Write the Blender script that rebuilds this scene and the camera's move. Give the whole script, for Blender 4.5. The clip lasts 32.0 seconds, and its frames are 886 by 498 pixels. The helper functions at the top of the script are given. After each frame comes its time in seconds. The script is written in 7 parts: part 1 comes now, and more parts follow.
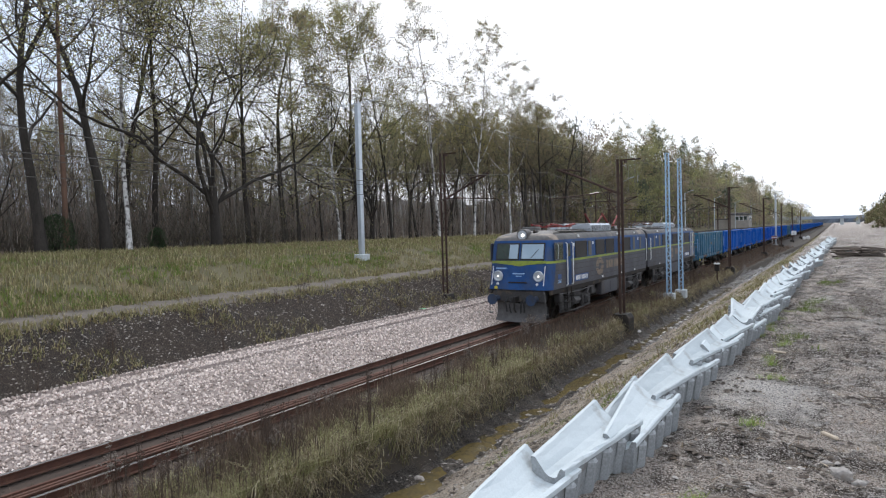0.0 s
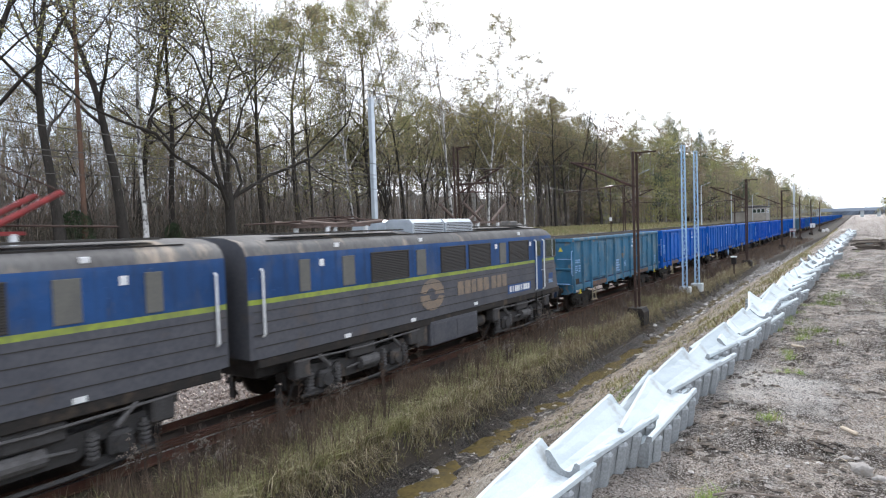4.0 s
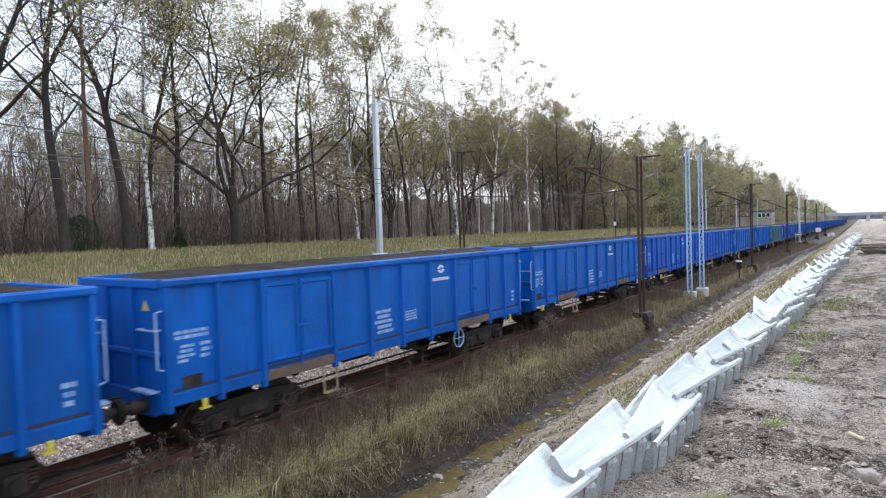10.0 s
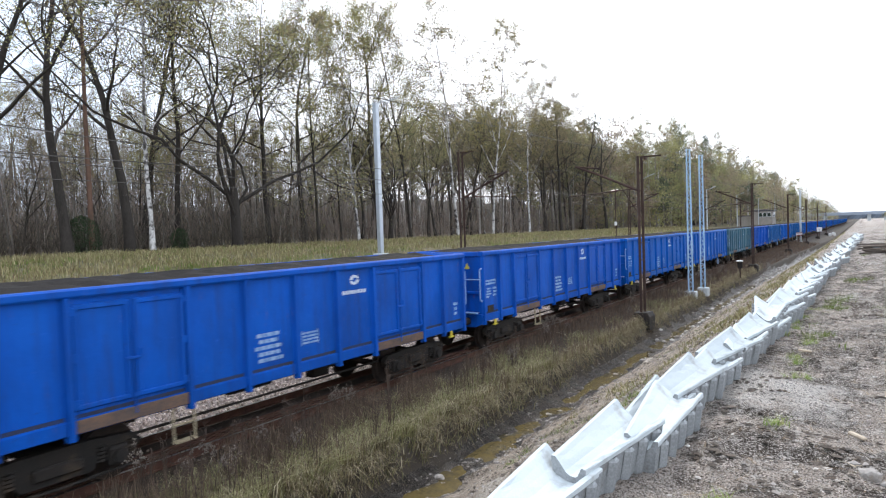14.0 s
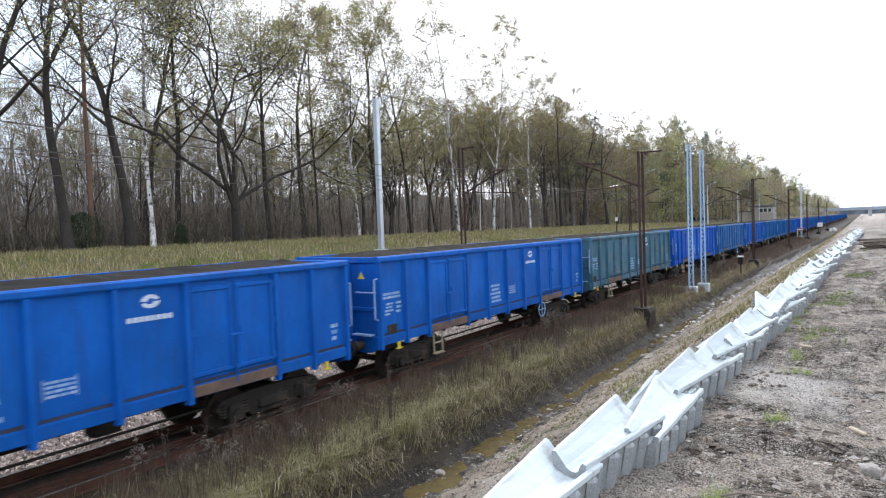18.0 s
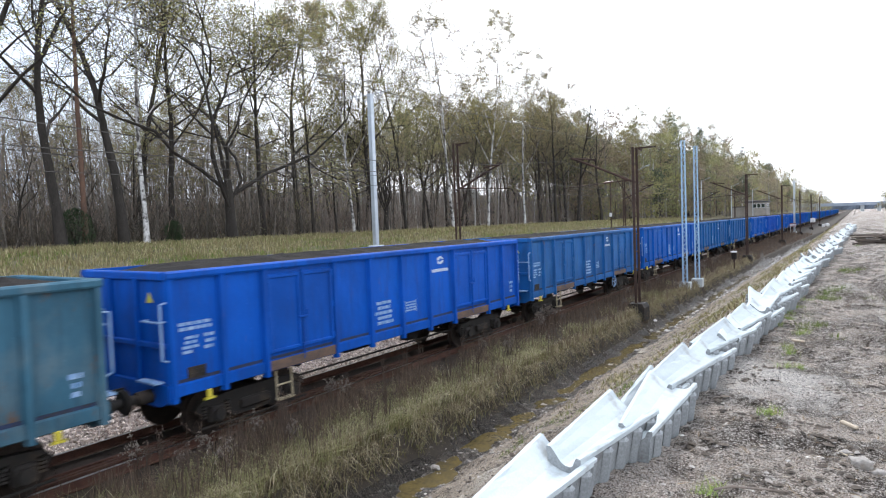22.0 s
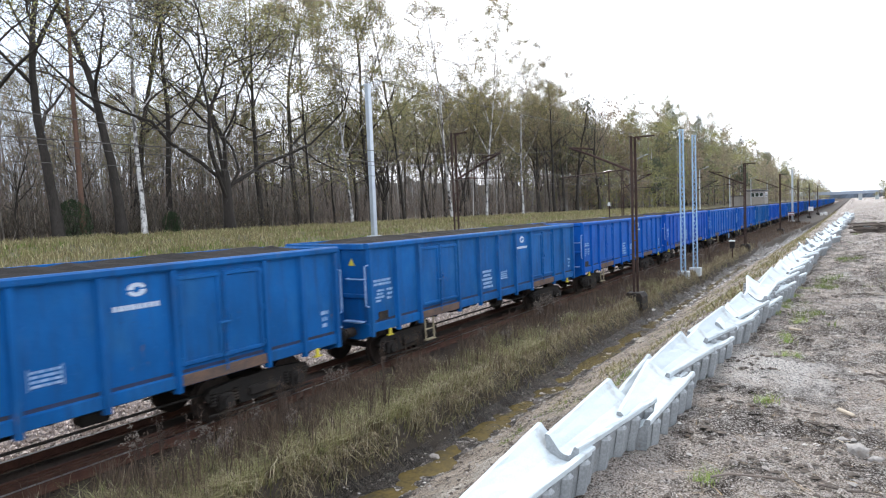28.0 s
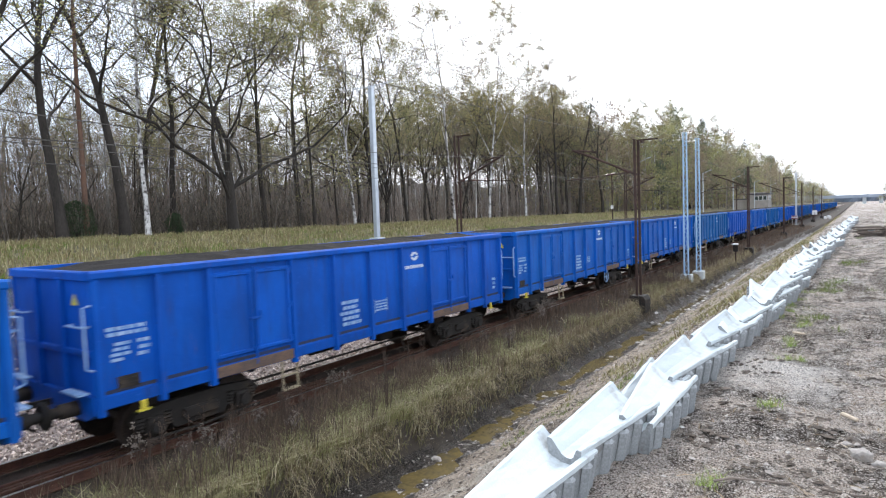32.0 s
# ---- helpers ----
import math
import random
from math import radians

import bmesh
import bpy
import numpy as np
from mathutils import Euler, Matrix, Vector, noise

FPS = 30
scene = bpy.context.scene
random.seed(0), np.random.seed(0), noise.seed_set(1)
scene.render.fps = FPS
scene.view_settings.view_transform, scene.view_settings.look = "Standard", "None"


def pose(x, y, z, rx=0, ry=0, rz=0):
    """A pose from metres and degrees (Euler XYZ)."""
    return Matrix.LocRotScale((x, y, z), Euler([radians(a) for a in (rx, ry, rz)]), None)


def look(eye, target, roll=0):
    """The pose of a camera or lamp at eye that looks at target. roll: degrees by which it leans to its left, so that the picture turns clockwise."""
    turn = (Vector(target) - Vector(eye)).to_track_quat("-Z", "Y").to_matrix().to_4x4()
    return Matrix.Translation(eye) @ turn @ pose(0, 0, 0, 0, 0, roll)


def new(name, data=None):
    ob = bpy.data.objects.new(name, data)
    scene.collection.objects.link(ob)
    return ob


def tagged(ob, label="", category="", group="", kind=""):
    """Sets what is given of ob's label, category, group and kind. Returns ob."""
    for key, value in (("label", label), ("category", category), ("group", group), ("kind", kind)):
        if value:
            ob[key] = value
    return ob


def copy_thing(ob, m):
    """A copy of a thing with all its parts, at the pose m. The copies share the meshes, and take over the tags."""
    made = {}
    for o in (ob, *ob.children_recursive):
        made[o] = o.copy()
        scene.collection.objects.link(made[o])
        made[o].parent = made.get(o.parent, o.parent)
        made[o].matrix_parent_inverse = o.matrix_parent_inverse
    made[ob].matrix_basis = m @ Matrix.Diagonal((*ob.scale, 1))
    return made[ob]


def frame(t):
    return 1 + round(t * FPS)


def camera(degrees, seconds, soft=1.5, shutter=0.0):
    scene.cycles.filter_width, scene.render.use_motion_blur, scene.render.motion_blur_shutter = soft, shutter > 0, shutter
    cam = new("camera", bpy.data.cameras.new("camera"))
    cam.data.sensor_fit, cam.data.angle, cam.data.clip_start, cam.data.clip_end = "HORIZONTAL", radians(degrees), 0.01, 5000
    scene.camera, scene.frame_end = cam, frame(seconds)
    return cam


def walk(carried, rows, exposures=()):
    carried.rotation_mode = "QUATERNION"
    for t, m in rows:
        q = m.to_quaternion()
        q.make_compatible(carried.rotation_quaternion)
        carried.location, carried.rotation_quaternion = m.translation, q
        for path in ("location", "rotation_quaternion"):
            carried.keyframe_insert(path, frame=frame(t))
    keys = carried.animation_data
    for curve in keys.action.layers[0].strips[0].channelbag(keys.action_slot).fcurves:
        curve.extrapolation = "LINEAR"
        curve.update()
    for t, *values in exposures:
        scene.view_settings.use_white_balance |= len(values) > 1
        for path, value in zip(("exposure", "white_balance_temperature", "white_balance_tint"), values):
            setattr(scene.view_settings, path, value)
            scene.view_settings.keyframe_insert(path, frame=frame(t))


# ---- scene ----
# Rails run along +y, rail heads at z = 0; the camera stands at x = 0, y = 0 on the bank beside the ditch.
EYE_Z = 3.926
TRACK_X = -11.166
cam = camera(72.38, 32.0, soft=1.15, shutter=0.3)
TURNS = (
    (0, 88.365, 1.539, 32.933),
    (0.5, 88.312, 1.640, 33.213),
    (1, 88.178, 1.661, 33.395),
    (1.5, 88.095, 1.690, 33.664),
    (2, 87.951, 1.712, 33.701),
    (2.5, 87.883, 1.781, 33.769),
    (3, 87.815, 1.796, 33.925),
    (3.5, 87.806, 1.804, 34.100),
    (5.5, 88.019, 1.780, 34.539),
    (6, 88.057, 1.834, 34.637),
    (6.5, 88.109, 1.919, 34.722),
    (7, 88.165, 1.907, 34.859),
    (7.5, 88.188, 1.924, 34.950),
    (8, 88.213, 1.849, 35.025),
    (8.5, 88.222, 1.833, 34.773),
    (9, 88.289, 1.812, 34.630),
    (9.5, 88.297, 1.765, 34.620),
    (10, 88.295, 1.824, 34.624),
    (10.5, 88.338, 1.750, 34.657),
    (11, 88.437, 1.804, 34.717),
    (11.5, 88.466, 1.696, 34.754),
    (12, 88.439, 1.604, 34.741),
    (12.5, 88.397, 1.710, 34.709),
    (13, 88.310, 1.823, 34.695),
    (13.5, 88.309, 1.866, 34.690),
    (14, 88.311, 1.921, 34.696),
    (14.5, 88.287, 1.950, 34.750),
    (16.5, 88.093, 1.890, 34.824),
    (17, 88.081, 1.892, 34.816),
    (17.5, 88.020, 2.041, 34.765),
    (18, 87.925, 2.000, 34.742),
    (18.5, 87.841, 2.107, 34.692),
    (19, 87.741, 2.041, 34.518),
    (19.5, 87.714, 2.004, 34.406),
    (20, 87.695, 1.980, 34.340),
    (20.5, 87.654, 2.041, 34.322),
    (21, 87.601, 2.148, 34.297),
    (21.5, 87.563, 2.140, 34.268),
    (22, 87.502, 2.045, 34.243),
    (22.5, 87.521, 1.939, 34.184),
    (23, 87.578, 1.939, 34.143),
    (23.5, 87.626, 1.949, 34.117),
    (24, 87.614, 1.931, 34.119),
    (24.5, 87.536, 2.018, 34.151),
    (25, 87.399, 2.128, 34.173),
    (25.5, 87.186, 2.147, 34.224),
    (27.5, 86.512, 2.227, 34.075),
    (28, 86.560, 2.253, 34.080),
    (28.5, 86.579, 2.139, 34.080),
    (29, 86.590, 2.266, 34.039),
    (29.5, 86.580, 2.201, 34.016),
    (30, 86.624, 2.129, 34.033),
    (30.5, 86.731, 2.029, 34.136),
    (31, 86.756, 2.007, 34.231),
    (31.5, 86.789, 2.041, 34.287),
    (32, 86.789, 2.054, 34.350),
)
walk(cam, [(t, pose(0, 0, EYE_Z, rx, ry, rz)) for t, rx, ry, rz in TURNS], exposures=[(0, -0.04), (1, 0.04), (2, 0.16), (3, 0.36), (6, 0.48), (18, 0.48), (28, 0.57), (32, 0.58)])

# ---- light: a bright overcast sky with a broad, weak sun ----
SUN_ELEV, SUN_AZ = 40.0, -28.0
world = bpy.data.worlds.new("overcast_sky")
scene.world = world
world.use_nodes = True
wn, wl = world.node_tree.nodes, world.node_tree.links
wn.clear()
w_out, w_bg = wn.new("ShaderNodeOutputWorld"), wn.new("ShaderNodeBackground")
w_sky = wn.new("ShaderNodeTexSky")
w_sky.sky_type, w_sky.sun_disc = "NISHITA", False
w_sky.sun_elevation, w_sky.sun_rotation = radians(SUN_ELEV), radians(SUN_AZ)
w_sky.dust_density, w_sky.air_density = 4.0, 1.2
w_mix = wn.new("ShaderNodeMix")
w_mix.data_type = "RGBA"
w_mix.inputs[0].default_value = 0.8
w_tc, w_dot, w_rng, w_cloud = wn.new("ShaderNodeTexCoord"), wn.new("ShaderNodeVectorMath"), wn.new("ShaderNodeMapRange"), wn.new("ShaderNodeMix")
w_dot.operation, w_dot.inputs[1].default_value = "DOT_PRODUCT", (-0.95, -0.30, 0.05)
w_rng.interpolation_type, w_rng.inputs[1].default_value, w_rng.inputs[2].default_value = "SMOOTHSTEP", 0.45, 0.90
w_cloud.data_type = "RGBA"
w_cloud.inputs[6].default_value, w_cloud.inputs[7].default_value = (11.6, 12.5, 14.2, 1), (6.6, 8.1, 10.4, 1)
wl.new(w_tc.outputs["Generated"], w_dot.inputs[0])
wl.new(w_dot.outputs["Value"], w_rng.inputs[0])
wl.new(w_rng.outputs[0], w_cloud.inputs[0])
wl.new(w_cloud.outputs[2], w_mix.inputs[7])
w_bg.inputs[1].default_value = 0.12
wl.new(w_sky.outputs[0], w_mix.inputs[6])
wl.new(w_mix.outputs[2], w_bg.inputs[0])
wl.new(w_bg.outputs[0], w_out.inputs[0])

sun_data = bpy.data.lights.new("sun", "SUN")
sun_data.energy, sun_data.angle, sun_data.color = 1.5, radians(12), (1.0, 0.98, 0.95)
sun = new("sun", sun_data)
az, el = radians(SUN_AZ), radians(SUN_ELEV)
sun.matrix_world = look((60 * math.sin(az) * math.cos(el), 60 * math.cos(az) * math.cos(el), 60 * math.sin(el)), (0, 0, 0))


# ---- mesh tools ----
class Geo:
    """Collects points and faces of one mesh."""

    def __init__(self):
        self.v, self.f, self.m, self.slot = [], [], [], 0

    def add(self, verts, faces):
        n = len(self.v)
        self.v.extend(verts)
        self.f.extend([tuple(i + n for i in f) for f in faces])
        self.m.extend([self.slot] * len(faces))
        return self

    def box(self, c, s, rz=0.0, rx=0.0, ry=0.0, ch=0.0):
        """A box with centre c and size s; ch chamfers its edges."""
        hx, hy, hz = s[0] / 2, s[1] / 2, s[2] / 2
        if ch > 0:
            ch = min(ch, hx * 0.9, hy * 0.9, hz * 0.9)
            pts, faces = [], []
            idx = {}
            for sx in (-1, 1):
                for sy in (-1, 1):
                    for sz in (-1, 1):
                        for a in range(3):
                            d = [hx, hy, hz]
                            for b in range(3):
                                if b != a:
                                    d[b] -= ch
                            idx[(sx, sy, sz, a)] = len(pts)
                            pts.append((sx * d[0], sy * d[1], sz * d[2]))
            for a in range(3):
                b, c2 = (a + 1) % 3, (a + 2) % 3
                for sg in (-1, 1):
                    loop = []
                    for p, q in ((-1, -1), (1, -1), (1, 1), (-1, 1)):
                        k = [0, 0, 0]
                        k[a], k[b], k[c2] = sg, p, q
                        loop.append(idx[(*k, a)])
                    faces.append(tuple(loop if sg > 0 else loop[::-1]))
                for p in (-1, 1):
                    for q in (-1, 1):
                        k0, k1 = [0, 0, 0], [0, 0, 0]
                        k0[a], k1[a] = -1, 1
                        k0[b] = k1[b] = p
                        k0[c2] = k1[c2] = q
                        quad = [idx[(*k0, b)], idx[(*k1, b)], idx[(*k1, c2)], idx[(*k0, c2)]]
                        faces.append(tuple(quad if p * q < 0 else quad[::-1]))
            for sx in (-1, 1):
                for sy in (-1, 1):
                    for sz in (-1, 1):
                        tri = [idx[(sx, sy, sz, a)] for a in range(3)]
                        faces.append(tuple(tri if sx * sy * sz > 0 else tri[::-1]))
        else:
            pts = [(x, y, z) for x in (-hx, hx) for y in (-hy, hy) for z in (-hz, hz)]
            faces = [(0, 1, 3, 2), (4, 6, 7, 5), (0, 4, 5, 1), (2, 3, 7, 6), (0, 2, 6, 4), (1, 5, 7, 3)]
        if rz or rx or ry:
            e = Euler((rx, ry, rz)).to_matrix()
            pts = [tuple(e @ Vector(p)) for p in pts]
        return self.add([(p[0] + c[0], p[1] + c[1], p[2] + c[2]) for p in pts], faces)

    def tube(self, path, radii, sides=8, cap=True):
        """A round bar through the points of path."""
        path = [Vector(p) for p in path]
        if not hasattr(radii, "__len__"):
            radii = [radii] * len(path)
        verts, faces = [], []
        ref = None
        for i, p in enumerate(path):
            d = (path[min(i + 1, len(path) - 1)] - path[max(i - 1, 0)]).normalized()
            if ref is None:
                ref = d.orthogonal().normalized()
            ref = (ref - d * ref.dot(d)).normalized()
            side = d.cross(ref)
            for k in range(sides):
                a = 2 * math.pi * k / sides
                q = p + (ref * math.cos(a) + side * math.sin(a)) * radii[i]
                verts.append((q.x, q.y, q.z))
        for i in range(len(path) - 1):
            for k in range(sides):
                a, b = i * sides + k, i * sides + (k + 1) % sides
                faces.append((a, b, b + sides, a + sides))
        if cap:
            faces.append(tuple(range(sides))[::-1])
            faces.append(tuple((len(path) - 1) * sides + k for k in range(sides)))
        return self.add(verts, faces)

    def disc(self, c, axis, r, width, sides=20, r2=None):
        """A short cylinder, centre c, along axis 'x', 'y' or 'z'."""
        d = Vector({"x": (1, 0, 0), "y": (0, 1, 0), "z": (0, 0, 1)}[axis]) * width / 2
        c = Vector(c)
        return self.tube([c - d, c + d], [r, r if r2 is None else r2], sides)

    def ring(self, c, axis, r, tube_r, sides=18, ts=6):
        """A torus."""
        u, w, n = {"x": ((0, 1, 0), (0, 0, 1), (1, 0, 0)), "y": ((1, 0, 0), (0, 0, 1), (0, 1, 0)), "z": ((1, 0, 0), (0, 1, 0), (0, 0, 1))}[axis]
        u, w, n, c = Vector(u), Vector(w), Vector(n), Vector(c)
        verts, faces = [], []
        for i in range(sides):
            a = 2 * math.pi * i / sides
            e = u * math.cos(a) + w * math.sin(a)
            for k in range(ts):
                b = 2 * math.pi * k / ts
                verts.append(tuple(c + e * (r + tube_r * math.cos(b)) + n * tube_r * math.sin(b)))
        for i in range(sides):
            for k in range(ts):
                j, l = (i + 1) % sides, (k + 1) % ts
                faces.append((i * ts + k, j * ts + k, j * ts + l, i * ts + l))
        return self.add(verts, faces)

    def prism(self, profile, y0, y1, axis="y"):
        """A profile of (a, b) points swept along an axis: (x, z) along y, (y, z) along x, (x, y) along z."""
        put = {"y": lambda a, b, t: (a, t, b), "x": lambda a, b, t: (t, a, b), "z": lambda a, b, t: (a, b, t)}[axis]
        n = len(profile)
        verts = [put(a, b, y0) for a, b in profile] + [put(a, b, y1) for a, b in profile]
        faces = [(i, (i + 1) % n, (i + 1) % n + n, i + n) for i in range(n)]
        faces += [tuple(range(n))[::-1], tuple(range(n, 2 * n))]
        return self.add(verts, faces)

    def mesh(self, name, mats, smooth=False, fix=True):
        me = bpy.data.meshes.new(name)
        me.from_pydata(self.v, [], self.f)
        for m in mats if isinstance(mats, (list, tuple)) else [mats]:
            me.materials.append(m)
        if any(self.m):
            me.polygons.foreach_set("material_index", self.m)
        if fix:
            bm = bmesh.new()
            bm.from_mesh(me)
            bmesh.ops.recalc_face_normals(bm, faces=bm.faces)
            bm.to_mesh(me)
            bm.free()
        if smooth:
            me.polygons.foreach_set("use_smooth", [True] * len(me.polygons))
            me.set_sharp_from_angle(angle=radians(40))
        me.update()
        return me


def part(name, geo, material, parent, label="", smooth=False, at=None):
    """One mesh object under a thing or a part."""
    ob = new(name, geo if isinstance(geo, bpy.types.Mesh) else geo.mesh(name, material, smooth))
    ob.parent = parent
    if at is not None:
        ob.location = at
    return tagged(ob, label)


def thing(name, label, category, group="", kind="", geo=None, material=None, at=(0, 0, 0), rz=0.0, smooth=False):
    ob = new(name, geo.mesh(name, material, smooth) if geo else None)
    if not geo:
        ob.empty_display_size = 0.3
    ob.location, ob.rotation_euler = at, (0, 0, radians(rz))
    return tagged(ob, label, category, group, kind)


def lerp(a, b, t):
    return a + (b - a) * t


def interp(x, pts):
    if x <= pts[0][0]:
        return pts[0][1]
    for (x0, y0), (x1, y1) in zip(pts, pts[1:]):
        if x <= x1:
            return lerp(y0, y1, (x - x0) / (x1 - x0))
    return pts[-1][1]


# ---- materials ----
def mat(name, a, b=None, rough=0.7, metal=0.0, scale=8.0, fine=60.0, bump=0.0, dirt=None, dirt_scale=1.5, dirt_at=0.55, dirt_soft=0.12, spread=0.0, stretch=(1, 1, 1), grime=0.0, spec=0.35):
    """A surface of two tones at two scales, with optional stains and relief. spread: difference between pieces."""
    m = bpy.data.materials.new(name)
    m.use_nodes = True
    n, l = m.node_tree.nodes, m.node_tree.links
    bsdf = n["Principled BSDF"]
    b = b or tuple(c * 0.75 for c in a)
    tc, mp = n.new("ShaderNodeTexCoord"), n.new("ShaderNodeMapping")
    mp.inputs["Scale"].default_value = stretch
    l.new(tc.outputs["Object"], mp.inputs[0])
    n1, n2 = n.new("ShaderNodeTexNoise"), n.new("ShaderNodeTexNoise")
    n1.inputs["Scale"].default_value, n1.inputs["Detail"].default_value = scale, 6
    n2.inputs["Scale"].default_value, n2.inputs["Detail"].default_value = fine, 4
    l.new(mp.outputs[0], n1.inputs[0])
    l.new(mp.outputs[0], n2.inputs[0])
    add = n.new("ShaderNodeMath")
    add.operation = "ADD"
    l.new(n1.outputs["Fac"], add.inputs[0])
    l.new(n2.outputs["Fac"], add.inputs[1])
    rg = n.new("ShaderNodeMapRange")
    rg.inputs[1].default_value, rg.inputs[2].default_value = 0.75, 1.25
    l.new(add.outputs[0], rg.inputs[0])
    mix = n.new("ShaderNodeMix")
    mix.data_type = "RGBA"
    mix.inputs[6].default_value, mix.inputs[7].default_value = (*a, 1), (*b, 1)
    l.new(rg.outputs[0], mix.inputs[0])
    colour = mix.outputs[2]
    rough_out = None
    if dirt:
        nd, rd, md = n.new("ShaderNodeTexNoise"), n.new("ShaderNodeMapRange"), n.new("ShaderNodeMix")
        nd.inputs["Scale"].default_value, nd.inputs["Detail"].default_value, nd.inputs["Roughness"].default_value = dirt_scale, 9, 0.65
        rd.inputs[1].default_value, rd.inputs[2].default_value = dirt_at, dirt_at + dirt_soft
        md.data_type = "RGBA"
        md.inputs[7].default_value = (*dirt, 1)
        l.new(mp.outputs[0], nd.inputs[0])
        l.new(nd.outputs["Fac"], rd.inputs[0])
        l.new(rd.outputs[0], md.inputs[0])
        l.new(colour, md.inputs[6])
        colour = md.outputs[2]
    if spread:
        oi, hs, rr = n.new("ShaderNodeObjectInfo"), n.new("ShaderNodeHueSaturation"), n.new("ShaderNodeMapRange")
        rr.inputs[3].default_value, rr.inputs[4].default_value = 1 - spread, 1 + spread
        l.new(oi.outputs["Random"], rr.inputs[0])
        l.new(rr.outputs[0], hs.inputs["Value"])
        l.new(colour, hs.inputs["Color"])
        colour = hs.outputs[0]
    l.new(colour, bsdf.inputs["Base Color"])
    bsdf.inputs["Specular IOR Level"].default_value = spec
    bsdf.inputs["Metallic"].default_value = metal
    rr2 = n.new("ShaderNodeMapRange")
    rr2.inputs[3].default_value, rr2.inputs[4].default_value = max(rough - 0.12, 0.03), min(rough + 0.12, 1)
    l.new(n1.outputs["Fac"], rr2.inputs[0])
    l.new(rr2.outputs[0], bsdf.inputs["Roughness"])
    if bump:
        bp = n.new("ShaderNodeBump")
        bp.inputs["Strength"].default_value, bp.inputs["Distance"].default_value = min(bump * 10, 0.9), bump
        l.new(add.outputs[0], bp.inputs["Height"])
        l.new(bp.outputs[0], bsdf.inputs["Normal"])
    return m


def soil(name, mid, wet, dry, rough=0.9, size=1.0, wet_at=0.5, dry_at=0.58, bump=0.03, speck=0.5, ruts=False):
    """Churned earth: a middle tone, darker wet patches, paler dry crust, and crumbs."""
    m = bpy.data.materials.new(name)
    m.use_nodes = True
    n, l = m.node_tree.nodes, m.node_tree.links
    bsdf = n["Principled BSDF"]
    tc = n.new("ShaderNodeTexCoord")

    def tex(scale, detail=8, rough_n=0.65, stretch=None):
        t = n.new("ShaderNodeTexNoise")
        t.inputs["Scale"].default_value, t.inputs["Detail"].default_value, t.inputs["Roughness"].default_value = scale, detail, rough_n
        if stretch:
            mp = n.new("ShaderNodeMapping")
            mp.inputs["Scale"].default_value = stretch
            l.new(tc.outputs["Object"], mp.inputs[0])
            l.new(mp.outputs[0], t.inputs[0])
        else:
            l.new(tc.outputs["Object"], t.inputs[0])
        return t.outputs["Fac"]

    def layer(fac, lo, hi, under, colour):
        r, x = n.new("ShaderNodeMapRange"), n.new("ShaderNodeMix")
        r.inputs[1].default_value, r.inputs[2].default_value = lo, hi
        x.data_type = "RGBA"
        l.new(fac, r.inputs[0])
        l.new(r.outputs[0], x.inputs[0])
        if isinstance(under, tuple):
            x.inputs[6].default_value = (*under, 1)
        else:
            l.new(under, x.inputs[6])
        x.inputs[7].default_value = (*colour, 1)
        return x.outputs[2], r.outputs[0]

    big, midn, crumb = tex(0.9 / size), tex(3.2 / size, 10, 0.72, (1, 1.7, 1)), tex(26 / size, 6, 0.8)
    c, wetness = layer(big, wet_at, wet_at + 0.1, mid, wet)
    c, _ = layer(midn, dry_at, dry_at + 0.12, c, dry)
    c, _ = layer(tex(7 / size, 8, 0.75), 0.58, 0.66, c, tuple(v * 0.55 for v in wet))
    c, _ = layer(crumb, 0.56, 0.62, c, tuple(lerp(v, d, speck) for v, d in zip(mid, dry)))
    c, _ = layer(crumb, 0.42, 0.37, c, tuple(v * 0.6 for v in wet))
    if ruts:
        c, _ = layer(tex(0.75, 8, 0.7, (1.0, 0.22, 1)), 0.53, 0.60, c, tuple(v * 1.2 for v in wet))
        c, _ = layer(tex(0.5, 9, 0.72, (1.0, 0.5, 1)), 0.56, 0.66, c, dry)
    sand = tex(42, 4, 0.7)
    c, _ = layer(sand, 0.57, 0.62, c, tuple(lerp(v, d, 0.6) for v, d in zip(mid, dry)))
    c, _ = layer(sand, 0.44, 0.39, c, tuple(v * 0.8 for v in wet))
    grit = tex(95, 3, 0.6)
    c, _ = layer(grit, 0.56, 0.64, c, tuple(min(1, v * 1.15) for v in dry))
    c, _ = layer(grit, 0.45, 0.36, c, tuple(v * 0.5 for v in wet))
    l.new(c, bsdf.inputs["Base Color"])
    rr = n.new("ShaderNodeMapRange")
    rr.inputs[3].default_value, rr.inputs[4].default_value = rough, rough - 0.25
    l.new(wetness, rr.inputs[0])
    l.new(rr.outputs[0], bsdf.inputs["Roughness"])
    bsdf.inputs["Specular IOR Level"].default_value = 0.08
    ad, bp = n.new("ShaderNodeMath"), n.new("ShaderNodeBump")
    ad.operation = "ADD"
    l.new(midn, ad.inputs[0])
    l.new(crumb, ad.inputs[1])
    bp.inputs["Strength"].default_value, bp.inputs["Distance"].default_value = 0.9, bump
    l.new(ad.outputs[0], bp.inputs["Height"])
    l.new(bp.outputs[0], bsdf.inputs["Normal"])
    return m


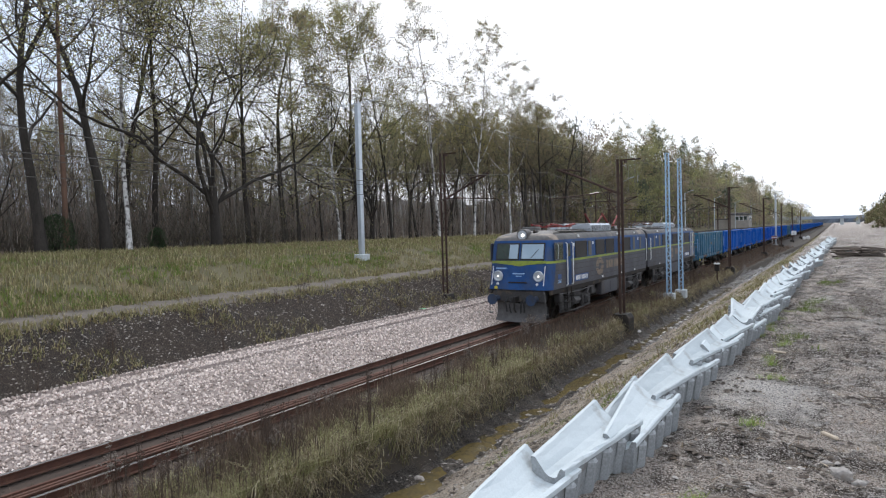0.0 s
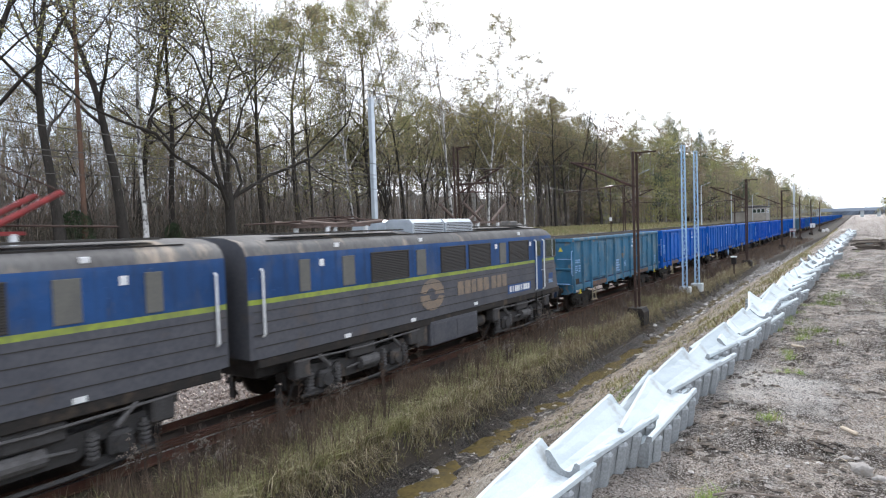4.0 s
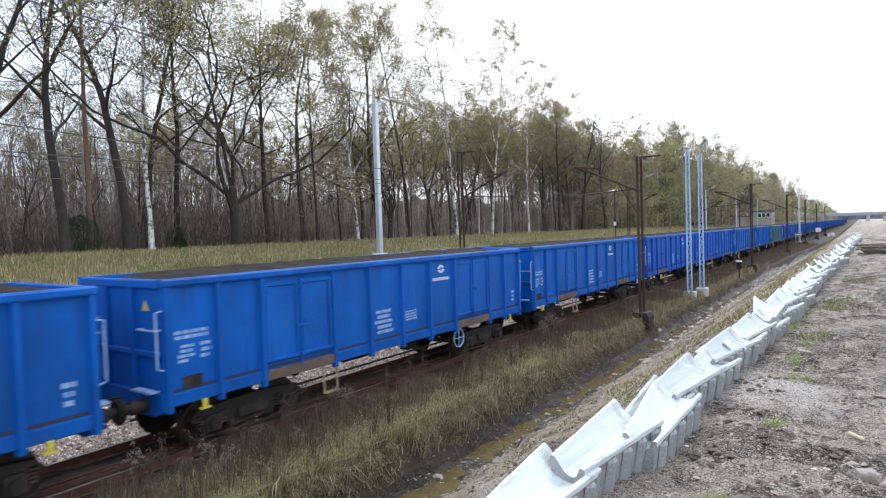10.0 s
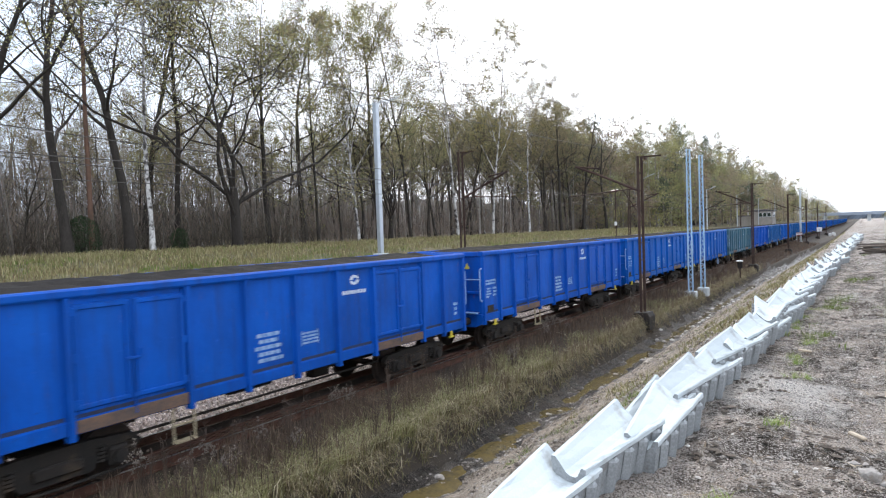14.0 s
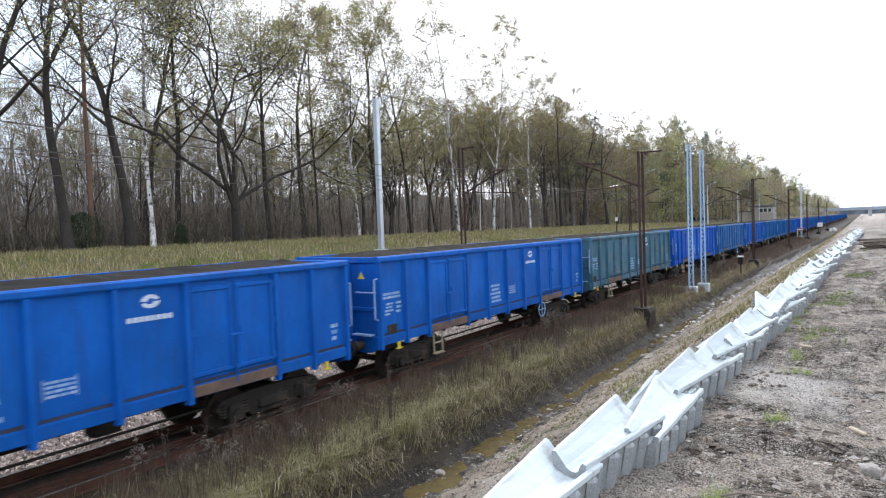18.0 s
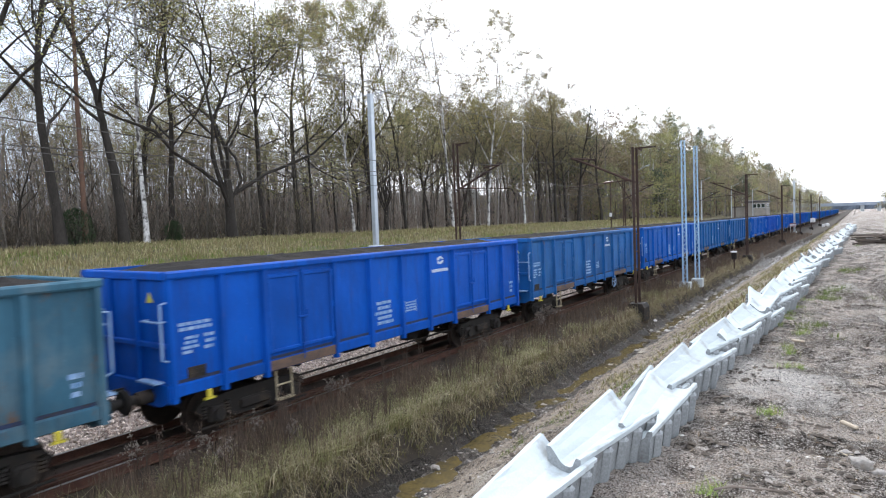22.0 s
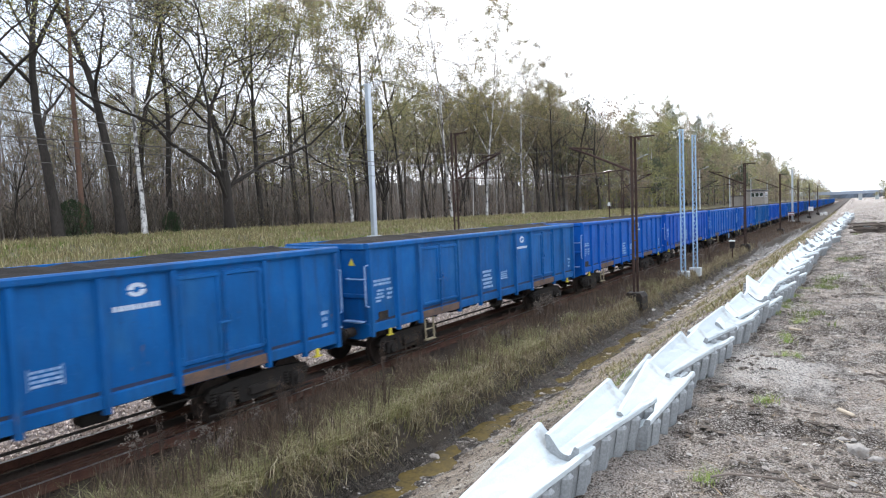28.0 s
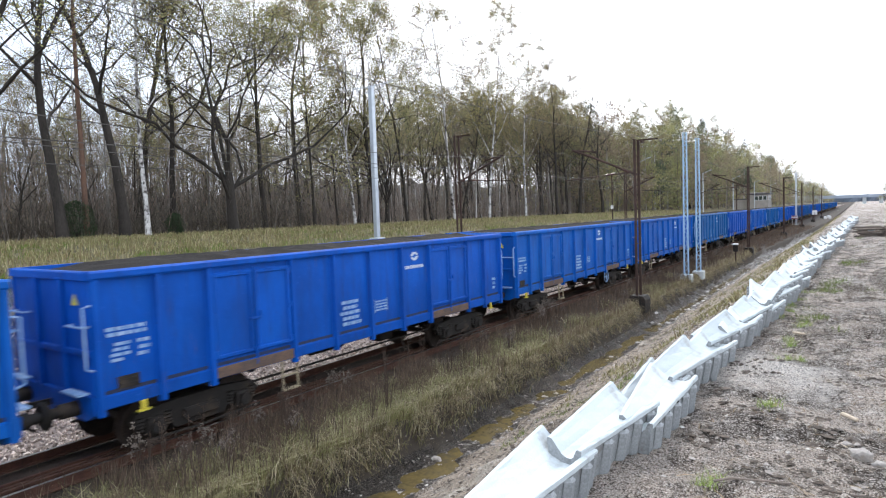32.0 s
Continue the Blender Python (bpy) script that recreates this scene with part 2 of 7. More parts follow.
def island_mat(name, tones, rough=0.9, trans=0.0):
    """Tones picked piece by piece, for leaves, blades and stones."""
    m = bpy.data.materials.new(name)
    m.use_nodes = True
    n, l = m.node_tree.nodes, m.node_tree.links
    bsdf = n["Principled BSDF"]
    g, ramp = n.new("ShaderNodeNewGeometry"), n.new("ShaderNodeValToRGB")
    ramp.color_ramp.interpolation = "LINEAR"
    e = ramp.color_ramp.elements
    while len(e) < len(tones):
        e.new(0.5)
    for i, c in enumerate(tones):
        e[i].position, e[i].color = i / (len(tones) - 1), (*c, 1)
    l.new(g.outputs["Random Per Island"], ramp.inputs[0])
    l.new(ramp.outputs[0], bsdf.inputs["Base Color"])
    bsdf.inputs["Roughness"].default_value = rough
    bsdf.inputs["Specular IOR Level"].default_value = 0.25
    if trans:
        t, mx = n.new("ShaderNodeBsdfTranslucent"), n.new("ShaderNodeMixShader")
        mx.inputs[0].default_value = trans
        l.new(ramp.outputs[0], t.inputs[0])
        l.new(bsdf.outputs[0], mx.inputs[1])
        l.new(t.outputs[0], mx.inputs[2])
        l.new(mx.outputs[0], n["Material Output"].inputs[0])
    return m


def glow(name, colour, power):
    m = bpy.data.materials.new(name)
    m.use_nodes = True
    b = m.node_tree.nodes["Principled BSDF"]
    b.inputs["Base Color"].default_value = (*colour, 1)
    b.inputs["Emission Color"].default_value = (*colour, 1)
    b.inputs["Emission Strength"].default_value = power
    return m


M = {}
M["grass_soil"] = mat("grass_soil", (0.14, 0.12, 0.065), (0.085, 0.078, 0.04), 0.95, scale=0.8, fine=20, bump=0.03, dirt=(0.17, 0.13, 0.07), dirt_scale=0.35)
M["path"] = mat("path_dirt", (0.16, 0.135, 0.11), (0.105, 0.09, 0.075), 0.95, scale=1.2, fine=25, bump=0.015)
M["dark_slope"] = soil("dark_slope_soil", (0.058, 0.046, 0.039), (0.026, 0.022, 0.02), (0.15, 0.125, 0.10), 0.95, 0.8, 0.5, 0.6, 0.06)
M["track_soil"] = mat("track_soil", (0.068, 0.047, 0.036), (0.036, 0.027, 0.022), 0.95, scale=2, fine=30, bump=0.02)
M["strip_soil"] = mat("strip_soil", (0.062, 0.049, 0.036), (0.033, 0.027, 0.021), 0.95, scale=2, fine=30, bump=0.03)
M["ditch_mud"] = soil("ditch_mud", (0.115, 0.096, 0.08), (0.032, 0.028, 0.025), (0.27, 0.24, 0.21), 0.55, 0.5, 0.42, 0.6, 0.09)
M["slope_soil"] = soil("slope_soil", (0.41, 0.335, 0.26), (0.11, 0.088, 0.068), (0.60, 0.54, 0.46), 0.95, 0.6, 0.5, 0.56, 0.07, ruts=True)
M["yard_mud"] = soil("yard_mud", (0.56, 0.47, 0.40), (0.085, 0.066, 0.052), (0.84, 0.785, 0.73), 0.9, 0.42, 0.445, 0.54, 0.13, ruts=True)
M["forest_floor"] = mat("forest_floor", (0.17, 0.125, 0.08), (0.10, 0.078, 0.055), 0.95, scale=1, fine=12, bump=0.03)
M["ballast"] = mat("ballast_bed", (0.36, 0.30, 0.27), (0.17, 0.14, 0.125), 0.95, scale=9, fine=34, bump=0.05)
M["rust"] = mat("rusty_rail", (0.135, 0.062, 0.042), (0.08, 0.042, 0.032), 0.85, 0.2, scale=5, fine=60, bump=0.002)
M["rail_top"] = mat("worn_rail_steel", (0.32, 0.30, 0.29), (0.22, 0.2, 0.19), 0.35, 0.9, scale=5, fine=80)
M["concrete"] = mat("pale_concrete", (0.52, 0.555, 0.565), (0.42, 0.455, 0.465), 0.85, scale=4, fine=70, bump=0.003, dirt=(0.34, 0.345, 0.34), dirt_scale=2.2, dirt_at=0.6)
M["galv"] = mat("galvanised_steel", (0.52, 0.56, 0.60), (0.42, 0.46, 0.50), 0.45, 0.75, scale=3, fine=30)
M["blue_steel"] = mat("pale_blue_painted_steel", (0.36, 0.52, 0.68), (0.30, 0.44, 0.60), 0.5, 0.2, scale=4, fine=40)
M["dark_steel"] = mat("rusty_dark_steel", (0.085, 0.05, 0.038), (0.045, 0.03, 0.026), 0.8, 0.3, scale=4, fine=40)
M["insulator"] = mat("brown_glazed_insulator", (0.11, 0.05, 0.035), (0.07, 0.035, 0.028), 0.35)
M["black"] = mat("grimy_black_iron", (0.02, 0.019, 0.018), (0.036, 0.03, 0.026), 0.8, 0.2, scale=4, fine=40, dirt=(0.075, 0.055, 0.04), dirt_scale=2)
M["white"] = mat("white_paint", (0.75, 0.76, 0.76), (0.6, 0.6, 0.6), 0.6)


# ---- ground: one sheet from the forest across the cutting to the muddy yard ----
PROFILE = [(-3000, 6.0), (-400, 3.4), (-60, 3.3), (-38, 3.2), (-30, 3.05), (-25.5, 2.7), (-23.2, 2.15), (-21.6, 1.62), (-19.9, 1.48),
           (-19.2, 1.2), (-17.6, 0.1), (-17.0, -0.12), (-13, -0.22), (-9.6, -0.2), (-8.2, -0.22), (-7.66, -0.27), (-7.54, -0.72),
           (-7.3, -0.95), (-6.9, -1.06), (-6.55, -0.99), (-6.0, -0.74), (-4.0, 0.45), (-2.6, 1.55), (-1.9, 2.08), (-1.4, 2.24), (0, 2.28), (6, 2.3), (60, 2.6), (3000, 5)]


def across(x, y):
    """Far down the line the ditch draws away from the rails and its bank grows shorter."""
    s = 2.5 * max(0.0, min(1.0, (y - 50) / 100))
    if s == 0 or x < -7.62 or x > -1.7:
        return x
    return -7.62 + max(0.0, x + 7.62 - s) * 5.92 / (5.92 - s)


def ground_z(x, y):
    x0, x = x, across(x, y)
    z = interp(x, PROFILE)
    wob = noise.noise(Vector((x * 0.35, y * 0.35, 3.1)))
    fine = noise.noise(Vector((x * 1.7, y * 1.7, 9.4)))
    finer = noise.noise(Vector((x * 5.1, y * 5.1, 1.4)))
    if x < -21.5:
        z += wob * 0.10 + fine * 0.05
    elif x < -17.2:
        z += fine * 0.05 + finer * 0.05
    elif x < -9:
        z += fine * 0.015
    elif x < -7.3:
        z += wob * 0.05 + fine * 0.04
    elif x < -5.8:
        z += fine * 0.10 + finer * 0.06
    elif x < -2:
        z += fine * 0.08 + finer * 0.05 + 0.02 * noise.noise(Vector((x * 11, y * 11, 8)))
    else:
        z += wob * 0.05 + fine * 0.055 + finer * 0.042 + 0.026 * noise.noise(Vector((x * 13, y * 13, 4.2))) + 0.03 * max(0, noise.noise(Vector((x * 0.8, y * 3.5, 7)))) 
    if x > -0.5 and y > 40:
        # wheel ruts, and further on the foot of the far bank
        z += 0.12 * min(1, (y - 40) / 20) * noise.noise(Vector((x * 1.1, y * 0.05, 12)))
        z -= 1.2 * max(0, min(1, (y - 150) / 160))
        k = max(0, min(1, (x - 4.9 - 0.03 * max(0, y - 160)) / 4.5)) * min(1, max(0, (y - 105) / 50))
        z += 3.2 * k * k * (3 - 2 * k) + 0.9 * k * noise.noise(Vector((x * 0.5, y * 0.12, 2)))
    return z


def spread_line(a, b, step, grow=1.0):
    out, s = [a], step
    while out[-1] < b:
        out.append(min(b, out[-1] + s))
        s *= grow
    return out


def build_ground():
    xs = [-3000, -1200, -500, -250, -140, -90, -70, -58, -50, -44, -40, -36, -33, -30, -28, -26.5, -25.5, -24.5, -23.8, -23.2, -22.6, -22, -21.6]
    xs += spread_line(-21.45, -17.0, 0.12)[0:] + [-16.5, -15.5, -14.5, -13.5, -12.5, -11.5, -10.5, -9.8] + spread_line(-9.4, -1.9, 0.125) + spread_line(-1.85, 3.2, 0.07)
    xs += [3.6, 4.2, 5, 6, 7, 8.5, 10, 12, 16, 24, 40, 70, 140, 300, 800, 3000]
    ys = [-400, -120, -50, -25, -14, -8, -5] + spread_line(-3, 1.4, 0.2) + spread_line(1.5, 14, 0.075) + spread_line(14.1, 17, 0.15) + spread_line(16.2, 42, 0.3) + spread_line(42.6, 3000, 0.8, 1.06)
    xs, ys = sorted(set(xs)), sorted(set(ys))
    g = Geo()
    g.v = [(x, y, ground_z(x, y)) for y in ys for x in xs]
    nx = len(xs)
    for j in range(len(ys) - 1):
        for i in range(nx - 1):
            a = j * nx + i
            g.f.append((a, a + 1, a + 1 + nx, a + nx))
            x, y = (xs[i] + xs[i + 1]) / 2, (ys[j] + ys[j + 1]) / 2
            x = across(x, y) + 0.35 * noise.noise(Vector((x * 0.9, y * 0.9, 5.0)))
            g.m.append(8 if x < -37 else 0 if x < -21.6 else 1 if x < -19.8 else 2 if x < -17.1 else 3 if x < -9.6 else 4 if x < -7.42 else 5 if x < -6.35 else 6 if x < -1.7 else 7)
    mats = [M[k] for k in ("grass_soil", "path", "dark_slope", "track_soil", "strip_soil", "ditch_mud", "slope_soil", "yard_mud", "forest_floor")]
    me = g.mesh("ground", mats, smooth=False, fix=False)
    me.polygons.foreach_set("use_smooth", [True] * len(me.polygons))
    return tagged(new("ground", me), "grassy field, railway cutting, muddy ditch and churned brown yard", "ground", kind="structure")


build_ground()


# ---- the tracks ----
RAIL = [(-0.07, -0.17), (0.07, -0.17), (0.07, -0.155), (0.012, -0.14), (0.012, -0.045), (0.036, -0.032), (0.036, -0.004), (0.03, 0), (-0.03, 0), (-0.036, -0.004), (-0.036, -0.032), (-0.012, -0.045), (-0.012, -0.14), (-0.07, -0.155)]


def rail(x, z, y0, y1, parent, name, material, label="", sway=0.0):
    g = Geo()
    ys = spread_line(y0, y1, 6.0, 1.08)
    n = len(RAIL)
    for y in ys:
        dx = sway * noise.noise(Vector((x * 7, y * 0.05, 2)))
        g.v += [(x + dx + a, y, z + b) for a, b in RAIL]
    for j in range(len(ys) - 1):
        for i in range(n):
            a, b = j * n + i, j * n + (i + 1) % n
            g.f.append((a, b, b + n, a + n))
            g.m.append(1 if 6 <= i <= 8 and name == "rail" else 0)
    return part(name, g, [material, M["rail_top"]], parent, label)


def build_tracks():
    track = thing("railway_track", "worn railway track in dark cinder bed", "track", kind="structure")
    for s in (-0.7535, 0.7535):
        rail(TRACK_X + s, 0, -60, 900, track, "rail", M["rust"])
    for dx in (0.2, 0.34, 0.49):
        spare = thing("spare_rail", "rusty spare rail lying loose between the running rails", "rail", "spare rails")
        rail(TRACK_X + dx, -0.03, -60, 120, spare, "rail_length", M["rust"], sway=0.12)


build_tracks()


def build_ballast():
    """A fresh bank of pale crushed stone for the second track."""
    g = Geo()
    prof = [(-17.25, -0.15), (-16.95, 0.02), (-16.75, 0.14), (-16.48, 0.24), (-16.32, -0.06), (-16.12, 0.22), (-15.5, 0.21), (-15.24, 0.26), (-15.05, -0.08), (-14.82, 0.25), (-14.2, 0.18), (-13.9, 0.12), (-13.4, -0.02), (-12.9, -0.13), (-12.6, -0.17), (-12.35, -0.22)]
    ys = spread_line(-8, 60, 0.35) + spread_line(61, 700, 2, 1.15)
    for y in ys:
        for x, z in prof:
            g.v.append((x + 0.08 * noise.noise(Vector((x, y * 0.6, 1))), y, z + 0.03 * noise.noise(Vector((x * 2, y * 2, 6)))))
    n = len(prof)
    for j in range(len(ys) - 1):
        for i in range(n - 1):
            a = j * n + i
            g.f.append((a, a + 1, a + 1 + n, a + n))
            g.m.append(0)
    bed = thing("ballast_bed", "fresh bank of pale pinkish crushed stone ballast", "ballast", kind="structure", geo=g, material=M["ballast"])
    rnd = random.Random(5)
    s = Geo()
    for k in range(40000):
        y = -1 + 46 * rnd.random() ** 1.6
        x = rnd.uniform(-17.2, -12.4)
        z = interp(x, prof)
        if abs(x + 16.32) < 0.11 or abs(x + 15.05) < 0.13:
            continue
        r = rnd.uniform(0.02, 0.055)
        c = Vector((x, y, z + r * 0.3))
        e = Euler((rnd.uniform(0, 6), rnd.uniform(0, 6), 0)).to_matrix()
        sx, sy = rnd.uniform(0.7, 1.3), rnd.uniform(0.7, 1.2)
        pts = [c + e @ Vector(p) * r for p in ((sx, 0, 0), (-sx, 0.2, 0), (0, sy, 0.1), (0.1, -sy, 0), (0, 0.1, 0.8), (0, 0, -0.8))]
        s.add([tuple(p) for p in pts], [(0, 2, 4), (2, 1, 4), (1, 3, 4), (3, 0, 4), (2, 0, 5), (1, 2, 5), (3, 1, 5), (0, 3, 5)])
    M["stones"] = island_mat("crushed_stone", [(0.17, 0.135, 0.115), (0.64, 0.54, 0.48), (0.90, 0.80, 0.74), (0.42, 0.335, 0.29), (0.78, 0.67, 0.61), (0.25, 0.20, 0.175), (0.70, 0.60, 0.54)])
    ob = new("ballast_stones", s.mesh("ballast_stones", M["stones"], fix=False))
    tagged(ob, "loose pale crushed stones lying on the ballast bank", "ballast", kind="stuff")


build_ballast()


# ---- the train ----
def wagon_paint(name, base, fade, fade_amount=0.35, rust=(0.13, 0.075, 0.045), rust_at=0.66, fade_at=0.5):
    """Old enamel: faded patches, sooty vertical streaks, scuffs and rust spots."""
    m = bpy.data.materials.new(name)
    m.use_nodes = True
    n, l = m.node_tree.nodes, m.node_tree.links
    bsdf = n["Principled BSDF"]
    tc, oi, shift = n.new("ShaderNodeTexCoord"), n.new("ShaderNodeObjectInfo"), n.new("ShaderNodeVectorMath")
    shift.operation = "MULTIPLY_ADD"
    shift.inputs[1].default_value = (1, 1, 1)
    l.new(tc.outputs["Object"], shift.inputs[0])
    sc = n.new("ShaderNodeMath")
    sc.operation = "MULTIPLY"
    sc.inputs[1].default_value = 37.0
    l.new(oi.outputs["Random"], sc.inputs[0])
    l.new(sc.outputs[0], shift.inputs[2])

    def tex(scale, stretch, detail=7, rough_n=0.6):
        mp, t = n.new("ShaderNodeMapping"), n.new("ShaderNodeTexNoise")
        mp.inputs["Scale"].default_value = stretch
        t.inputs["Scale"].default_value, t.inputs["Detail"].default_value, t.inputs["Roughness"].default_value = scale, detail, rough_n
        l.new(shift.outputs[0], mp.inputs[0])
        l.new(mp.outputs[0], t.inputs[0])
        return t.outputs["Fac"]

    def layer(fac, lo, hi, top, under, colour):
        r, x = n.new("ShaderNodeMapRange"), n.new("ShaderNodeMix")
        r.inputs[1].default_value, r.inputs[2].default_value, r.inputs[4].default_value = lo, hi, top
        x.data_type = "RGBA"
        l.new(fac, r.inputs[0])
        l.new(r.outputs[0], x.inputs[0])
        if isinstance(under, tuple):
            x.inputs[6].default_value = (*under, 1)
        else:
            l.new(under, x.inputs[6])
        x.inputs[7].default_value = (*colour, 1)
        return x.outputs[2]

    c = layer(tex(0.7, (1, 1, 0.8)), 0.35, 0.7, 1.0, base, tuple(v * 0.6 for v in base))
    c = layer(tex(1.1, (1, 1, 0.7)), fade_at, fade_at + 0.22, fade_amount, c, fade)
    c = layer(tex(2.2, (1, 3.0, 0.22), 8, 0.7), 0.50, 0.70, 0.7, c, tuple(v * 0.35 + 0.012 for v in base))
    c = layer(tex(1.6, (1, 1.2, 0.6), 10, 0.72), rust_at, rust_at + 0.07, 0.85, c, rust)
    c = layer(tex(22, (1, 0.6, 1), 4, 0.6), 0.66, 0.74, 0.35, c, tuple(min(1, v * 1.5 + 0.06) for v in base))
    c = layer(tex(9, (1, 1, 1.3), 9, 0.75), 0.60, 0.70, 0.7, c, tuple(v * 0.25 + 0.02 for v in base))
    c = layer(tex(5, (1, 2.2, 0.3), 9, 0.75), 0.61, 0.72, 0.6, c, rust)
    l.new(c, bsdf.inputs["Base Color"])
    rg = n.new("ShaderNodeMapRange")
    rg.inputs[3].default_value, rg.inputs[4].default_value = 0.42, 0.75
    l.new(tex(1.5, (1, 1, 1)), rg.inputs[0])
    l.new(rg.outputs[0], bsdf.inputs["Roughness"])
    bsdf.inputs["Specular IOR Level"].default_value = 0.16
    bp = n.new("ShaderNodeBump")
    bp.inputs["Strength"].default_value, bp.inputs["Distance"].default_value = 0.6, 0.03
    l.new(tex(2.0, (1, 1, 1), 4), bp.inputs["Height"])
    l.new(bp.outputs[0], bsdf.inputs["Normal"])
    return m


PAINT = {
    "bright": wagon_paint("bright_blue_wagon_paint", (0.002, 0.105, 0.46), (0.012, 0.135, 0.43), 0.3),
    "vivid": wagon_paint("vivid_blue_wagon_paint", (0.001, 0.088, 0.47), (0.006, 0.11, 0.45), 0.25, rust_at=0.72),
    "medium": wagon_paint("weathered_blue_wagon_paint", (0.004, 0.108, 0.35), (0.03, 0.13, 0.28), 0.5, rust_at=0.64),
    "steel": wagon_paint("faded_steel_blue_wagon_paint", (0.013, 0.115, 0.35), (0.05, 0.15, 0.32), 0.5, rust_at=0.64),
    "dark": wagon_paint("sooty_blue_wagon_paint", (0.012, 0.085, 0.25), (0.04, 0.09, 0.17), 0.5, rust_at=0.64),
    "teal": wagon_paint("worn_teal_wagon_paint", (0.045, 0.155, 0.255), (0.21, 0.235, 0.225), 0.75, (0.24, 0.175, 0.105), 0.575, 0.5),
    "grey": wagon_paint("greyish_teal_wagon_paint", (0.05, 0.145, 0.215), (0.14, 0.185, 0.205), 0.7, rust_at=0.6),
}
M["sill"] = mat("brown_rusty_sill", (0.16, 0.10, 0.07), (0.07, 0.06, 0.06), 0.85, scale=3, fine=25, dirt=(0.03, 0.07, 0.2), dirt_scale=0.9, dirt_at=0.6)
# dark colour standing in for the shadow line above the wagon sill
M["drain"] = mat("dirt_filled_drain_gap", (0.02, 0.045, 0.13), (0.04, 0.038, 0.04), 0.85, scale=4, fine=30)
M["emblem_white"] = mat("worn_white_emblem", (0.55, 0.62, 0.70), (0.36, 0.46, 0.60), 0.7, scale=9, fine=50)
M["coal"] = mat("coal_load", (0.014, 0.013, 0.013), (0.028, 0.025, 0.024), 0.95, scale=5, fine=30, bump=0.04, spec=0.1)
M["chalk"] = mat("faded_white_stencil", (0.33, 0.45, 0.62), (0.13, 0.28, 0.53), 0.7, scale=9, fine=50)
M["yellow"] = mat("yellow_paint", (0.62, 0.52, 0.06), (0.5, 0.42, 0.05), 0.6)
M["orange_bar"] = mat("ochre_step_paint", (0.42, 0.36, 0.24), (0.26, 0.21, 0.14), 0.7)
M["wheel"] = mat("wheel_steel", (0.065, 0.048, 0.04), (0.032, 0.026, 0.023), 0.7, 0.4, scale=5, fine=40)

LW, BODY = 14.04, 13.0
HB = BODY / 2
PANEL, DOOR, END_A, END_B = 1.23, 1.96, 1.10, 0.98
# posts from one end to the other: two narrow panels, a pair of door leaves, four panels, a pair of leaves, two narrow panels
EDGES = [-HB, -HB + END_A, -HB + END_A + END_B, -HB + END_A + END_B + DOOR]
EDGES += [EDGES[3] + PANEL * k for k in (1, 2, 3, 4)]
EDGES += [EDGES[7] + DOOR, EDGES[7] + DOOR + END_B, HB]


def bogie_geo():
    frame_g, spring_g = Geo(), Geo()
    for s in (-1, 1):
        x = s * 1.0
        frame_g.prism([(-1.32, 0.60), (-1.2, 0.74), (-0.5, 0.80), (0.5, 0.80), (1.2, 0.74), (1.32, 0.60), (1.25, 0.50), (0.72, 0.56), (0.5, 0.30), (-0.5, 0.30), (-0.72, 0.56), (-1.25, 0.50)], x - 0.07, x + 0.07, "x")
        for k in (-0.9, 0.9):
            if s > 0 and k > 0:
                spring_g.box((1.08, 0, 0.46), (0.2, 0.34, 0.32), ch=0.04)
                spring_g.disc((1.2, 0, 0.46), "x", 0.12, 0.08, 12)
                for d in (-0.25, 0.25):
                    spring_g.tube([(1.06, d, 0.42 + 0.03 * j) for j in range(9)], [0.05 if j % 2 else 0.078 for j in range(9)], 8)
        frame_g.tube([(x + s * 0.14, -1.3, 0.26), (x + s * 0.14, 0, 0.22), (x + s * 0.14, 1.3, 0.26)], 0.025, 5)
        frame_g.box((x + s * 0.1, 0, 0.5), (0.1, 0.7, 0.2), ch=0.03)
        for k in (-0.38, 0.38):
            frame_g.box((s * 0.78, k, 0.45), (0.12, 0.08, 0.4), ch=0.02)
    frame_g.box((0, 0, 0.62), (2.0, 0.4, 0.2), ch=0.02)
    return frame_g, spring_g


def wheel_geo(r=0.46):
    g = Geo()
    for s in (-1, 1):
        g.disc((s * 0.755, 0, 0), "x", r, 0.11, 24)
        g.disc((s * 0.69, 0, 0), "x", r + 0.03, 0.03, 24)
        g.disc((s * 0.83, 0, 0), "x", 0.2, 0.08, 14, )
    g.tube([(-1.0, 0, 0), (1.0, 0, 0)], 0.08, 10)
    return g


def buffer_geo():
    g = Geo()
    g.tube([(0, 0, 0), (0, -0.34, 0)], 0.12, 12)
    g.tube([(0, -0.30, 0), (0, -0.50, 0)], 0.085, 12)
    g.tube([(0, -0.49, 0), (0, -0.53, 0)], [0.2, 0.23], 16)
    return g


def bars_geo(x, y, z, rows, w, h, gap, ragged, rnd, thick=0.004, facing=1):
    """Lettering too faint to read, as rows of short bars on a side facing +x or -x."""
    g = Geo()
    for r in range(rows):
        left, end = y + rnd.uniform(0, ragged), y + w - rnd.uniform(0, ragged * 1.6)
        p = left
        while p < end:
            q = min(end, p + rnd.uniform(0.06, 0.2))
            g.box((x + facing * thick / 2, (p + q) / 2, z - r * (h + gap)), (thick, q - p, h))
            p = q + 0.025
    return g


WAGON_MESH = {}


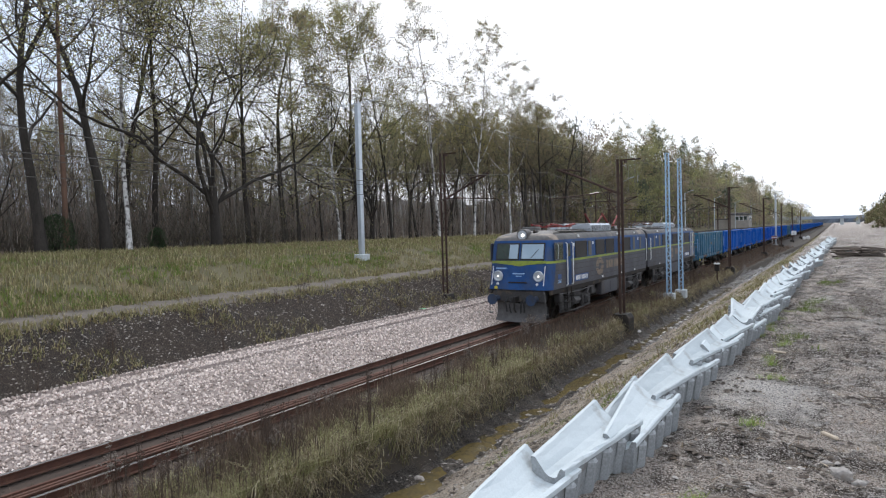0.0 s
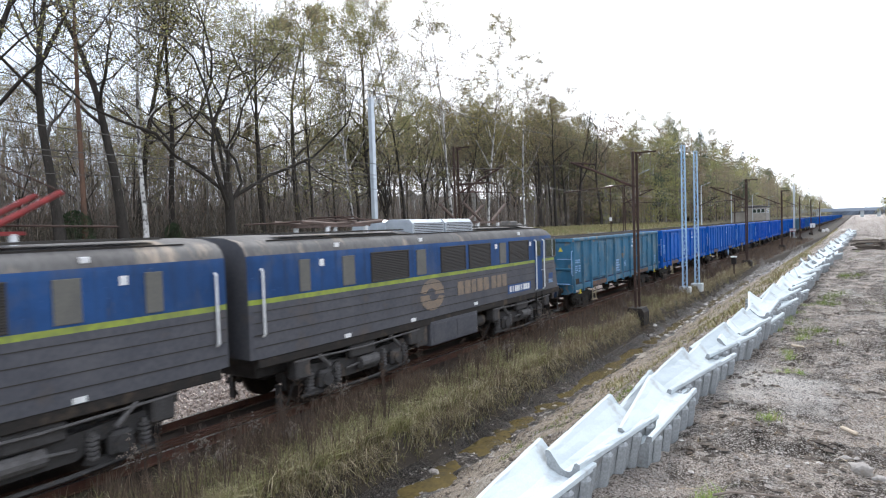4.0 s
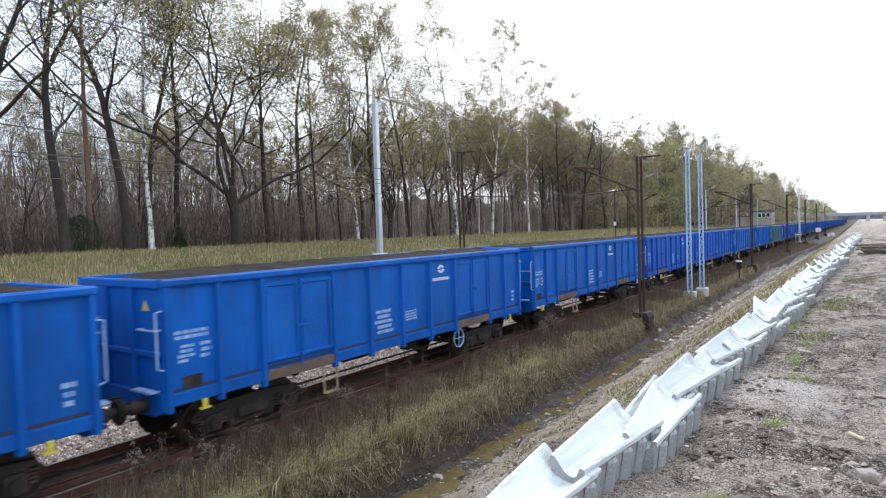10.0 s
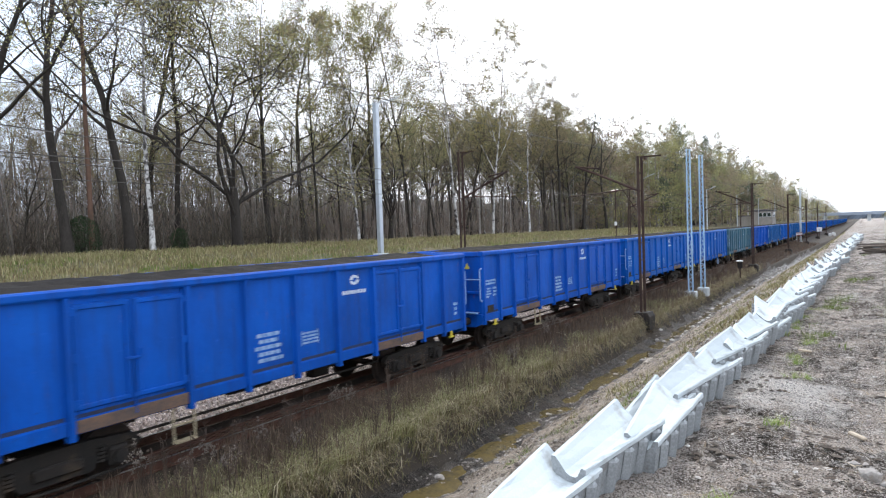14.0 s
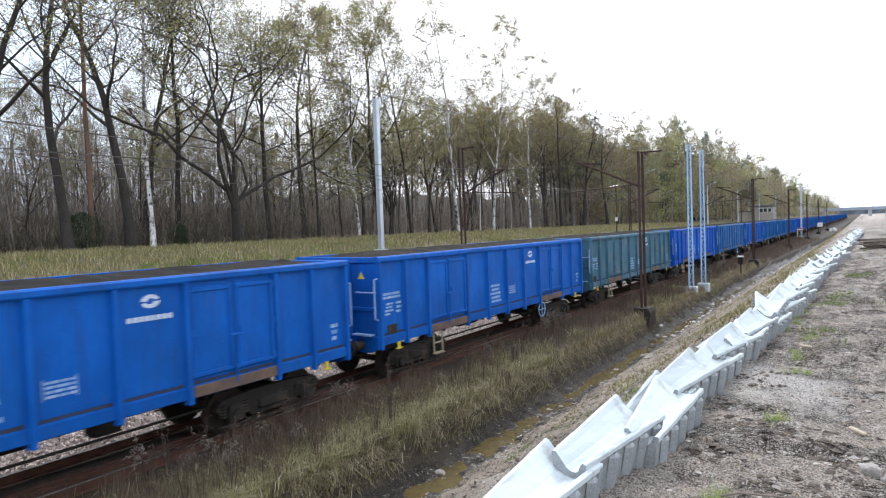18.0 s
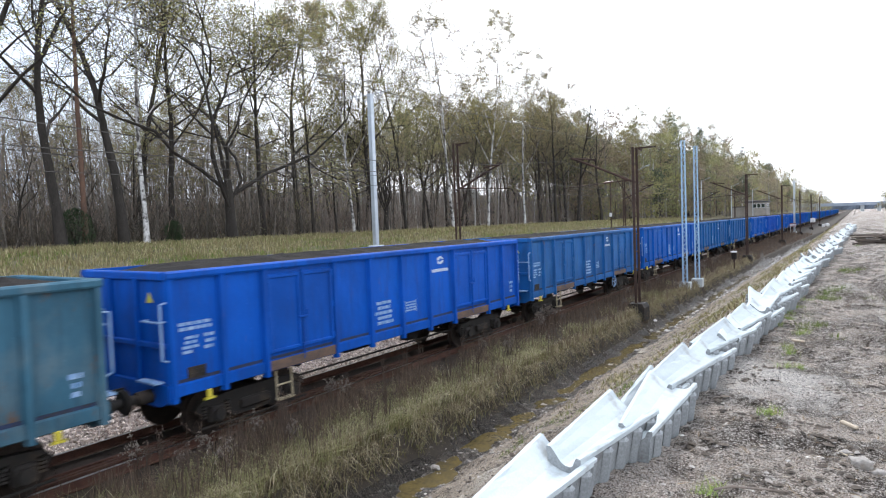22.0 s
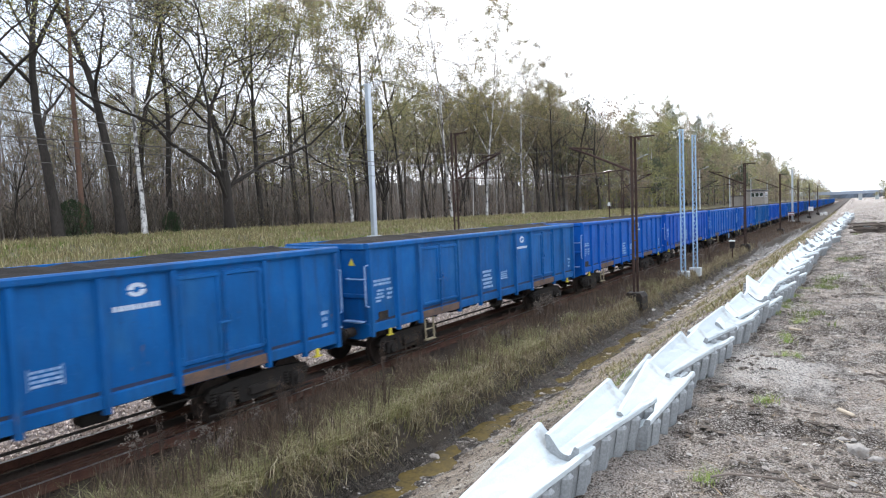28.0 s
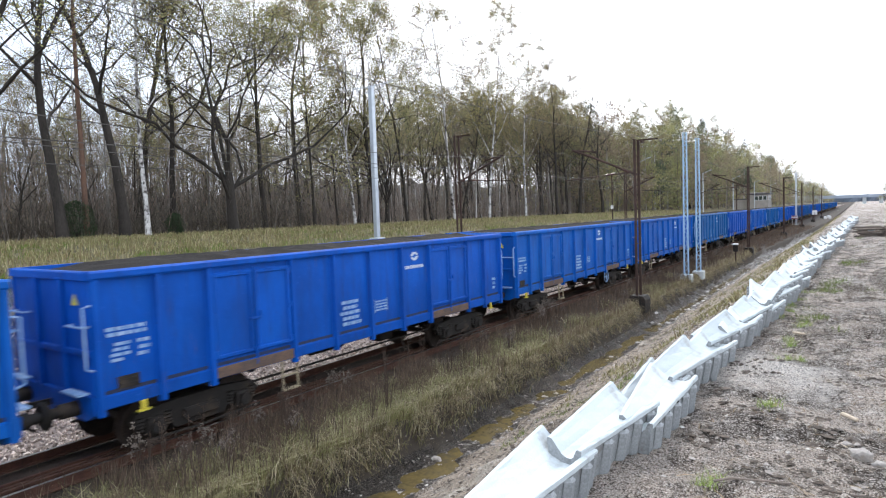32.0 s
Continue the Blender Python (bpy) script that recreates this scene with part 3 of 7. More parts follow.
def wagon_meshes():
    """The meshes that all wagons share."""
    W = WAGON_MESH
    P = PAINT["bright"]

    def keep(key, geo, material, smooth=False):
        W[key] = geo.mesh(key, material, smooth)

    for s, tag in ((1, "near"), (-1, "far")):
        keep("side_" + tag, Geo().box((s * 1.36, 0, 2.235), (0.03, BODY - 0.04, 1.80)), P)
        # slightly recessed strip, coloured dark as the shadow between side and sill
        keep("drain_gap_" + tag, Geo().box((s * 1.352, 0, 1.305), (0.03, BODY - 0.1, 0.075)), M["drain"])
        keep("rim_" + tag, Geo().prism([(s * 1.30, 3.11), (s * 1.45, 3.11), (s * 1.47, 3.14), (s * 1.47, 3.22), (s * 1.44, 3.25), (s * 1.31, 3.25)], -HB, HB), P)
        keep("sill_" + tag, Geo().prism([(s * 1.22, 1.04), (s * 1.40, 1.04), (s * 1.43, 1.06), (s * 1.43, 1.25), (s * 1.38, 1.27), (s * 1.22, 1.27)], -HB, HB), P)
        post = Geo().prism([(s * 1.375, -0.075), (s * 1.43, -0.05), (s * 1.475, -0.045), (s * 1.475, 0.045), (s * 1.43, 0.05), (s * 1.375, 0.075)], 0.96, 3.11, "z")
        keep("post_" + tag, post, P)
        leaf_w = DOOR / 2 - 0.1
        leaf = Geo().box((s * 1.392, 0, 2.2), (0.03, leaf_w, 1.62), ch=0.008)
        for dz in (-0.76, 0.76):
            leaf.box((s * 1.415, 0, 2.2 + dz), (0.05, leaf_w - 0.04, 0.075), ch=0.012)
        for dy in (-leaf_w / 2 + 0.05, leaf_w / 2 - 0.05):
            leaf.box((s * 1.418, dy, 2.2), (0.05, 0.075, 1.6), ch=0.012)
        keep("leaf_" + tag, leaf, P)
        latch = Geo().tube([(s * 1.44, 0, 1.15), (s * 1.44, 0, 3.05)], 0.022, 6)
        latch.box((s * 1.45, 0, 2.05), (0.05, 0.26, 0.05), ch=0.01).box((s * 1.45, 0.12, 2.12), (0.04, 0.04, 0.14)).box((s * 1.45, 0, 1.45), (0.05, 0.1, 0.07))
        keep("latch_" + tag, latch, P)
        hinge = Geo()
        for z in (1.5, 2.2, 2.9):
            hinge.box((s * 1.43, 0, z), (0.05, 0.07, 0.13), ch=0.01)
        hinge.tube([(s * 1.43, 0, 1.42), (s * 1.43, 0, 2.98)], 0.016, 6)
        keep("hinge_" + tag, hinge, P)
        bracket = Geo().tube([(s * 1.36, -0.2, 1.02), (s * 1.38, -0.2, 0.42), (s * 1.38, 0.2, 0.42), (s * 1.36, 0.2, 1.02)], 0.024, 6, True)
        bracket.box((s * 1.38, 0, 0.43), (0.14, 0.4, 0.03)).tube([(s * 1.37, -0.2, 0.72), (s * 1.37, 0.2, 0.72)], 0.02, 6)
        keep("step_" + tag, bracket, M["orange_bar"])
        keep("door_sill_" + tag, Geo().box((s * 1.44, 0, 1.16), (0.03, DOOR - 0.12, 0.2), ch=0.008), M["sill"])
        rnd = random.Random(11 + s)
        m1 = bars_geo(s * 1.378, -HB + 0.2, 2.3, 2, 0.75, 0.06, 0.03, 0.06, rnd, facing=s)
        m1.add(*_grab(bars_geo(s * 1.378, -HB + 0.28, 2.05, 4, 0.34, 0.05, 0.035, 0.08, rnd, facing=s)))
        m1.add(*_grab(bars_geo(s * 1.378, -HB + 0.72, 2.05, 3, 0.25, 0.06, 0.05, 0.05, rnd, facing=s)))
        keep("stencil_end_" + tag, m1, M["chalk"])
        m2 = bars_geo(s * 1.378, EDGES[4] + 0.18, 1.98, 5, 0.72, 0.075, 0.05, 0.12, rnd, facing=s)
        keep("stencil_mid_" + tag, m2, M["chalk"])
        m3 = bars_geo(s * 1.378, EDGES[5] + 0.2, 1.85, 4, 0.42, 0.04, 0.03, 0.0, rnd, facing=s)
        for dy in (0.17, 0.64):
            m3.box((s * 1.38, EDGES[5] + dy, 1.745), (0.004, 0.015, 0.32))
        keep("stencil_box_" + tag, m3, M["chalk"])
        m4 = bars_geo(s * 1.378, EDGES[9] + 0.55, 1.8, 3, 0.22, 0.08, 0.06, 0.04, rnd, facing=s)
        keep("stencil_tail_" + tag, m4, M["chalk"])
        logo = Geo()
        c = EDGES[6] + PANEL / 2
        for k in range(7):
            a0, a1 = 0.3 + k * 0.4, 0.3 + (k + 1) * 0.4
            for off in (0, math.pi):
                pts = [(s * 1.382, c + 0.15 * math.cos(a + off) * r, 2.86 + 0.105 * math.sin(a + off) * r) for a, r in ((a0, 1.1), (a1, 1.1), (a1, 0.55 - 0.04 * k), (a0, 0.6 - 0.04 * k))]
                logo.add(pts, [(0, 1, 2, 3)])
        p = c - 0.42
        for w in (0.09, 0.1, 0.08, 0.1, 0.09, 0.1, 0.09, 0.1):
            logo.box((s * 1.380, p + w / 2, 2.58), (0.004, w * 0.85, 0.085))
            p += w + 0.008
        keep("emblem_" + tag, logo, M["emblem_white"])
    end = Geo().box((0, 0, 2.2), (2.72, 0.03, 1.9))
    keep("end_wall", end, P)
    keep("end_post", Geo().box((0, -0.05, 2.2), (0.12, 0.08, 1.9), ch=0.015), P)
    keep("end_rail", Geo().box((0, -0.036, 1.95), (2.7, 0.06, 0.1), ch=0.015), P)
    keep("end_rim", Geo().box((0, 0, 3.17), (2.62, 0.14, 0.15), ch=0.02), P)
    keep("headstock", Geo().prism([(-1.40, 1.28), (1.40, 1.28), (1.40, 1.0), (1.15, 0.88), (-1.15, 0.88), (-1.40, 1.0)], -0.09, 0.09), P)
    keep("end_step", Geo().box((-1.0, -0.12, 1.36), (0.6, 0.16, 0.03)).box((-1.0, -0.05, 1.33), (0.04, 0.1, 0.05)), M["chalk"])
    keep("grab_bar", Geo().tube([(-1.30, 0.0, 2.5), (-1.28, -0.12, 2.5), (-0.77, -0.12, 2.5), (-0.75, 0.0, 2.5)], 0.018, 6), M["chalk"])
    keep("warning_plate", Geo().prism([(-0.1, 2.7), (0.1, 2.7), (0.0, 2.88)], -0.008, 0.008), M["yellow"])
    keep("handrail", Geo().tube([(0, 0.05, 2.72), (0, -0.06, 2.70), (0, -0.06, 1.74), (0, 0.05, 1.70)], 0.02, 6), M["chalk"])
    keep("floor", Geo().box((0, 0, 1.22), (2.6, BODY - 0.1, 0.08)), M["black"])
    ug = Geo()
    for x in (-0.35, 0.35):
        ug.box((x, 0, 1.0), (0.14, BODY - 0.4, 0.3))
    for y in (-3.4, -1.2, 1.2, 3.4):
        ug.box((0, y, 1.03), (2.4, 0.14, 0.18))
    keep("underframe", ug, M["black"])
    tk = Geo().tube([(-0.2, -0.6, 0.72), (-0.2, 0.5, 0.72)], 0.2, 12)
    tk.box((0.5, 1.4, 0.75), (0.3, 0.5, 0.28), ch=0.02).tube([(0.8, -3.6, 0.62), (0.8, 3.6, 0.62)], 0.025, 6).tube([(-0.8, -3.6, 0.62), (-0.8, 3.6, 0.62)], 0.025, 6)
    keep("brake_gear", tk, M["black"])
    bf, bs = bogie_geo()
    keep("bogie_frame", bf, M["black"])
    keep("axle_box", bs, M["black"])
    keep("wheelset", wheel_geo(), M["wheel"], True)
    keep("buffer", buffer_geo(), M["black"], True)
    keep("hand_brake_wheel", Geo().ring((0, 0, 0), "x", 0.26, 0.02, 20, 5).tube([(0, -0.26, 0), (0, 0.26, 0)], 0.015, 5).tube([(0, 0, -0.26), (0, 0, 0.26)], 0.015, 5), M["chalk"])
    keep("hook", Geo().box((0, -0.25, 1.05), (0.06, 0.4, 0.1)).tube([(0, -0.4, 1.0), (0, -0.45, 0.7), (0, -0.3, 0.6)], 0.035, 6), M["black"])
    keep("lamp_bracket", Geo().box((0, 0, 0.0), (0.05, 0.1, 0.16), ch=0.015).box((0.0, 0, -0.09), (0.08, 0.2, 0.03)), M["yellow"])
    keep("grille_plate", Geo().box((0, 0, 0), (0.02, 0.36, 0.2)).box((0.012, 0, 0.04), (0.01, 0.32, 0.02)).box((0.012, 0, -0.03), (0.01, 0.32, 0.02)), M["black"])
    rnd = random.Random(3)
    cg = Geo()
    nx, ny = 9, 46
    for j in range(ny):
        for i in range(nx):
            x, y = lerp(-1.33, 1.33, i / (nx - 1)), lerp(-HB + 0.08, HB - 0.08, j / (ny - 1))
            edge = min(1, min(i, nx - 1 - i) / 2.5) * min(1, min(j, ny - 1 - j) / 3)
            cg.v.append((x, y, 3.17 + 0.12 * edge + 0.05 * edge * rnd.uniform(-1, 1)))
    for j in range(ny - 1):
        for i in range(nx - 1):
            a = j * nx + i
            cg.f.append((a, a + 1, a + 1 + nx, a + nx))
            cg.m.append(0)
    keep("coal_load", cg, M["coal"])


def _grab(g):
    return g.v, g.f


def put(key, parent, name, at=(0, 0, 0), rz=0.0, label=""):
    ob = new(name, WAGON_MESH[key])
    ob.parent = parent
    ob.location, ob.rotation_euler = at, (0, 0, rz)
    return tagged(ob, label)


PAINTED = {"side_wall", "rim", "sill", "post", "door_leaf", "latch", "hinge", "end_wall", "end_rim", "end_post", "end_rail", "headstock"}


def build_wagon(label):
    w = thing("open_wagon", label, "wagon", "wagons of the coal train")
    for tag in ("near", "far"):
        put("side_" + tag, w, "side_wall")
        put("rim_" + tag, w, "rim")
        put("sill_" + tag, w, "sill")
        put("drain_gap_" + tag, w, "drain_gap")
        for i, e in enumerate(EDGES):
            put("post_" + tag, w, "post", (0, e + (0.08 if i == 0 else -0.08 if i == len(EDGES) - 1 else 0), 0))
        for a in (EDGES[2], EDGES[7]):
            for k in (0.25, 0.75):
                put("leaf_" + tag, w, "door_leaf", (0, a + DOOR * k + (0.02 if k < 0.5 else -0.02), 0))
            put("door_sill_" + tag, w, "door_sill", (0, a + DOOR / 2, 0), label="rusty brown sill below the doors")
            put("latch_" + tag, w, "latch", (0, a + DOOR / 2, 0))
            put("hinge_" + tag, w, "hinge", (0, a + 0.09, 0))
            put("hinge_" + tag, w, "hinge", (0, a + DOOR - 0.09, 0))
        put("step_" + tag, w, "step", (0, EDGES[2] + 0.45, 0))
        for key in ("stencil_end_", "stencil_mid_", "stencil_box_", "stencil_tail_"):
            tagged(put(key + tag, w, "stencil"), "faded white lettering too worn to read", kind="stuff")
        tagged(put("emblem_" + tag, w, "emblem"), "worn white emblem with a row of block shapes", kind="stuff")
    for s, rz in ((-1, 0.0), (1, math.pi)):
        put("end_wall", w, "end_wall", (0, s * (HB - 0.06), 0), rz)
        for x in (-0.45, 0.45):
            put("end_post", w, "end_post", (x, s * (HB - 0.06), 0), rz)
        put("end_rail", w, "end_rail", (0, s * (HB - 0.06), 0), rz)
        put("end_rim", w, "end_rim", (0, s * (HB - 0.05), 0), rz)
        put("headstock", w, "headstock", (0, s * (HB - 0.06), 0), rz)
        put("end_step", w, "end_step", (0, s * HB, 0), rz)
        put("grab_bar", w, "grab_bar", (0, s * (HB - 0.04), 0), rz)
        put("end_step", w, "end_step", (-2.0 * s, s * HB, -0.02), rz)
        put("grab_bar", w, "grab_bar", (-2.05 * s, s * (HB - 0.04), -0.12), rz)
        put("hook", w, "coupling_hook", (0, s * HB, 0), rz)
        for x in (-0.875, 0.875):
            put("buffer", w, "buffer", (x, s * (HB - 0.02), 1.06), rz)
        if s < 0:
            put("warning_plate", w, "warning_plate", (0.86, -HB + 0.035, 0), 0.0, "small yellow warning triangle")
        put("handrail", w, "handrail", (1.40, s * (HB + 0.04), 0), rz)
        b = put("bogie_frame", w, "bogie", (0, s * 4.5, 0))
        for k in (-0.9, 0.9):
            put("axle_box", b, "axle_box", (0, k, 0))
            put("axle_box", b, "axle_box", (0, k, 0), math.pi)
        for k in (-0.9, 0.9):
            put("wheelset", b, "wheelset", (0, k, 0.46))
        put("lamp_bracket", w, "lamp_bracket", (1.42, s * (HB - 0.75), 0.98))
    put("grille_plate", w, "label_holder", (1.385, -HB + 0.55, 1.42))
    put("floor", w, "floor")
    put("underframe", w, "underframe")
    put("brake_gear", w, "brake_gear")
    put("coal_load", w, "coal_load")
    return w


wagon_meshes()
FIRST = build_wagon("worn teal open coal wagon with rust patches, loaded")
WORDS = {"bright": "bright blue steel open wagon loaded with coal", "vivid": "freshly painted vivid blue open coal wagon", "medium": "weathered blue open coal wagon with grimy sills",
         "steel": "faded steel-blue open coal wagon", "dark": "sooty dark blue open coal wagon", "teal": "worn teal open coal wagon with rust patches", "grey": "dirty greyish teal open coal wagon"}
ORDER = ["teal", "bright", "bright", "bright", "vivid", "vivid", "bright", "bright", "grey", "vivid", "steel", "bright", "medium", "medium", "bright", "vivid", "bright", "bright", "medium", "vivid"]
ORDER += ["bright", "medium", "bright", "vivid", "dark", "bright", "medium", "bright", "dark", "vivid", "bright", "medium", "dark", "bright", "bright", "dark", "medium", "bright", "dark", "bright", "medium", "dark", "bright", "medium"]
WAGONS = []
for i, tone in enumerate(ORDER):
    w = FIRST if i == 0 else copy_thing(FIRST, Matrix())
    tagged(w, WORDS[tone])
    for c in w.children:
        if c.name.split(".")[0] in PAINTED:
            c.material_slots[0].link = "OBJECT"
            c.material_slots[0].material = PAINT[tone]
        elif c.name.split(".")[0] == "step" and i in (2, 3, 4, 5, 12, 15, 16, 18):
            c.location.y = EDGES[3] - 0.12
    if i in (2, 7, 10, 16, 21, 27):
        put("hand_brake_wheel", w, "hand_brake_wheel", (1.42, 2.6, 0.78))
    if i == 1:
        put("hand_brake_wheel", w, "hand_brake_wheel", (1.42, -1.28, 0.86))
    WAGONS.append(w)


def train_y(t):
    """Where the couplings between the engine and the first wagon are at t seconds."""
    late = interp(t, ((0, 0), (8, 0.0), (11, 0.15), (14, 0.15), (17.5, -0.3), (21, -0.38), (24, -0.2), (27.5, 0.0), (29, -0.05), (32, -0.38)))
    return 53.634 - 7.71655 * t + 0.0166819 * t ** 2 - 0.00189851 * t ** 3 + 0.0000303318 * t ** 4 + late


SLACK = 0.42
UNIT = 15.65
M["loco_blue"] = wagon_paint("loco_blue_paint", (0.016, 0.065, 0.20), (0.055, 0.066, 0.09), 0.7, (0.085, 0.078, 0.072))
M["loco_blue_side"] = wagon_paint("dulled_blue_side_paint", (0.022, 0.072, 0.20), (0.075, 0.082, 0.098), 0.8, (0.10, 0.09, 0.08))
M["loco_grime"] = mat("sooty_grey_loco_side", (0.088, 0.088, 0.097), (0.058, 0.06, 0.072), 0.7, scale=1.2, fine=12, dirt=(0.10, 0.085, 0.075), dirt_scale=0.6, dirt_at=0.55)
M["loco_roof"] = mat("grimy_grey_roof", (0.13, 0.125, 0.12), (0.085, 0.08, 0.078), 0.7, scale=1.5, fine=12, dirt=(0.33, 0.27, 0.21), dirt_scale=0.9, dirt_at=0.56, stretch=(0.5, 1.6, 0.5))
M["lime"] = mat("lime_green_stripe", (0.27, 0.34, 0.045), (0.17, 0.20, 0.06), 0.6, scale=1.5, fine=9)
M["pane"] = mat("dark_cab_glass", (0.02, 0.03, 0.025), (0.03, 0.045, 0.03), 0.06, scale=1, fine=3)
M["grille"] = mat("black_louvre", (0.03, 0.027, 0.025), (0.045, 0.04, 0.035), 0.7, scale=6, fine=30)
M["panel_grey"] = mat("grey_blind_panel", (0.13, 0.125, 0.11), (0.10, 0.098, 0.09), 0.7, scale=3, fine=20)
M["ochre"] = mat("faded_ochre_lettering", (0.25, 0.18, 0.12), (0.13, 0.115, 0.105), 0.7, scale=4, fine=20)
M["red"] = mat("red_oxide_paint", (0.30, 0.03, 0.028), (0.14, 0.03, 0.028), 0.6, scale=5, fine=30)
M["under"] = mat("sooty_running_gear", (0.065, 0.062, 0.062), (0.04, 0.038, 0.037), 0.75, 0.2, scale=4, fine=30, dirt=(0.12, 0.095, 0.075), dirt_scale=2)
M["under_light"] = mat("dusty_grey_running_gear", (0.12, 0.115, 0.115), (0.07, 0.066, 0.064), 0.8, 0.1, scale=4, fine=30)
M["brown"] = mat("brown_grey_frame", (0.15, 0.10, 0.08), (0.10, 0.075, 0.065), 0.7, scale=5, fine=30)
M["lamp_on"] = glow("lit_headlamp", (1.0, 0.93, 0.8), 1.7)
# pale half-metallic glass: the bright sky reflection is put into its colour
M["screen"] = mat("windscreen_painted_reflection", (0.30, 0.37, 0.42), (0.26, 0.33, 0.38), 0.06, 0.45, scale=1, fine=3)
M["buffer_blue"] = mat("sooty_blue_buffer_paint", (0.02, 0.045, 0.10), (0.035, 0.035, 0.04), 0.7, scale=4, fine=30)
M["rubber"] = mat("black_rubber", (0.02, 0.02, 0.02), (0.03, 0.03, 0.03), 0.8)
M["number_blue"] = mat("clean_blue_patch", (0.02, 0.07, 0.21), (0.025, 0.06, 0.16), 0.6)
FACE = -7.1


def face_y(z):
    return interp(z, [(1.4, -7.38), (1.6, -7.34), (1.95, -7.2), (2.55, -7.08), (3.42, -6.86), (3.6, -6.72), (3.75, -6.3), (3.88, -5.6)])


SECTION = [(1.48, 1.42), (1.485, 1.9), (1.485, 2.5), (1.485, 2.6), (1.48, 3.3), (1.465, 3.46), (1.38, 3.62), (1.22, 3.73), (0.8, 3.82), (0.0, 3.86)]


def unit_body():
    """The lofted shell: slots lower side, stripe, upper side, roof, front."""
    ring = SECTION + [(-x, z) for x, z in SECTION[-2::-1]]
    n = len(ring)
    g = Geo()

    def section(y_of, squeeze):
        g.v.extend([(x * squeeze(z), y_of(z), z) for x, z in ring])

    section(lambda z: face_y(z), lambda z: 0.80)
    section(lambda z: face_y(z) + 0.09, lambda z: 0.905)
    section(lambda z: face_y(z) + 0.36, lambda z: 1.0)
    for y in (-5.2, -2.0, 2.0, 7.3):
        section(lambda z, y=y: y, lambda z: 1.0)
    section(lambda z: 7.58, lambda z: 0.96)
    for j in range(7):
        for i in range(n - 1):
            a = j * n + i
            z = (ring[i][1] + ring[i + 1][1]) / 2
            g.f.append((a, a + 1, a + 1 + n, a + n))
            g.m.append(4 if j < 2 and z < 2.5 else 2 if j < 2 and 2.6 < z < 3.46 else 0 if z < 2.5 else 1 if z < 2.6 else 2 if z < 3.46 else 3)
    for i in range(n // 2):
        a, b = i, n - 1 - i
        if a + 1 < b - 1:
            z = (ring[a][1] + ring[a + 1][1]) / 2
            g.f.append((a, b, b - 1, a + 1))
            g.m.append(4 if z < 3.46 else 3)
            k = 7 * n
            g.f.append((k + a, k + a + 1, k + b - 1, k + b))
            g.m.append(0)
        else:
            g.f.append((a, b, a + 1))
            g.m.append(3)
            g.f.append((7 * n + a, 7 * n + a + 1, 7 * n + b))
            g.m.append(3)
    bottom = [j * n for j in range(8)]
    top = [j * n + n - 1 for j in range(8)]
    for j in range(7):
        g.f.append((bottom[j], bottom[j + 1], top[j + 1], top[j]))
        g.m.append(0)
    return g


def louvre(s, y0, y1, z0=2.64, z1=3.33):
    fr, sl = Geo(), Geo()
    x = s * 1.495
    fr.box((s * 1.487, (y0 + y1) / 2, (z0 + z1) / 2), (0.012, y1 - y0, z1 - z0))
    for z in (z0, z1):
        fr.box((x, (y0 + y1) / 2, z), (0.04, y1 - y0 + 0.05, 0.04), ch=0.008)
    for y in (y0, y1):
        fr.box((x, y, (z0 + z1) / 2), (0.04, 0.04, z1 - z0), ch=0.008)
    k = z0 + 0.045
    while k < z1 - 0.03:
        sl.box((x, (y0 + y1) / 2, k), (0.028, y1 - y0 - 0.04, 0.016), ry=-s * 0.5)
        k += 0.042
    return fr, sl


def pantograph(unit, y, up, tint="red"):
    p = part("pantograph_base", Geo().box((0.55, y, 4.02), (0.08, 1.7, 0.06)).box((-0.55, y, 4.02), (0.08, 1.7, 0.06)).box((0, y - 0.75, 4.02), (1.2, 0.08, 0.06)).box((0, y + 0.75, 4.02), (1.2, 0.08, 0.06)), M[tint], unit)
    for sx in (-0.55, 0.55):
        for dy in (-0.7, 0.7):
            part("insulator", Geo().disc((sx, y + dy, 3.92), "z", 0.06, 0.18, 10), M["white"], p)
    h = 0.62 if up else 0.07
    low, tip = Geo(), Geo()
    for s in (-1, 1):
        for sx in (-0.5, 0.5):
            low.tube([(sx, y + s * 0.35, 4.06), (sx * 0.95, y + s * 1.45, 4.06 + h)], 0.05, 6)
            tip.tube([(sx * 0.95, y + s * 1.45, 4.06 + h), (sx * 0.4, y + s * 0.12, 4.06 + h * 2.1)], 0.016, 5)
    part("lower_arm", low, M[tint], p)
    part("upper_arm", tip, M["dark_steel"], p)
    bow = Geo()
    for s in (-0.18, 0.18):
        bow.tube([(-0.85, y + s, 4.02 + h * 2.1), (-0.6, y + s, 4.1 + h * 2.1), (0.6, y + s, 4.1 + h * 2.1), (0.85, y + s, 4.02 + h * 2.1)], 0.02, 5)
    part("contact_bow", bow, M["dark_steel"], p)


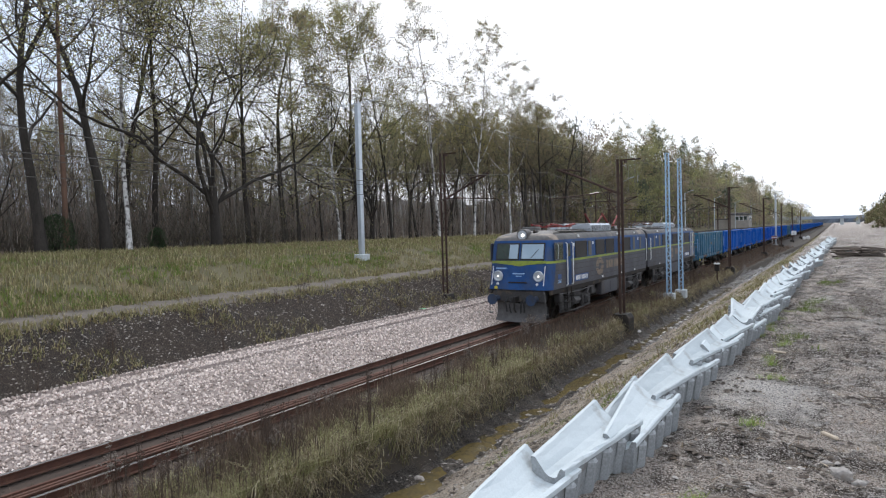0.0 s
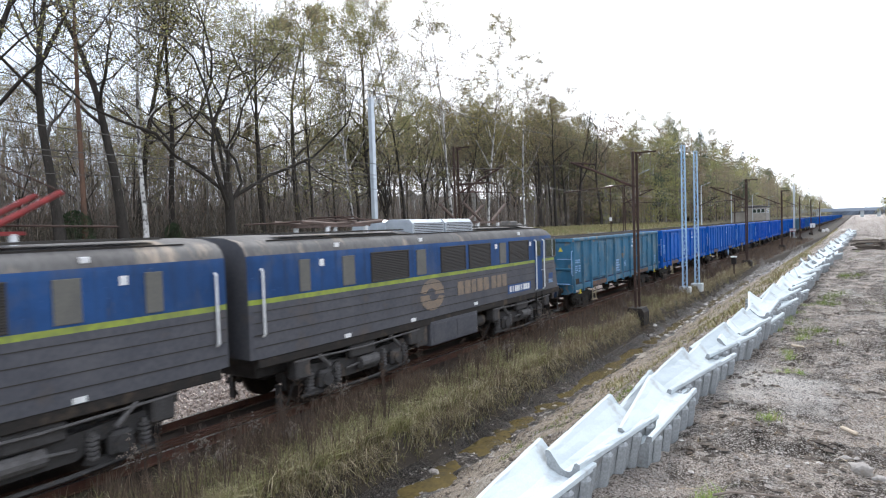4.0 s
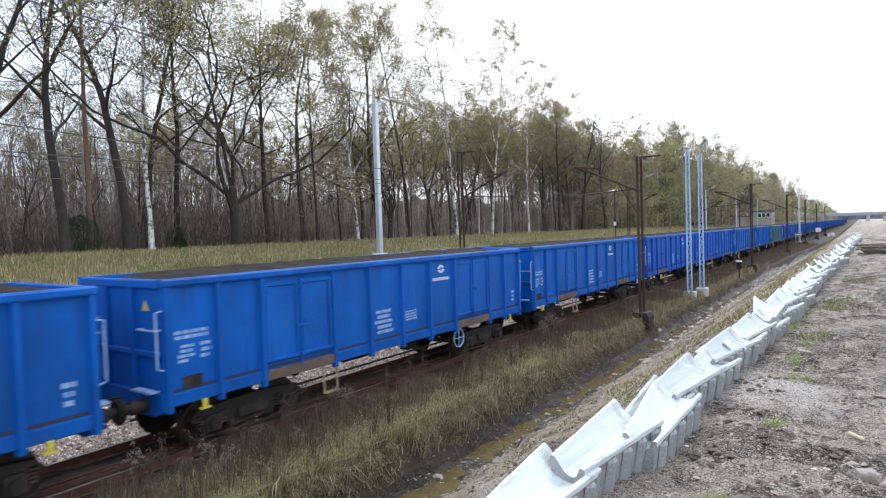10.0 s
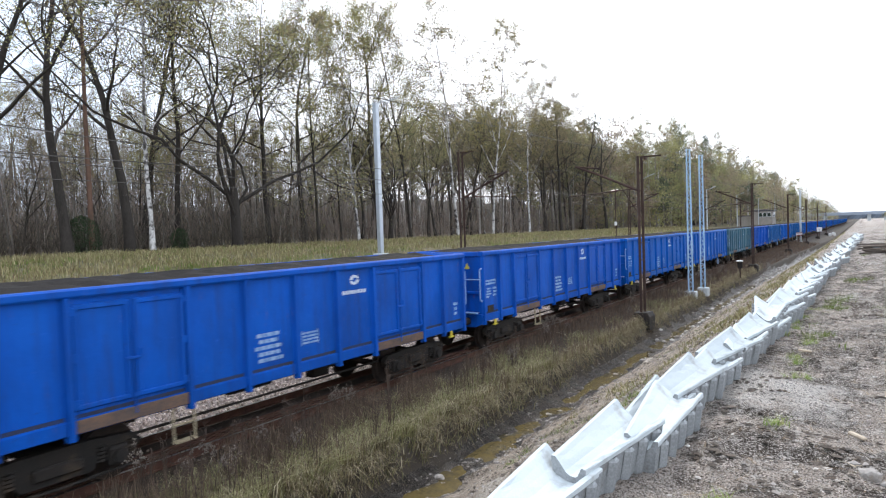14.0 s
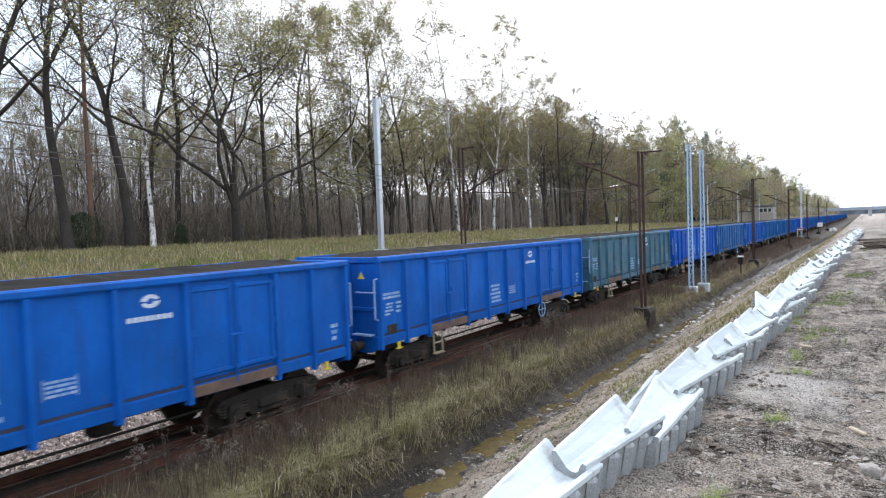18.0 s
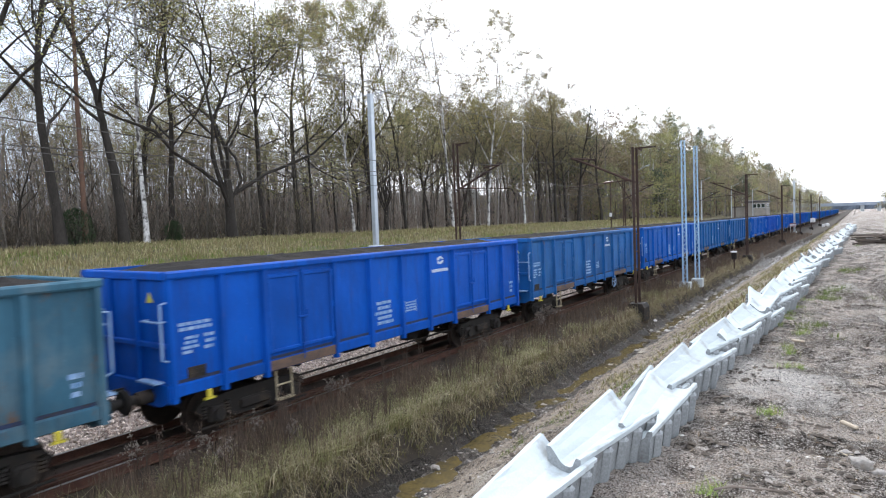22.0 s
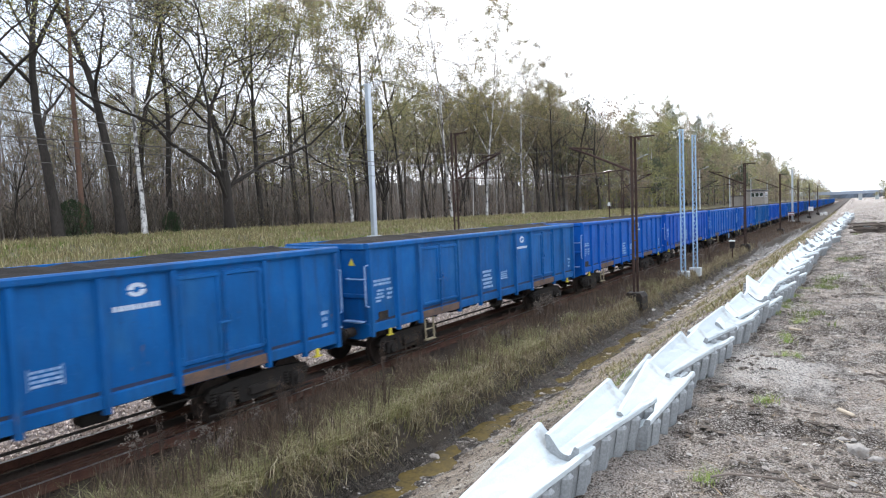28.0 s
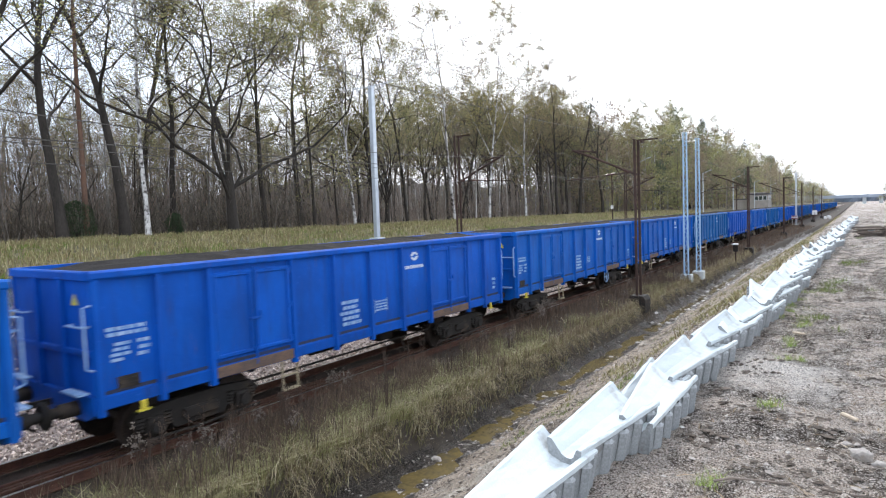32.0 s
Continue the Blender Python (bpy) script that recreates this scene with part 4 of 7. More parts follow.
def loco_bogie(unit, y, nose):
    f = Geo()
    for s in (-1, 1):
        x = s * 1.2
        f.prism([(-1.95, 0.86), (-1.7, 1.0), (-0.5, 0.92), (0.5, 0.92), (1.7, 1.0), (1.95, 0.86), (1.9, 0.70), (1.55, 0.66), (0.95, 0.72), (0.6, 0.50), (-0.6, 0.50), (-0.95, 0.72), (-1.55, 0.66), (-1.9, 0.70)], x - 0.07, x + 0.07, "x")
        f.box((x + s * 0.1, 0, 1.05), (0.22, 0.9, 0.3), ch=0.04)
    f.box((0, 0, 0.8), (2.2, 0.5, 0.25))
    b = part("bogie", f, M["under"], unit, "grimy dark bogie", at=(0, y, 0))
    for k in (-1.25, 1.25):
        w = Geo()
        for s in (-1, 1):
            w.disc((s * 0.75, 0, 0), "x", 0.62, 0.13, 28)
            w.ring((s * 0.83, 0, 0), "x", 0.54, 0.04, 24, 6)
            w.disc((s * 0.86, 0, 0), "x", 0.2, 0.12, 16)
            for j in range(8):
                a = j * math.pi / 4
                w.tube([(s * 0.84, 0.18 * math.cos(a), 0.18 * math.sin(a)), (s * 0.84, 0.52 * math.cos(a), 0.52 * math.sin(a))], 0.04, 5)
        w.tube([(-1.1, 0, 0), (1.1, 0, 0)], 0.1, 10)
        part("wheelset", w, M["wheel"], b, smooth=True, at=(0, k, 0.62))
        for s in (-1, 1):
            part("axle_box", Geo().box((s * 1.3, k, 0.62), (0.26, 0.4, 0.4), ch=0.06).disc((s * 1.45, k, 0.62), "x", 0.15, 0.06, 14), M["under"], b)
            for d in (-0.42, 0.42):
                g = Geo()
                for j in range(5):
                    g.disc((s * 1.3, k + d, 0.5 + 0.075 * j), "z", 0.1, 0.045, 10)
                g.tube([(s * 1.3, k + d, 0.44), (s * 1.3, k + d, 0.9)], 0.06, 8)
                part("coil_spring", g, M["under_light"], b)
            part("damper", Geo().tube([(s * 1.42, k - 0.1, 0.9), (s * 1.42, k + 0.25, 1.22)], 0.05, 8), M["under_light"], b)
            part("brake_shoe", Geo().box((s * 0.78, k + 0.68, 0.6), (0.12, 0.1, 0.36), ch=0.03), M["under"], b)
            part("spring_beam", Geo().prism([(k - 0.55, 0.40), (k - 0.3, 0.33), (k + 0.3, 0.33), (k + 0.55, 0.40), (k + 0.5, 0.46), (k - 0.5, 0.46)], s * 1.27 - 0.05, s * 1.27 + 0.05, "x"), M["under"], b)
    for s in (-1, 1):
        part("brake_cylinder", Geo().tube([(s * 1.36, -0.5, 0.74), (s * 1.36, 0.12, 0.74)], 0.14, 12).tube([(s * 1.36, 0.12, 0.74), (s * 1.36, 0.55, 0.70)], 0.03, 6), M["under_light"], b)
        part("brake_rod", Geo().tube([(s * 1.3, -1.9, 0.36), (s * 1.34, -0.4, 0.30), (s * 1.34, 0.4, 0.30), (s * 1.3, 1.9, 0.36)], 0.04, 6), M["under"], b)
        part("air_pipe", Geo().tube([(s * 1.44, -2.2, 1.18), (s * 1.45, 0, 1.12), (s * 1.44, 2.2, 1.18)], 0.025, 6), M["under_light"], b)
        part("sandbox", Geo().box((s * 1.3, 1.95, 0.98), (0.32, 0.42, 0.42), ch=0.04), M["under"], b)
        part("sandbox", Geo().box((s * 1.3, -1.95, 1.0), (0.32, 0.36, 0.38), ch=0.04), M["under"], b)
        part("sand_pipe", Geo().tube([(s * 1.25, 2.0, 0.8), (s * 1.1, 2.02, 0.5), (s * 0.85, 1.92, 0.12)], 0.03, 6), M["under"], b)
        part("sand_pipe", Geo().tube([(s * 1.25, -2.0, 0.85), (s * 1.1, -2.02, 0.5), (s * 0.85, -1.92, 0.12)], 0.03, 6), M["under"], b)
        part("guard_iron", Geo().box((s * 0.8, nose * 2.1, 0.35), (0.2, 0.06, 0.5), ch=0.02), M["under"], b)


def glyphs(x, y, z, widths, h, s, gap=0.03, thick=0.004):
    g = Geo()
    for w in widths:
        if w > 0:
            g.box((x, y + w / 2, z), (thick, w, h))
        y += abs(w) + gap
    return g


def build_unit(label, raised):
    u = thing("locomotive_unit", label, "locomotive", "units of the double engine")
    part("body", unit_body(), [M["loco_grime"], M["lime"], M["loco_blue_side"], M["loco_roof"], M["loco_blue"]], u, smooth=True)
    for s in (-1, 1):
        for d0, d1 in ((2.63, 4.05), (5.35, 6.62), (6.85, 8.12), (9.65, 11.1)):
            fr, sl = louvre(s, FACE + d0, FACE + d1)
            lo = part("louvre", fr, M["grille"], u)
            part("slats", sl, M["grille"], lo)
        for d0, d1 in ((4.3, 4.72), (8.85, 9.28), (11.7, 12.1), (13.1, 13.4)):
            part("blind_panel", Geo().box((s * 1.49, FACE + (d0 + d1) / 2, 2.98), (0.03, d1 - d0, 0.68), ch=0.008), M["panel_grey"], u)
        for z in (1.66, 1.9, 2.14, 2.36):
            part("seam", Geo().box((s * 1.487, FACE + 8.4, z), (0.016, 12.4, 0.016)), M["grille"], u)
            part("cab_seam", Geo().box((s * 1.487, FACE + 0.92, z + 0.05), (0.016, 0.96, 0.014)), M["grille"], u)
        door = part("cab_door", Geo().box((s * 1.492, FACE + 1.8, 2.38), (0.03, 0.56, 1.78), ch=0.01), M["loco_blue_side"], u, "dirty blue cab door")
        part("door_pane", Geo().box((s * 1.505, FACE + 1.8, 3.0), (0.015, 0.36, 0.55), ch=0.005), M["pane"], door)
        part("door_handle", Geo().box((s * 1.53, FACE + 1.58, 2.2), (0.04, 0.12, 0.03)), M["galv"], door)
        for d in (1.46, 2.13):
            part("handrail", Geo().tube([(s * 1.5, FACE + d, 3.32), (s * 1.57, FACE + d, 3.28), (s * 1.57, FACE + d, 1.54), (s * 1.5, FACE + d, 1.5)], 0.026, 6), M["white"], u, "pale handrail")
        wd = part("side_window", Geo().box((s * 1.49, FACE + 0.72, 2.98), (0.03, 0.92, 0.74), ch=0.01), M["loco_grime"], u)
        part("pane", Geo().box((s * 1.503, FACE + 0.72, 2.98), (0.012, 0.82, 0.64), ch=0.004), M["pane"], wd)
        part("window_bar", Geo().box((s * 1.512, FACE + 0.6, 2.98), (0.012, 0.04, 0.64)), M["galv"], wd)
        part("notice_patch", Geo().box((s * 1.49, FACE + 0.75, 1.92), (0.012, 0.36, 0.2)), M["number_blue"], u)
        for z in (1.77, 1.72, 1.67):
            part("notice_line", Geo().box((s * 1.49, FACE + 0.75, z), (0.012, 0.36, 0.025)), M["chalk"], u)
        st = Geo()
        for z in (0.45, 0.75, 1.05):
            st.box((s * 1.42, FACE + 1.8, z), (0.22, 0.5, 0.03))
        for d in (1.56, 2.04):
            st.box((s * 1.5, FACE + d, 0.9), (0.03, 0.04, 1.0))
        part("cab_steps", st, M["black"], u)
        part("solebar", Geo().box((s * 1.4, 0.1, 1.32), (0.12, 14.6, 0.2), ch=0.02), M["black"], u)
        part("battery_box", Geo().box((s * 1.32, 0.35, 0.96), (0.3, 2.5, 0.7), ch=0.03).box((s * 1.475, -0.25, 0.96), (0.02, 1.05, 0.5), ch=0.005).box((s * 1.475, 0.95, 0.96), (0.02, 1.05, 0.5), ch=0.005), M["loco_grime"], u)
        for d in (3.2, 9.0, 12.2):
            part("roof_bracket", Geo().box((s * 1.42, FACE + d, 3.58), (0.05, 0.14, 0.1), ch=0.01), M["white"], u)
        for d, z in ((2.45, 3.2), (4.95, 3.22), (12.75, 3.22)):
            part("notice_plate", Geo().box((s * 1.49, FACE + d, z), (0.012, 0.13, 0.15)), M["white"], u)
        for d, z in ((6.3, 1.52), (9.5, 1.48), (12.0, 1.48)):
            part("notice_plate", Geo().box((s * 1.49, FACE + d, z), (0.012, 0.2, 0.09)), M["white"], u)
        # number on a clean patch: one bar for each character
        part("number_patch", Geo().box((s * 1.49, FACE + 3.35, 1.72), (0.012, 1.72, 0.3)), M["number_blue"], u)
        w1, w2 = 0.12, 0.05
        row = [w1, w1, w1, w2, -0.03, w2 * 1.4, -0.03, w2, w1, w1, -0.03, w2 * 1.4, -0.03, w1]
        p = FACE + 2.62
        for w in row:
            if w > 0:
                part("number_bar", glyphs(s * 1.499, p, 1.72, [w], 0.2, s), M["white"], u)
            p += abs(w) + 0.03
        logo = Geo()
        c = FACE + 5.9 if s > 0 else FACE + 8.6
        for k in range(9):
            a0, a1 = 0.2 + k * 0.33, 0.2 + (k + 1) * 0.33
            for off in (0, math.pi):
                pts = [(s * 1.494, c + 0.52 * math.cos(a + off) * r, 2.05 + 0.40 * math.sin(a + off) * r) for a, r in ((a0, 1.1), (a1, 1.1), (a1, 0.55 - 0.04 * k), (a0, 0.6 - 0.04 * k))]
                logo.add(pts, [(0, 1, 2, 3)])
        part("emblem", logo, M["ochre"], u, "faded ochre emblem")
        y0 = FACE + (6.9 if s > 0 else 4.3)
        for w in [0.3, 0.3, 0.3, -0.05, 0.32, 0.34, 0.26, 0.34, 0.32]:
            if w > 0:
                part("emblem_bar", glyphs(s * 1.494, y0, 2.08, [w], 0.40, s), M["ochre"], u, "faded ochre block shape")
            y0 += abs(w) + 0.06
        # lime stripe end patch and lamps are part of the front below
    fr = part("front_stripe", Geo().prism([(-1.2, 2.62), (1.2, 2.62), (1.2, 2.52), (0.35, 2.44), (0, 2.38), (-0.35, 2.44), (-1.2, 2.52)], face_y(2.5) - 0.03, face_y(2.5) + 0.05), M["lime"], u)
    for s in (-1, 1):
        w = Geo().box((s * 0.58, face_y(2.98) - 0.012, 3.0), (1.08, 0.03, 0.74), rx=-0.25, ch=0.01)
        wf = part("windscreen_frame", w, M["rubber"], u)
        if s > 0:
            part("pane", Geo().box((0.58, face_y(2.98) - 0.03, 3.0), (0.98, 0.012, 0.62), rx=-0.25, ch=0.004), M["screen"], wf)
        else:
            # one glass split in two tones; the pale half paints the sky reflection
            part("pane", Geo().box((-0.79, face_y(2.98) - 0.03, 3.0), (0.56, 0.012, 0.62), rx=-0.25, ch=0.004), M["pane"], wf)
            part("pane", Geo().box((-0.29, face_y(2.98) - 0.03, 3.0), (0.40, 0.012, 0.62), rx=-0.25, ch=0.004), M["screen"], wf)
        part("wiper", Geo().tube([(s * 0.5, face_y(2.7) - 0.05, 2.7), (s * 0.85, face_y(3.1) - 0.05, 3.1)], 0.01, 4), M["black"], wf)
        h = part("headlight", Geo().ring((s * 0.93, face_y(1.98) - 0.05, 1.98), "y", 0.19, 0.045, 22, 8).disc((s * 0.93, face_y(1.98) + 0.02, 1.98), "y", 0.19, 0.12, 20), M["galv"], u, "round chrome-rimmed headlight", smooth=True)
        part("lens", Geo().disc((s * 0.93, face_y(1.98) - 0.055, 1.98), "y", 0.15, 0.02, 20), M["galv"], h)
        part("bulb", Geo().disc((s * 0.93, face_y(1.98) - 0.07, 1.98), "y", 0.038, 0.02, 14), M["lamp_on"], h)
        part("marker_lamp", Geo().disc((s * 0.9, face_y(1.66) - 0.04, 1.66), "y", 0.05, 0.06, 10), M["white"], u)
        part("front_handrail", Geo().tube([(s * 1.19, face_y(2.4) - 0.03, 2.4), (s * 1.19, face_y(1.6) - 0.03, 1.6)], 0.018, 6), M["white"], u)
        bf = buffer_geo()
        part("buffer", bf, M["buffer_blue"], u, smooth=True, at=(s * 0.875, face_y(1.1) - 0.02, 1.06))
        part("hose", Geo().tube([(s * 0.4, face_y(1.1) - 0.02, 1.1), (s * 0.42, face_y(1.1) - 0.25, 0.9), (s * 0.4, face_y(1.1) - 0.15, 0.5)], 0.03, 6), M["rubber"], u)
        part("hose", Geo().tube([(s * 0.25, face_y(1.1) - 0.02, 1.05), (s * 0.27, face_y(1.1) - 0.2, 0.8), (s * 0.22, face_y(1.1) - 0.12, 0.45)], 0.03, 6), M["rubber"], u)
        part("corner_step", Geo().tube([(s * 1.2, face_y(1.3), 1.35), (s * 1.28, face_y(1.3) - 0.02, 1.25), (s * 1.28, face_y(1.3) - 0.02, 0.42)], 0.016, 6).box((s * 1.26, face_y(1.3) + 0.08, 0.42), (0.12, 0.25, 0.03)), M["under_light"], u)
    top = part("roof_headlight", Geo().tube([(0, -6.2, 3.74), (0, -6.74, 3.69)], [0.2, 0.25], 20).ring((0, -6.74, 3.69), "y", 0.225, 0.035, 22, 6), M["loco_roof"], u, smooth=True)
    part("bulb", Geo().disc((0.03, -6.77, 3.68), "y", 0.075, 0.02, 18), M["lamp_on"], top)
    part("lens", Geo().disc((0, -6.75, 3.69), "y", 0.2, 0.02, 20), M["galv"], top)
    part("horn", Geo().tube([(0.55, -6.35, 3.82), (0.55, -6.75, 3.82)], [0.03, 0.07], 8), M["black"], u)
    part("buffer_beam", Geo().box((0, face_y(1.2) + 0.2, 1.16), (2.4, 0.22, 0.52), ch=0.03), M["under"], u)
    pl = Geo()
    for j in range(9):
        a = -1 + j / 4
        for z, out in ((0.84, 0.10), (0.55, 0.16), (0.3, 0.08), (0.08, -0.08)):
            pl.v.append((1.14 * a, face_y(1.2) + out + 0.28 * a * a, z + (0.06 if z > 0.8 else 0) * abs(a)))
    for j in range(8):
        for k in range(3):
            q = j * 4 + k
            pl.f.append((q, q + 4, q + 5, q + 1))
            pl.m.append(0)
    part("plough", pl, M["under_light"], u, "grimy curved snow plough plate", smooth=True)
    part("coupling_hook", Geo().box((0, face_y(1.1) - 0.1, 1.06), (0.08, 0.4, 0.16)).tube([(0, face_y(1.1) - 0.25, 1.0), (0, face_y(1.1) - 0.28, 0.65), (0, face_y(1.1) - 0.12, 0.5)], 0.04, 6), M["black"], u)
    part("nose_vent", Geo().box((0, face_y(1.72) - 0.01, 1.72), (0.85, 0.03, 0.05)), M["black"], u)
    part("nose_bars", Geo().box((0, face_y(2.08) - 0.02, 2.08), (0.55, 0.012, 0.05)).box((0.02, face_y(1.98) - 0.02, 1.98), (0.25, 0.012, 0.04)).box((-0.82, face_y(2.3) - 0.02, 2.30), (0.5, 0.012, 0.06)), M["chalk"], u)
    part("yellow_plate", Geo().box((-0.98, face_y(1.5) - 0.01, 1.5), (0.14, 0.02, 0.12)), M["yellow"], u)
    # roof
    for s in (-1, 1):
        for y in (-0.55, 1.05):
            q = part("resistor_hood", Geo().prism([(s * 0.15, 3.8), (s * 1.12, 3.74), (s * 1.12, 4.02), (s * 1.0, 4.14), (s * 0.3, 4.16), (s * 0.15, 4.1)], y - 0.76, y + 0.76), M["galv"], u, "silvery ribbed roof hood")
            sl = Geo()
            for k in range(6):
                sl.box((s * 1.125, y, 3.79 + k * 0.048), (0.02, 1.4, 0.02))
            part("slots", sl, M["grille"], q)
        part("roof_walk", Geo().box((s * 1.0, 4.4, 3.87), (0.34, 4.2, 0.04)).box((s * 1.0, -3.4, 3.87), (0.34, 3.6, 0.04)), M["grille"], u)
        part("gutter", Geo().box((s * 1.21, 0.3, 3.745), (0.03, 13.2, 0.03)), M["black"], u)
    part("roof_box", Geo().box((-0.4, -4.9, 3.93), (0.7, 0.6, 0.22), ch=0.04), M["loco_roof"], u)
    part("high_voltage_bar", Geo().tube([(0.35, -4.5, 4.05), (0.35, -1.6, 4.12), (0.4, 2.2, 4.2), (0.35, 6.2, 4.1)], 0.02, 6), M["dark_steel"], u)
    pantograph(u, -3.3, raised == "front", "red" if raised == "rear" else "brown")
    pantograph(u, 3.8, raised == "rear", "red" if raised == "rear" else "brown")
    part("underframe", Geo().box((0, 0.15, 1.06), (1.5, 13.6, 0.46), ch=0.03).box((0, 0.3, 0.7), (1.3, 2.6, 0.5), ch=0.03), M["under"], u)
    for s in (-1, 1):
        part("air_reservoir", Geo().tube([(s * 1.05, -1.75, 0.86), (s * 1.05, -1.05, 0.86)], 0.2, 12), M["under"], u)
        part("equipment_box", Geo().box((s * 1.28, 1.95, 0.98), (0.3, 0.5, 0.6), ch=0.03), M["under"], u)
        part("motor_housing", Geo().box((s * 0.55, -4.1, 0.72), (0.7, 3.4, 0.5), ch=0.05), M["under"], u)
        part("motor_housing", Geo().box((s * 0.55, 4.3, 0.72), (0.7, 3.4, 0.5), ch=0.05), M["under"], u)
    loco_bogie(u, -4.1, -1)
    loco_bogie(u, 4.3, 1)
    rear = part("gangway", Geo().box((0, 7.62, 2.2), (1.1, 0.1, 2.0), ch=0.04), M["rubber"], u)
    for s in (-1, 1):
        part("rear_handrail", Geo().tube([(s * 1.5, 7.3, 3.2), (s * 1.55, 7.3, 3.16), (s * 1.55, 7.3, 1.9), (s * 1.5, 7.3, 1.86)], 0.024, 6), M["white"], u)
    return u


UNITS = [build_unit("grimy blue-grey electric locomotive unit, lamps lit, lime stripe", "rear"), build_unit("grimy blue-grey rear locomotive unit with lime stripe", "front")]


# ---- masts, lamps, signals ----
def lattice_mast(x, y, h, z0=-0.1):
    m = thing("lattice_mast", "pale blue lattice steel mast on a concrete footing", "mast", "new lattice masts", at=(x, y, z0))
    for sx in (-1, 1):
        for sy in (-1, 1):
            part("leg", Geo().tube([(sx * 0.115, sy * 0.1, 0), (sx * 0.085, sy * 0.075, h)], 0.026, 4), M["blue_steel"], m)
    n = 34
    for face in range(4):
        g = Geo()
        for k in range(n):
            z0k, z1k = 0.1 + (h - 0.2) * k / n, 0.1 + (h - 0.2) * (k + 1) / n
            a, b = (-1, 1) if k % 2 else (1, -1)
            w0, w1 = lerp(0.115, 0.085, z0k / h), lerp(0.115, 0.085, z1k / h)
            d0, d1 = lerp(0.1, 0.075, z0k / h), lerp(0.1, 0.075, z1k / h)
            if face < 2:
                sy = -1 if face == 0 else 1
                g.tube([(a * w0, sy * d0, z0k), (b * w1, sy * d1, z1k)], 0.011, 3, False)
            else:
                sx = -1 if face == 2 else 1
                g.tube([(sx * w0, a * d0, z0k), (sx * w1, b * d1, z1k)], 0.011, 3, False)
        part("lacing", g, M["blue_steel"], m)
    part("top_plate", Geo().box((0, 0, h), (0.24, 0.22, 0.04)).box((0, 0, h - 0.7), (0.25, 0.22, 0.04)), M["blue_steel"], m)
    part("footing", Geo().box((0, 0, -0.05), (0.62, 0.55, 0.5), ch=0.03), M["concrete"], m, "concrete footing")
    return m


def old_mast(x, y, h, z0, arm, label="rust-brown twin-channel catenary mast on a dark footing"):
    m = thing("catenary_mast", label, "mast", "old catenary masts", at=(x, y, z0))
    for sy in (-1, 1):
        part("channel", Geo().prism([(-0.05, -0.026), (0.05, -0.026), (0.05, 0.026), (-0.05, 0.026)], 0, h, "z"), M["dark_steel"], m, at=(0.04 * sy, sy * 0.14, 0))
    k = 0.3
    while k < h - 0.5:
        part("batten", Geo().box((0, 0, k), (0.04, 0.28, 0.04)), M["dark_steel"], m)
        k += 0.75
    part("footing", Geo().prism([(-0.38, -0.4), (0.38, -0.4), (0.38, 0.15), (0.28, 0.32), (-0.28, 0.32), (-0.38, 0.15)], -0.4, 0.4), M["black"], m, "dark stained footing")
    part("crossarm", Geo().box((0.45, 0, h - 0.05), (0.9, 0.05, 0.06)).box((0.25, 0, h - 0.12), (0.08, 0.3, 0.1)), M["dark_steel"], m)
    if arm:
        s = arm
        c = part("cantilever", Geo().tube([(0, 0, 5.5), (s * 2.0, 0, 6.42), (s * 2.85, 0, 6.78)], 0.055, 6).tube([(s * 1.75, 0, 6.62), (s * 2.9, 0, 6.78)], 0.04, 6), M["dark_steel"], m)
        part("steady_arm", Geo().tube([(s * 0.3, 0, 5.62), (s * 1.5, 0, 5.55), (s * 3.3, 0, 5.44)], 0.024, 5), M["dark_steel"], c)
        part("insulator", Geo().tube([(s * 0.25, 0, 5.6), (s * 0.6, 0, 5.76)], 0.05, 8), M["insulator"], c)
        part("insulator", Geo().tube([(s * 0.95, 0, 5.6), (s * 1.35, 0, 5.56)], 0.045, 8), M["insulator"], c)
        part("strut", Geo().tube([(0, 0, 4.4), (s * 0.9, 0, 5.85)], 0.02, 5), M["dark_steel"], c)
    return m


lattice_mast(-7.95, 35.7, 8.1)
lattice_mast(-7.75, 37.9, 7.95)
for x, y, h, z0, arm in ((-7.8, 26.2, 7.0, -0.15, -1), (-7.8, 58.2, 7.3, -0.15, -1), (-7.8, 88.6, 7.3, -0.15, -1), (-7.8, 119, 7.3, -0.15, -1), (-7.8, 150, 7.3, -0.15, -1), (-7.6, 182, 7.3, -0.15, -1),
                         (-18.2, 28.2, 8.1, 0.15, 1), (-19.0, 60, 7.4, 0.1, 1), (-18.6, 92, 7.4, 0.1, 1), (-18.6, 124, 7.4, 0.1, 1)):
    old_mast(x, y, h, z0, arm)


def grey_mast(x, y, z0, h, label):
    m = thing("steel_mast", label, "mast", "new grey masts", at=(x, y, z0))
    part("pole", Geo().box((0, 0, h / 2), (0.3, 0.3, h), ch=0.03), M["galv"], m)
    part("cap", Geo().box((0, 0, h + 0.03), (0.36, 0.36, 0.06)), M["galv"], m)
    part("footing", Geo().box((0, 0, -0.22), (0.7, 0.7, 0.4), ch=0.03), M["concrete"], m)
    return m


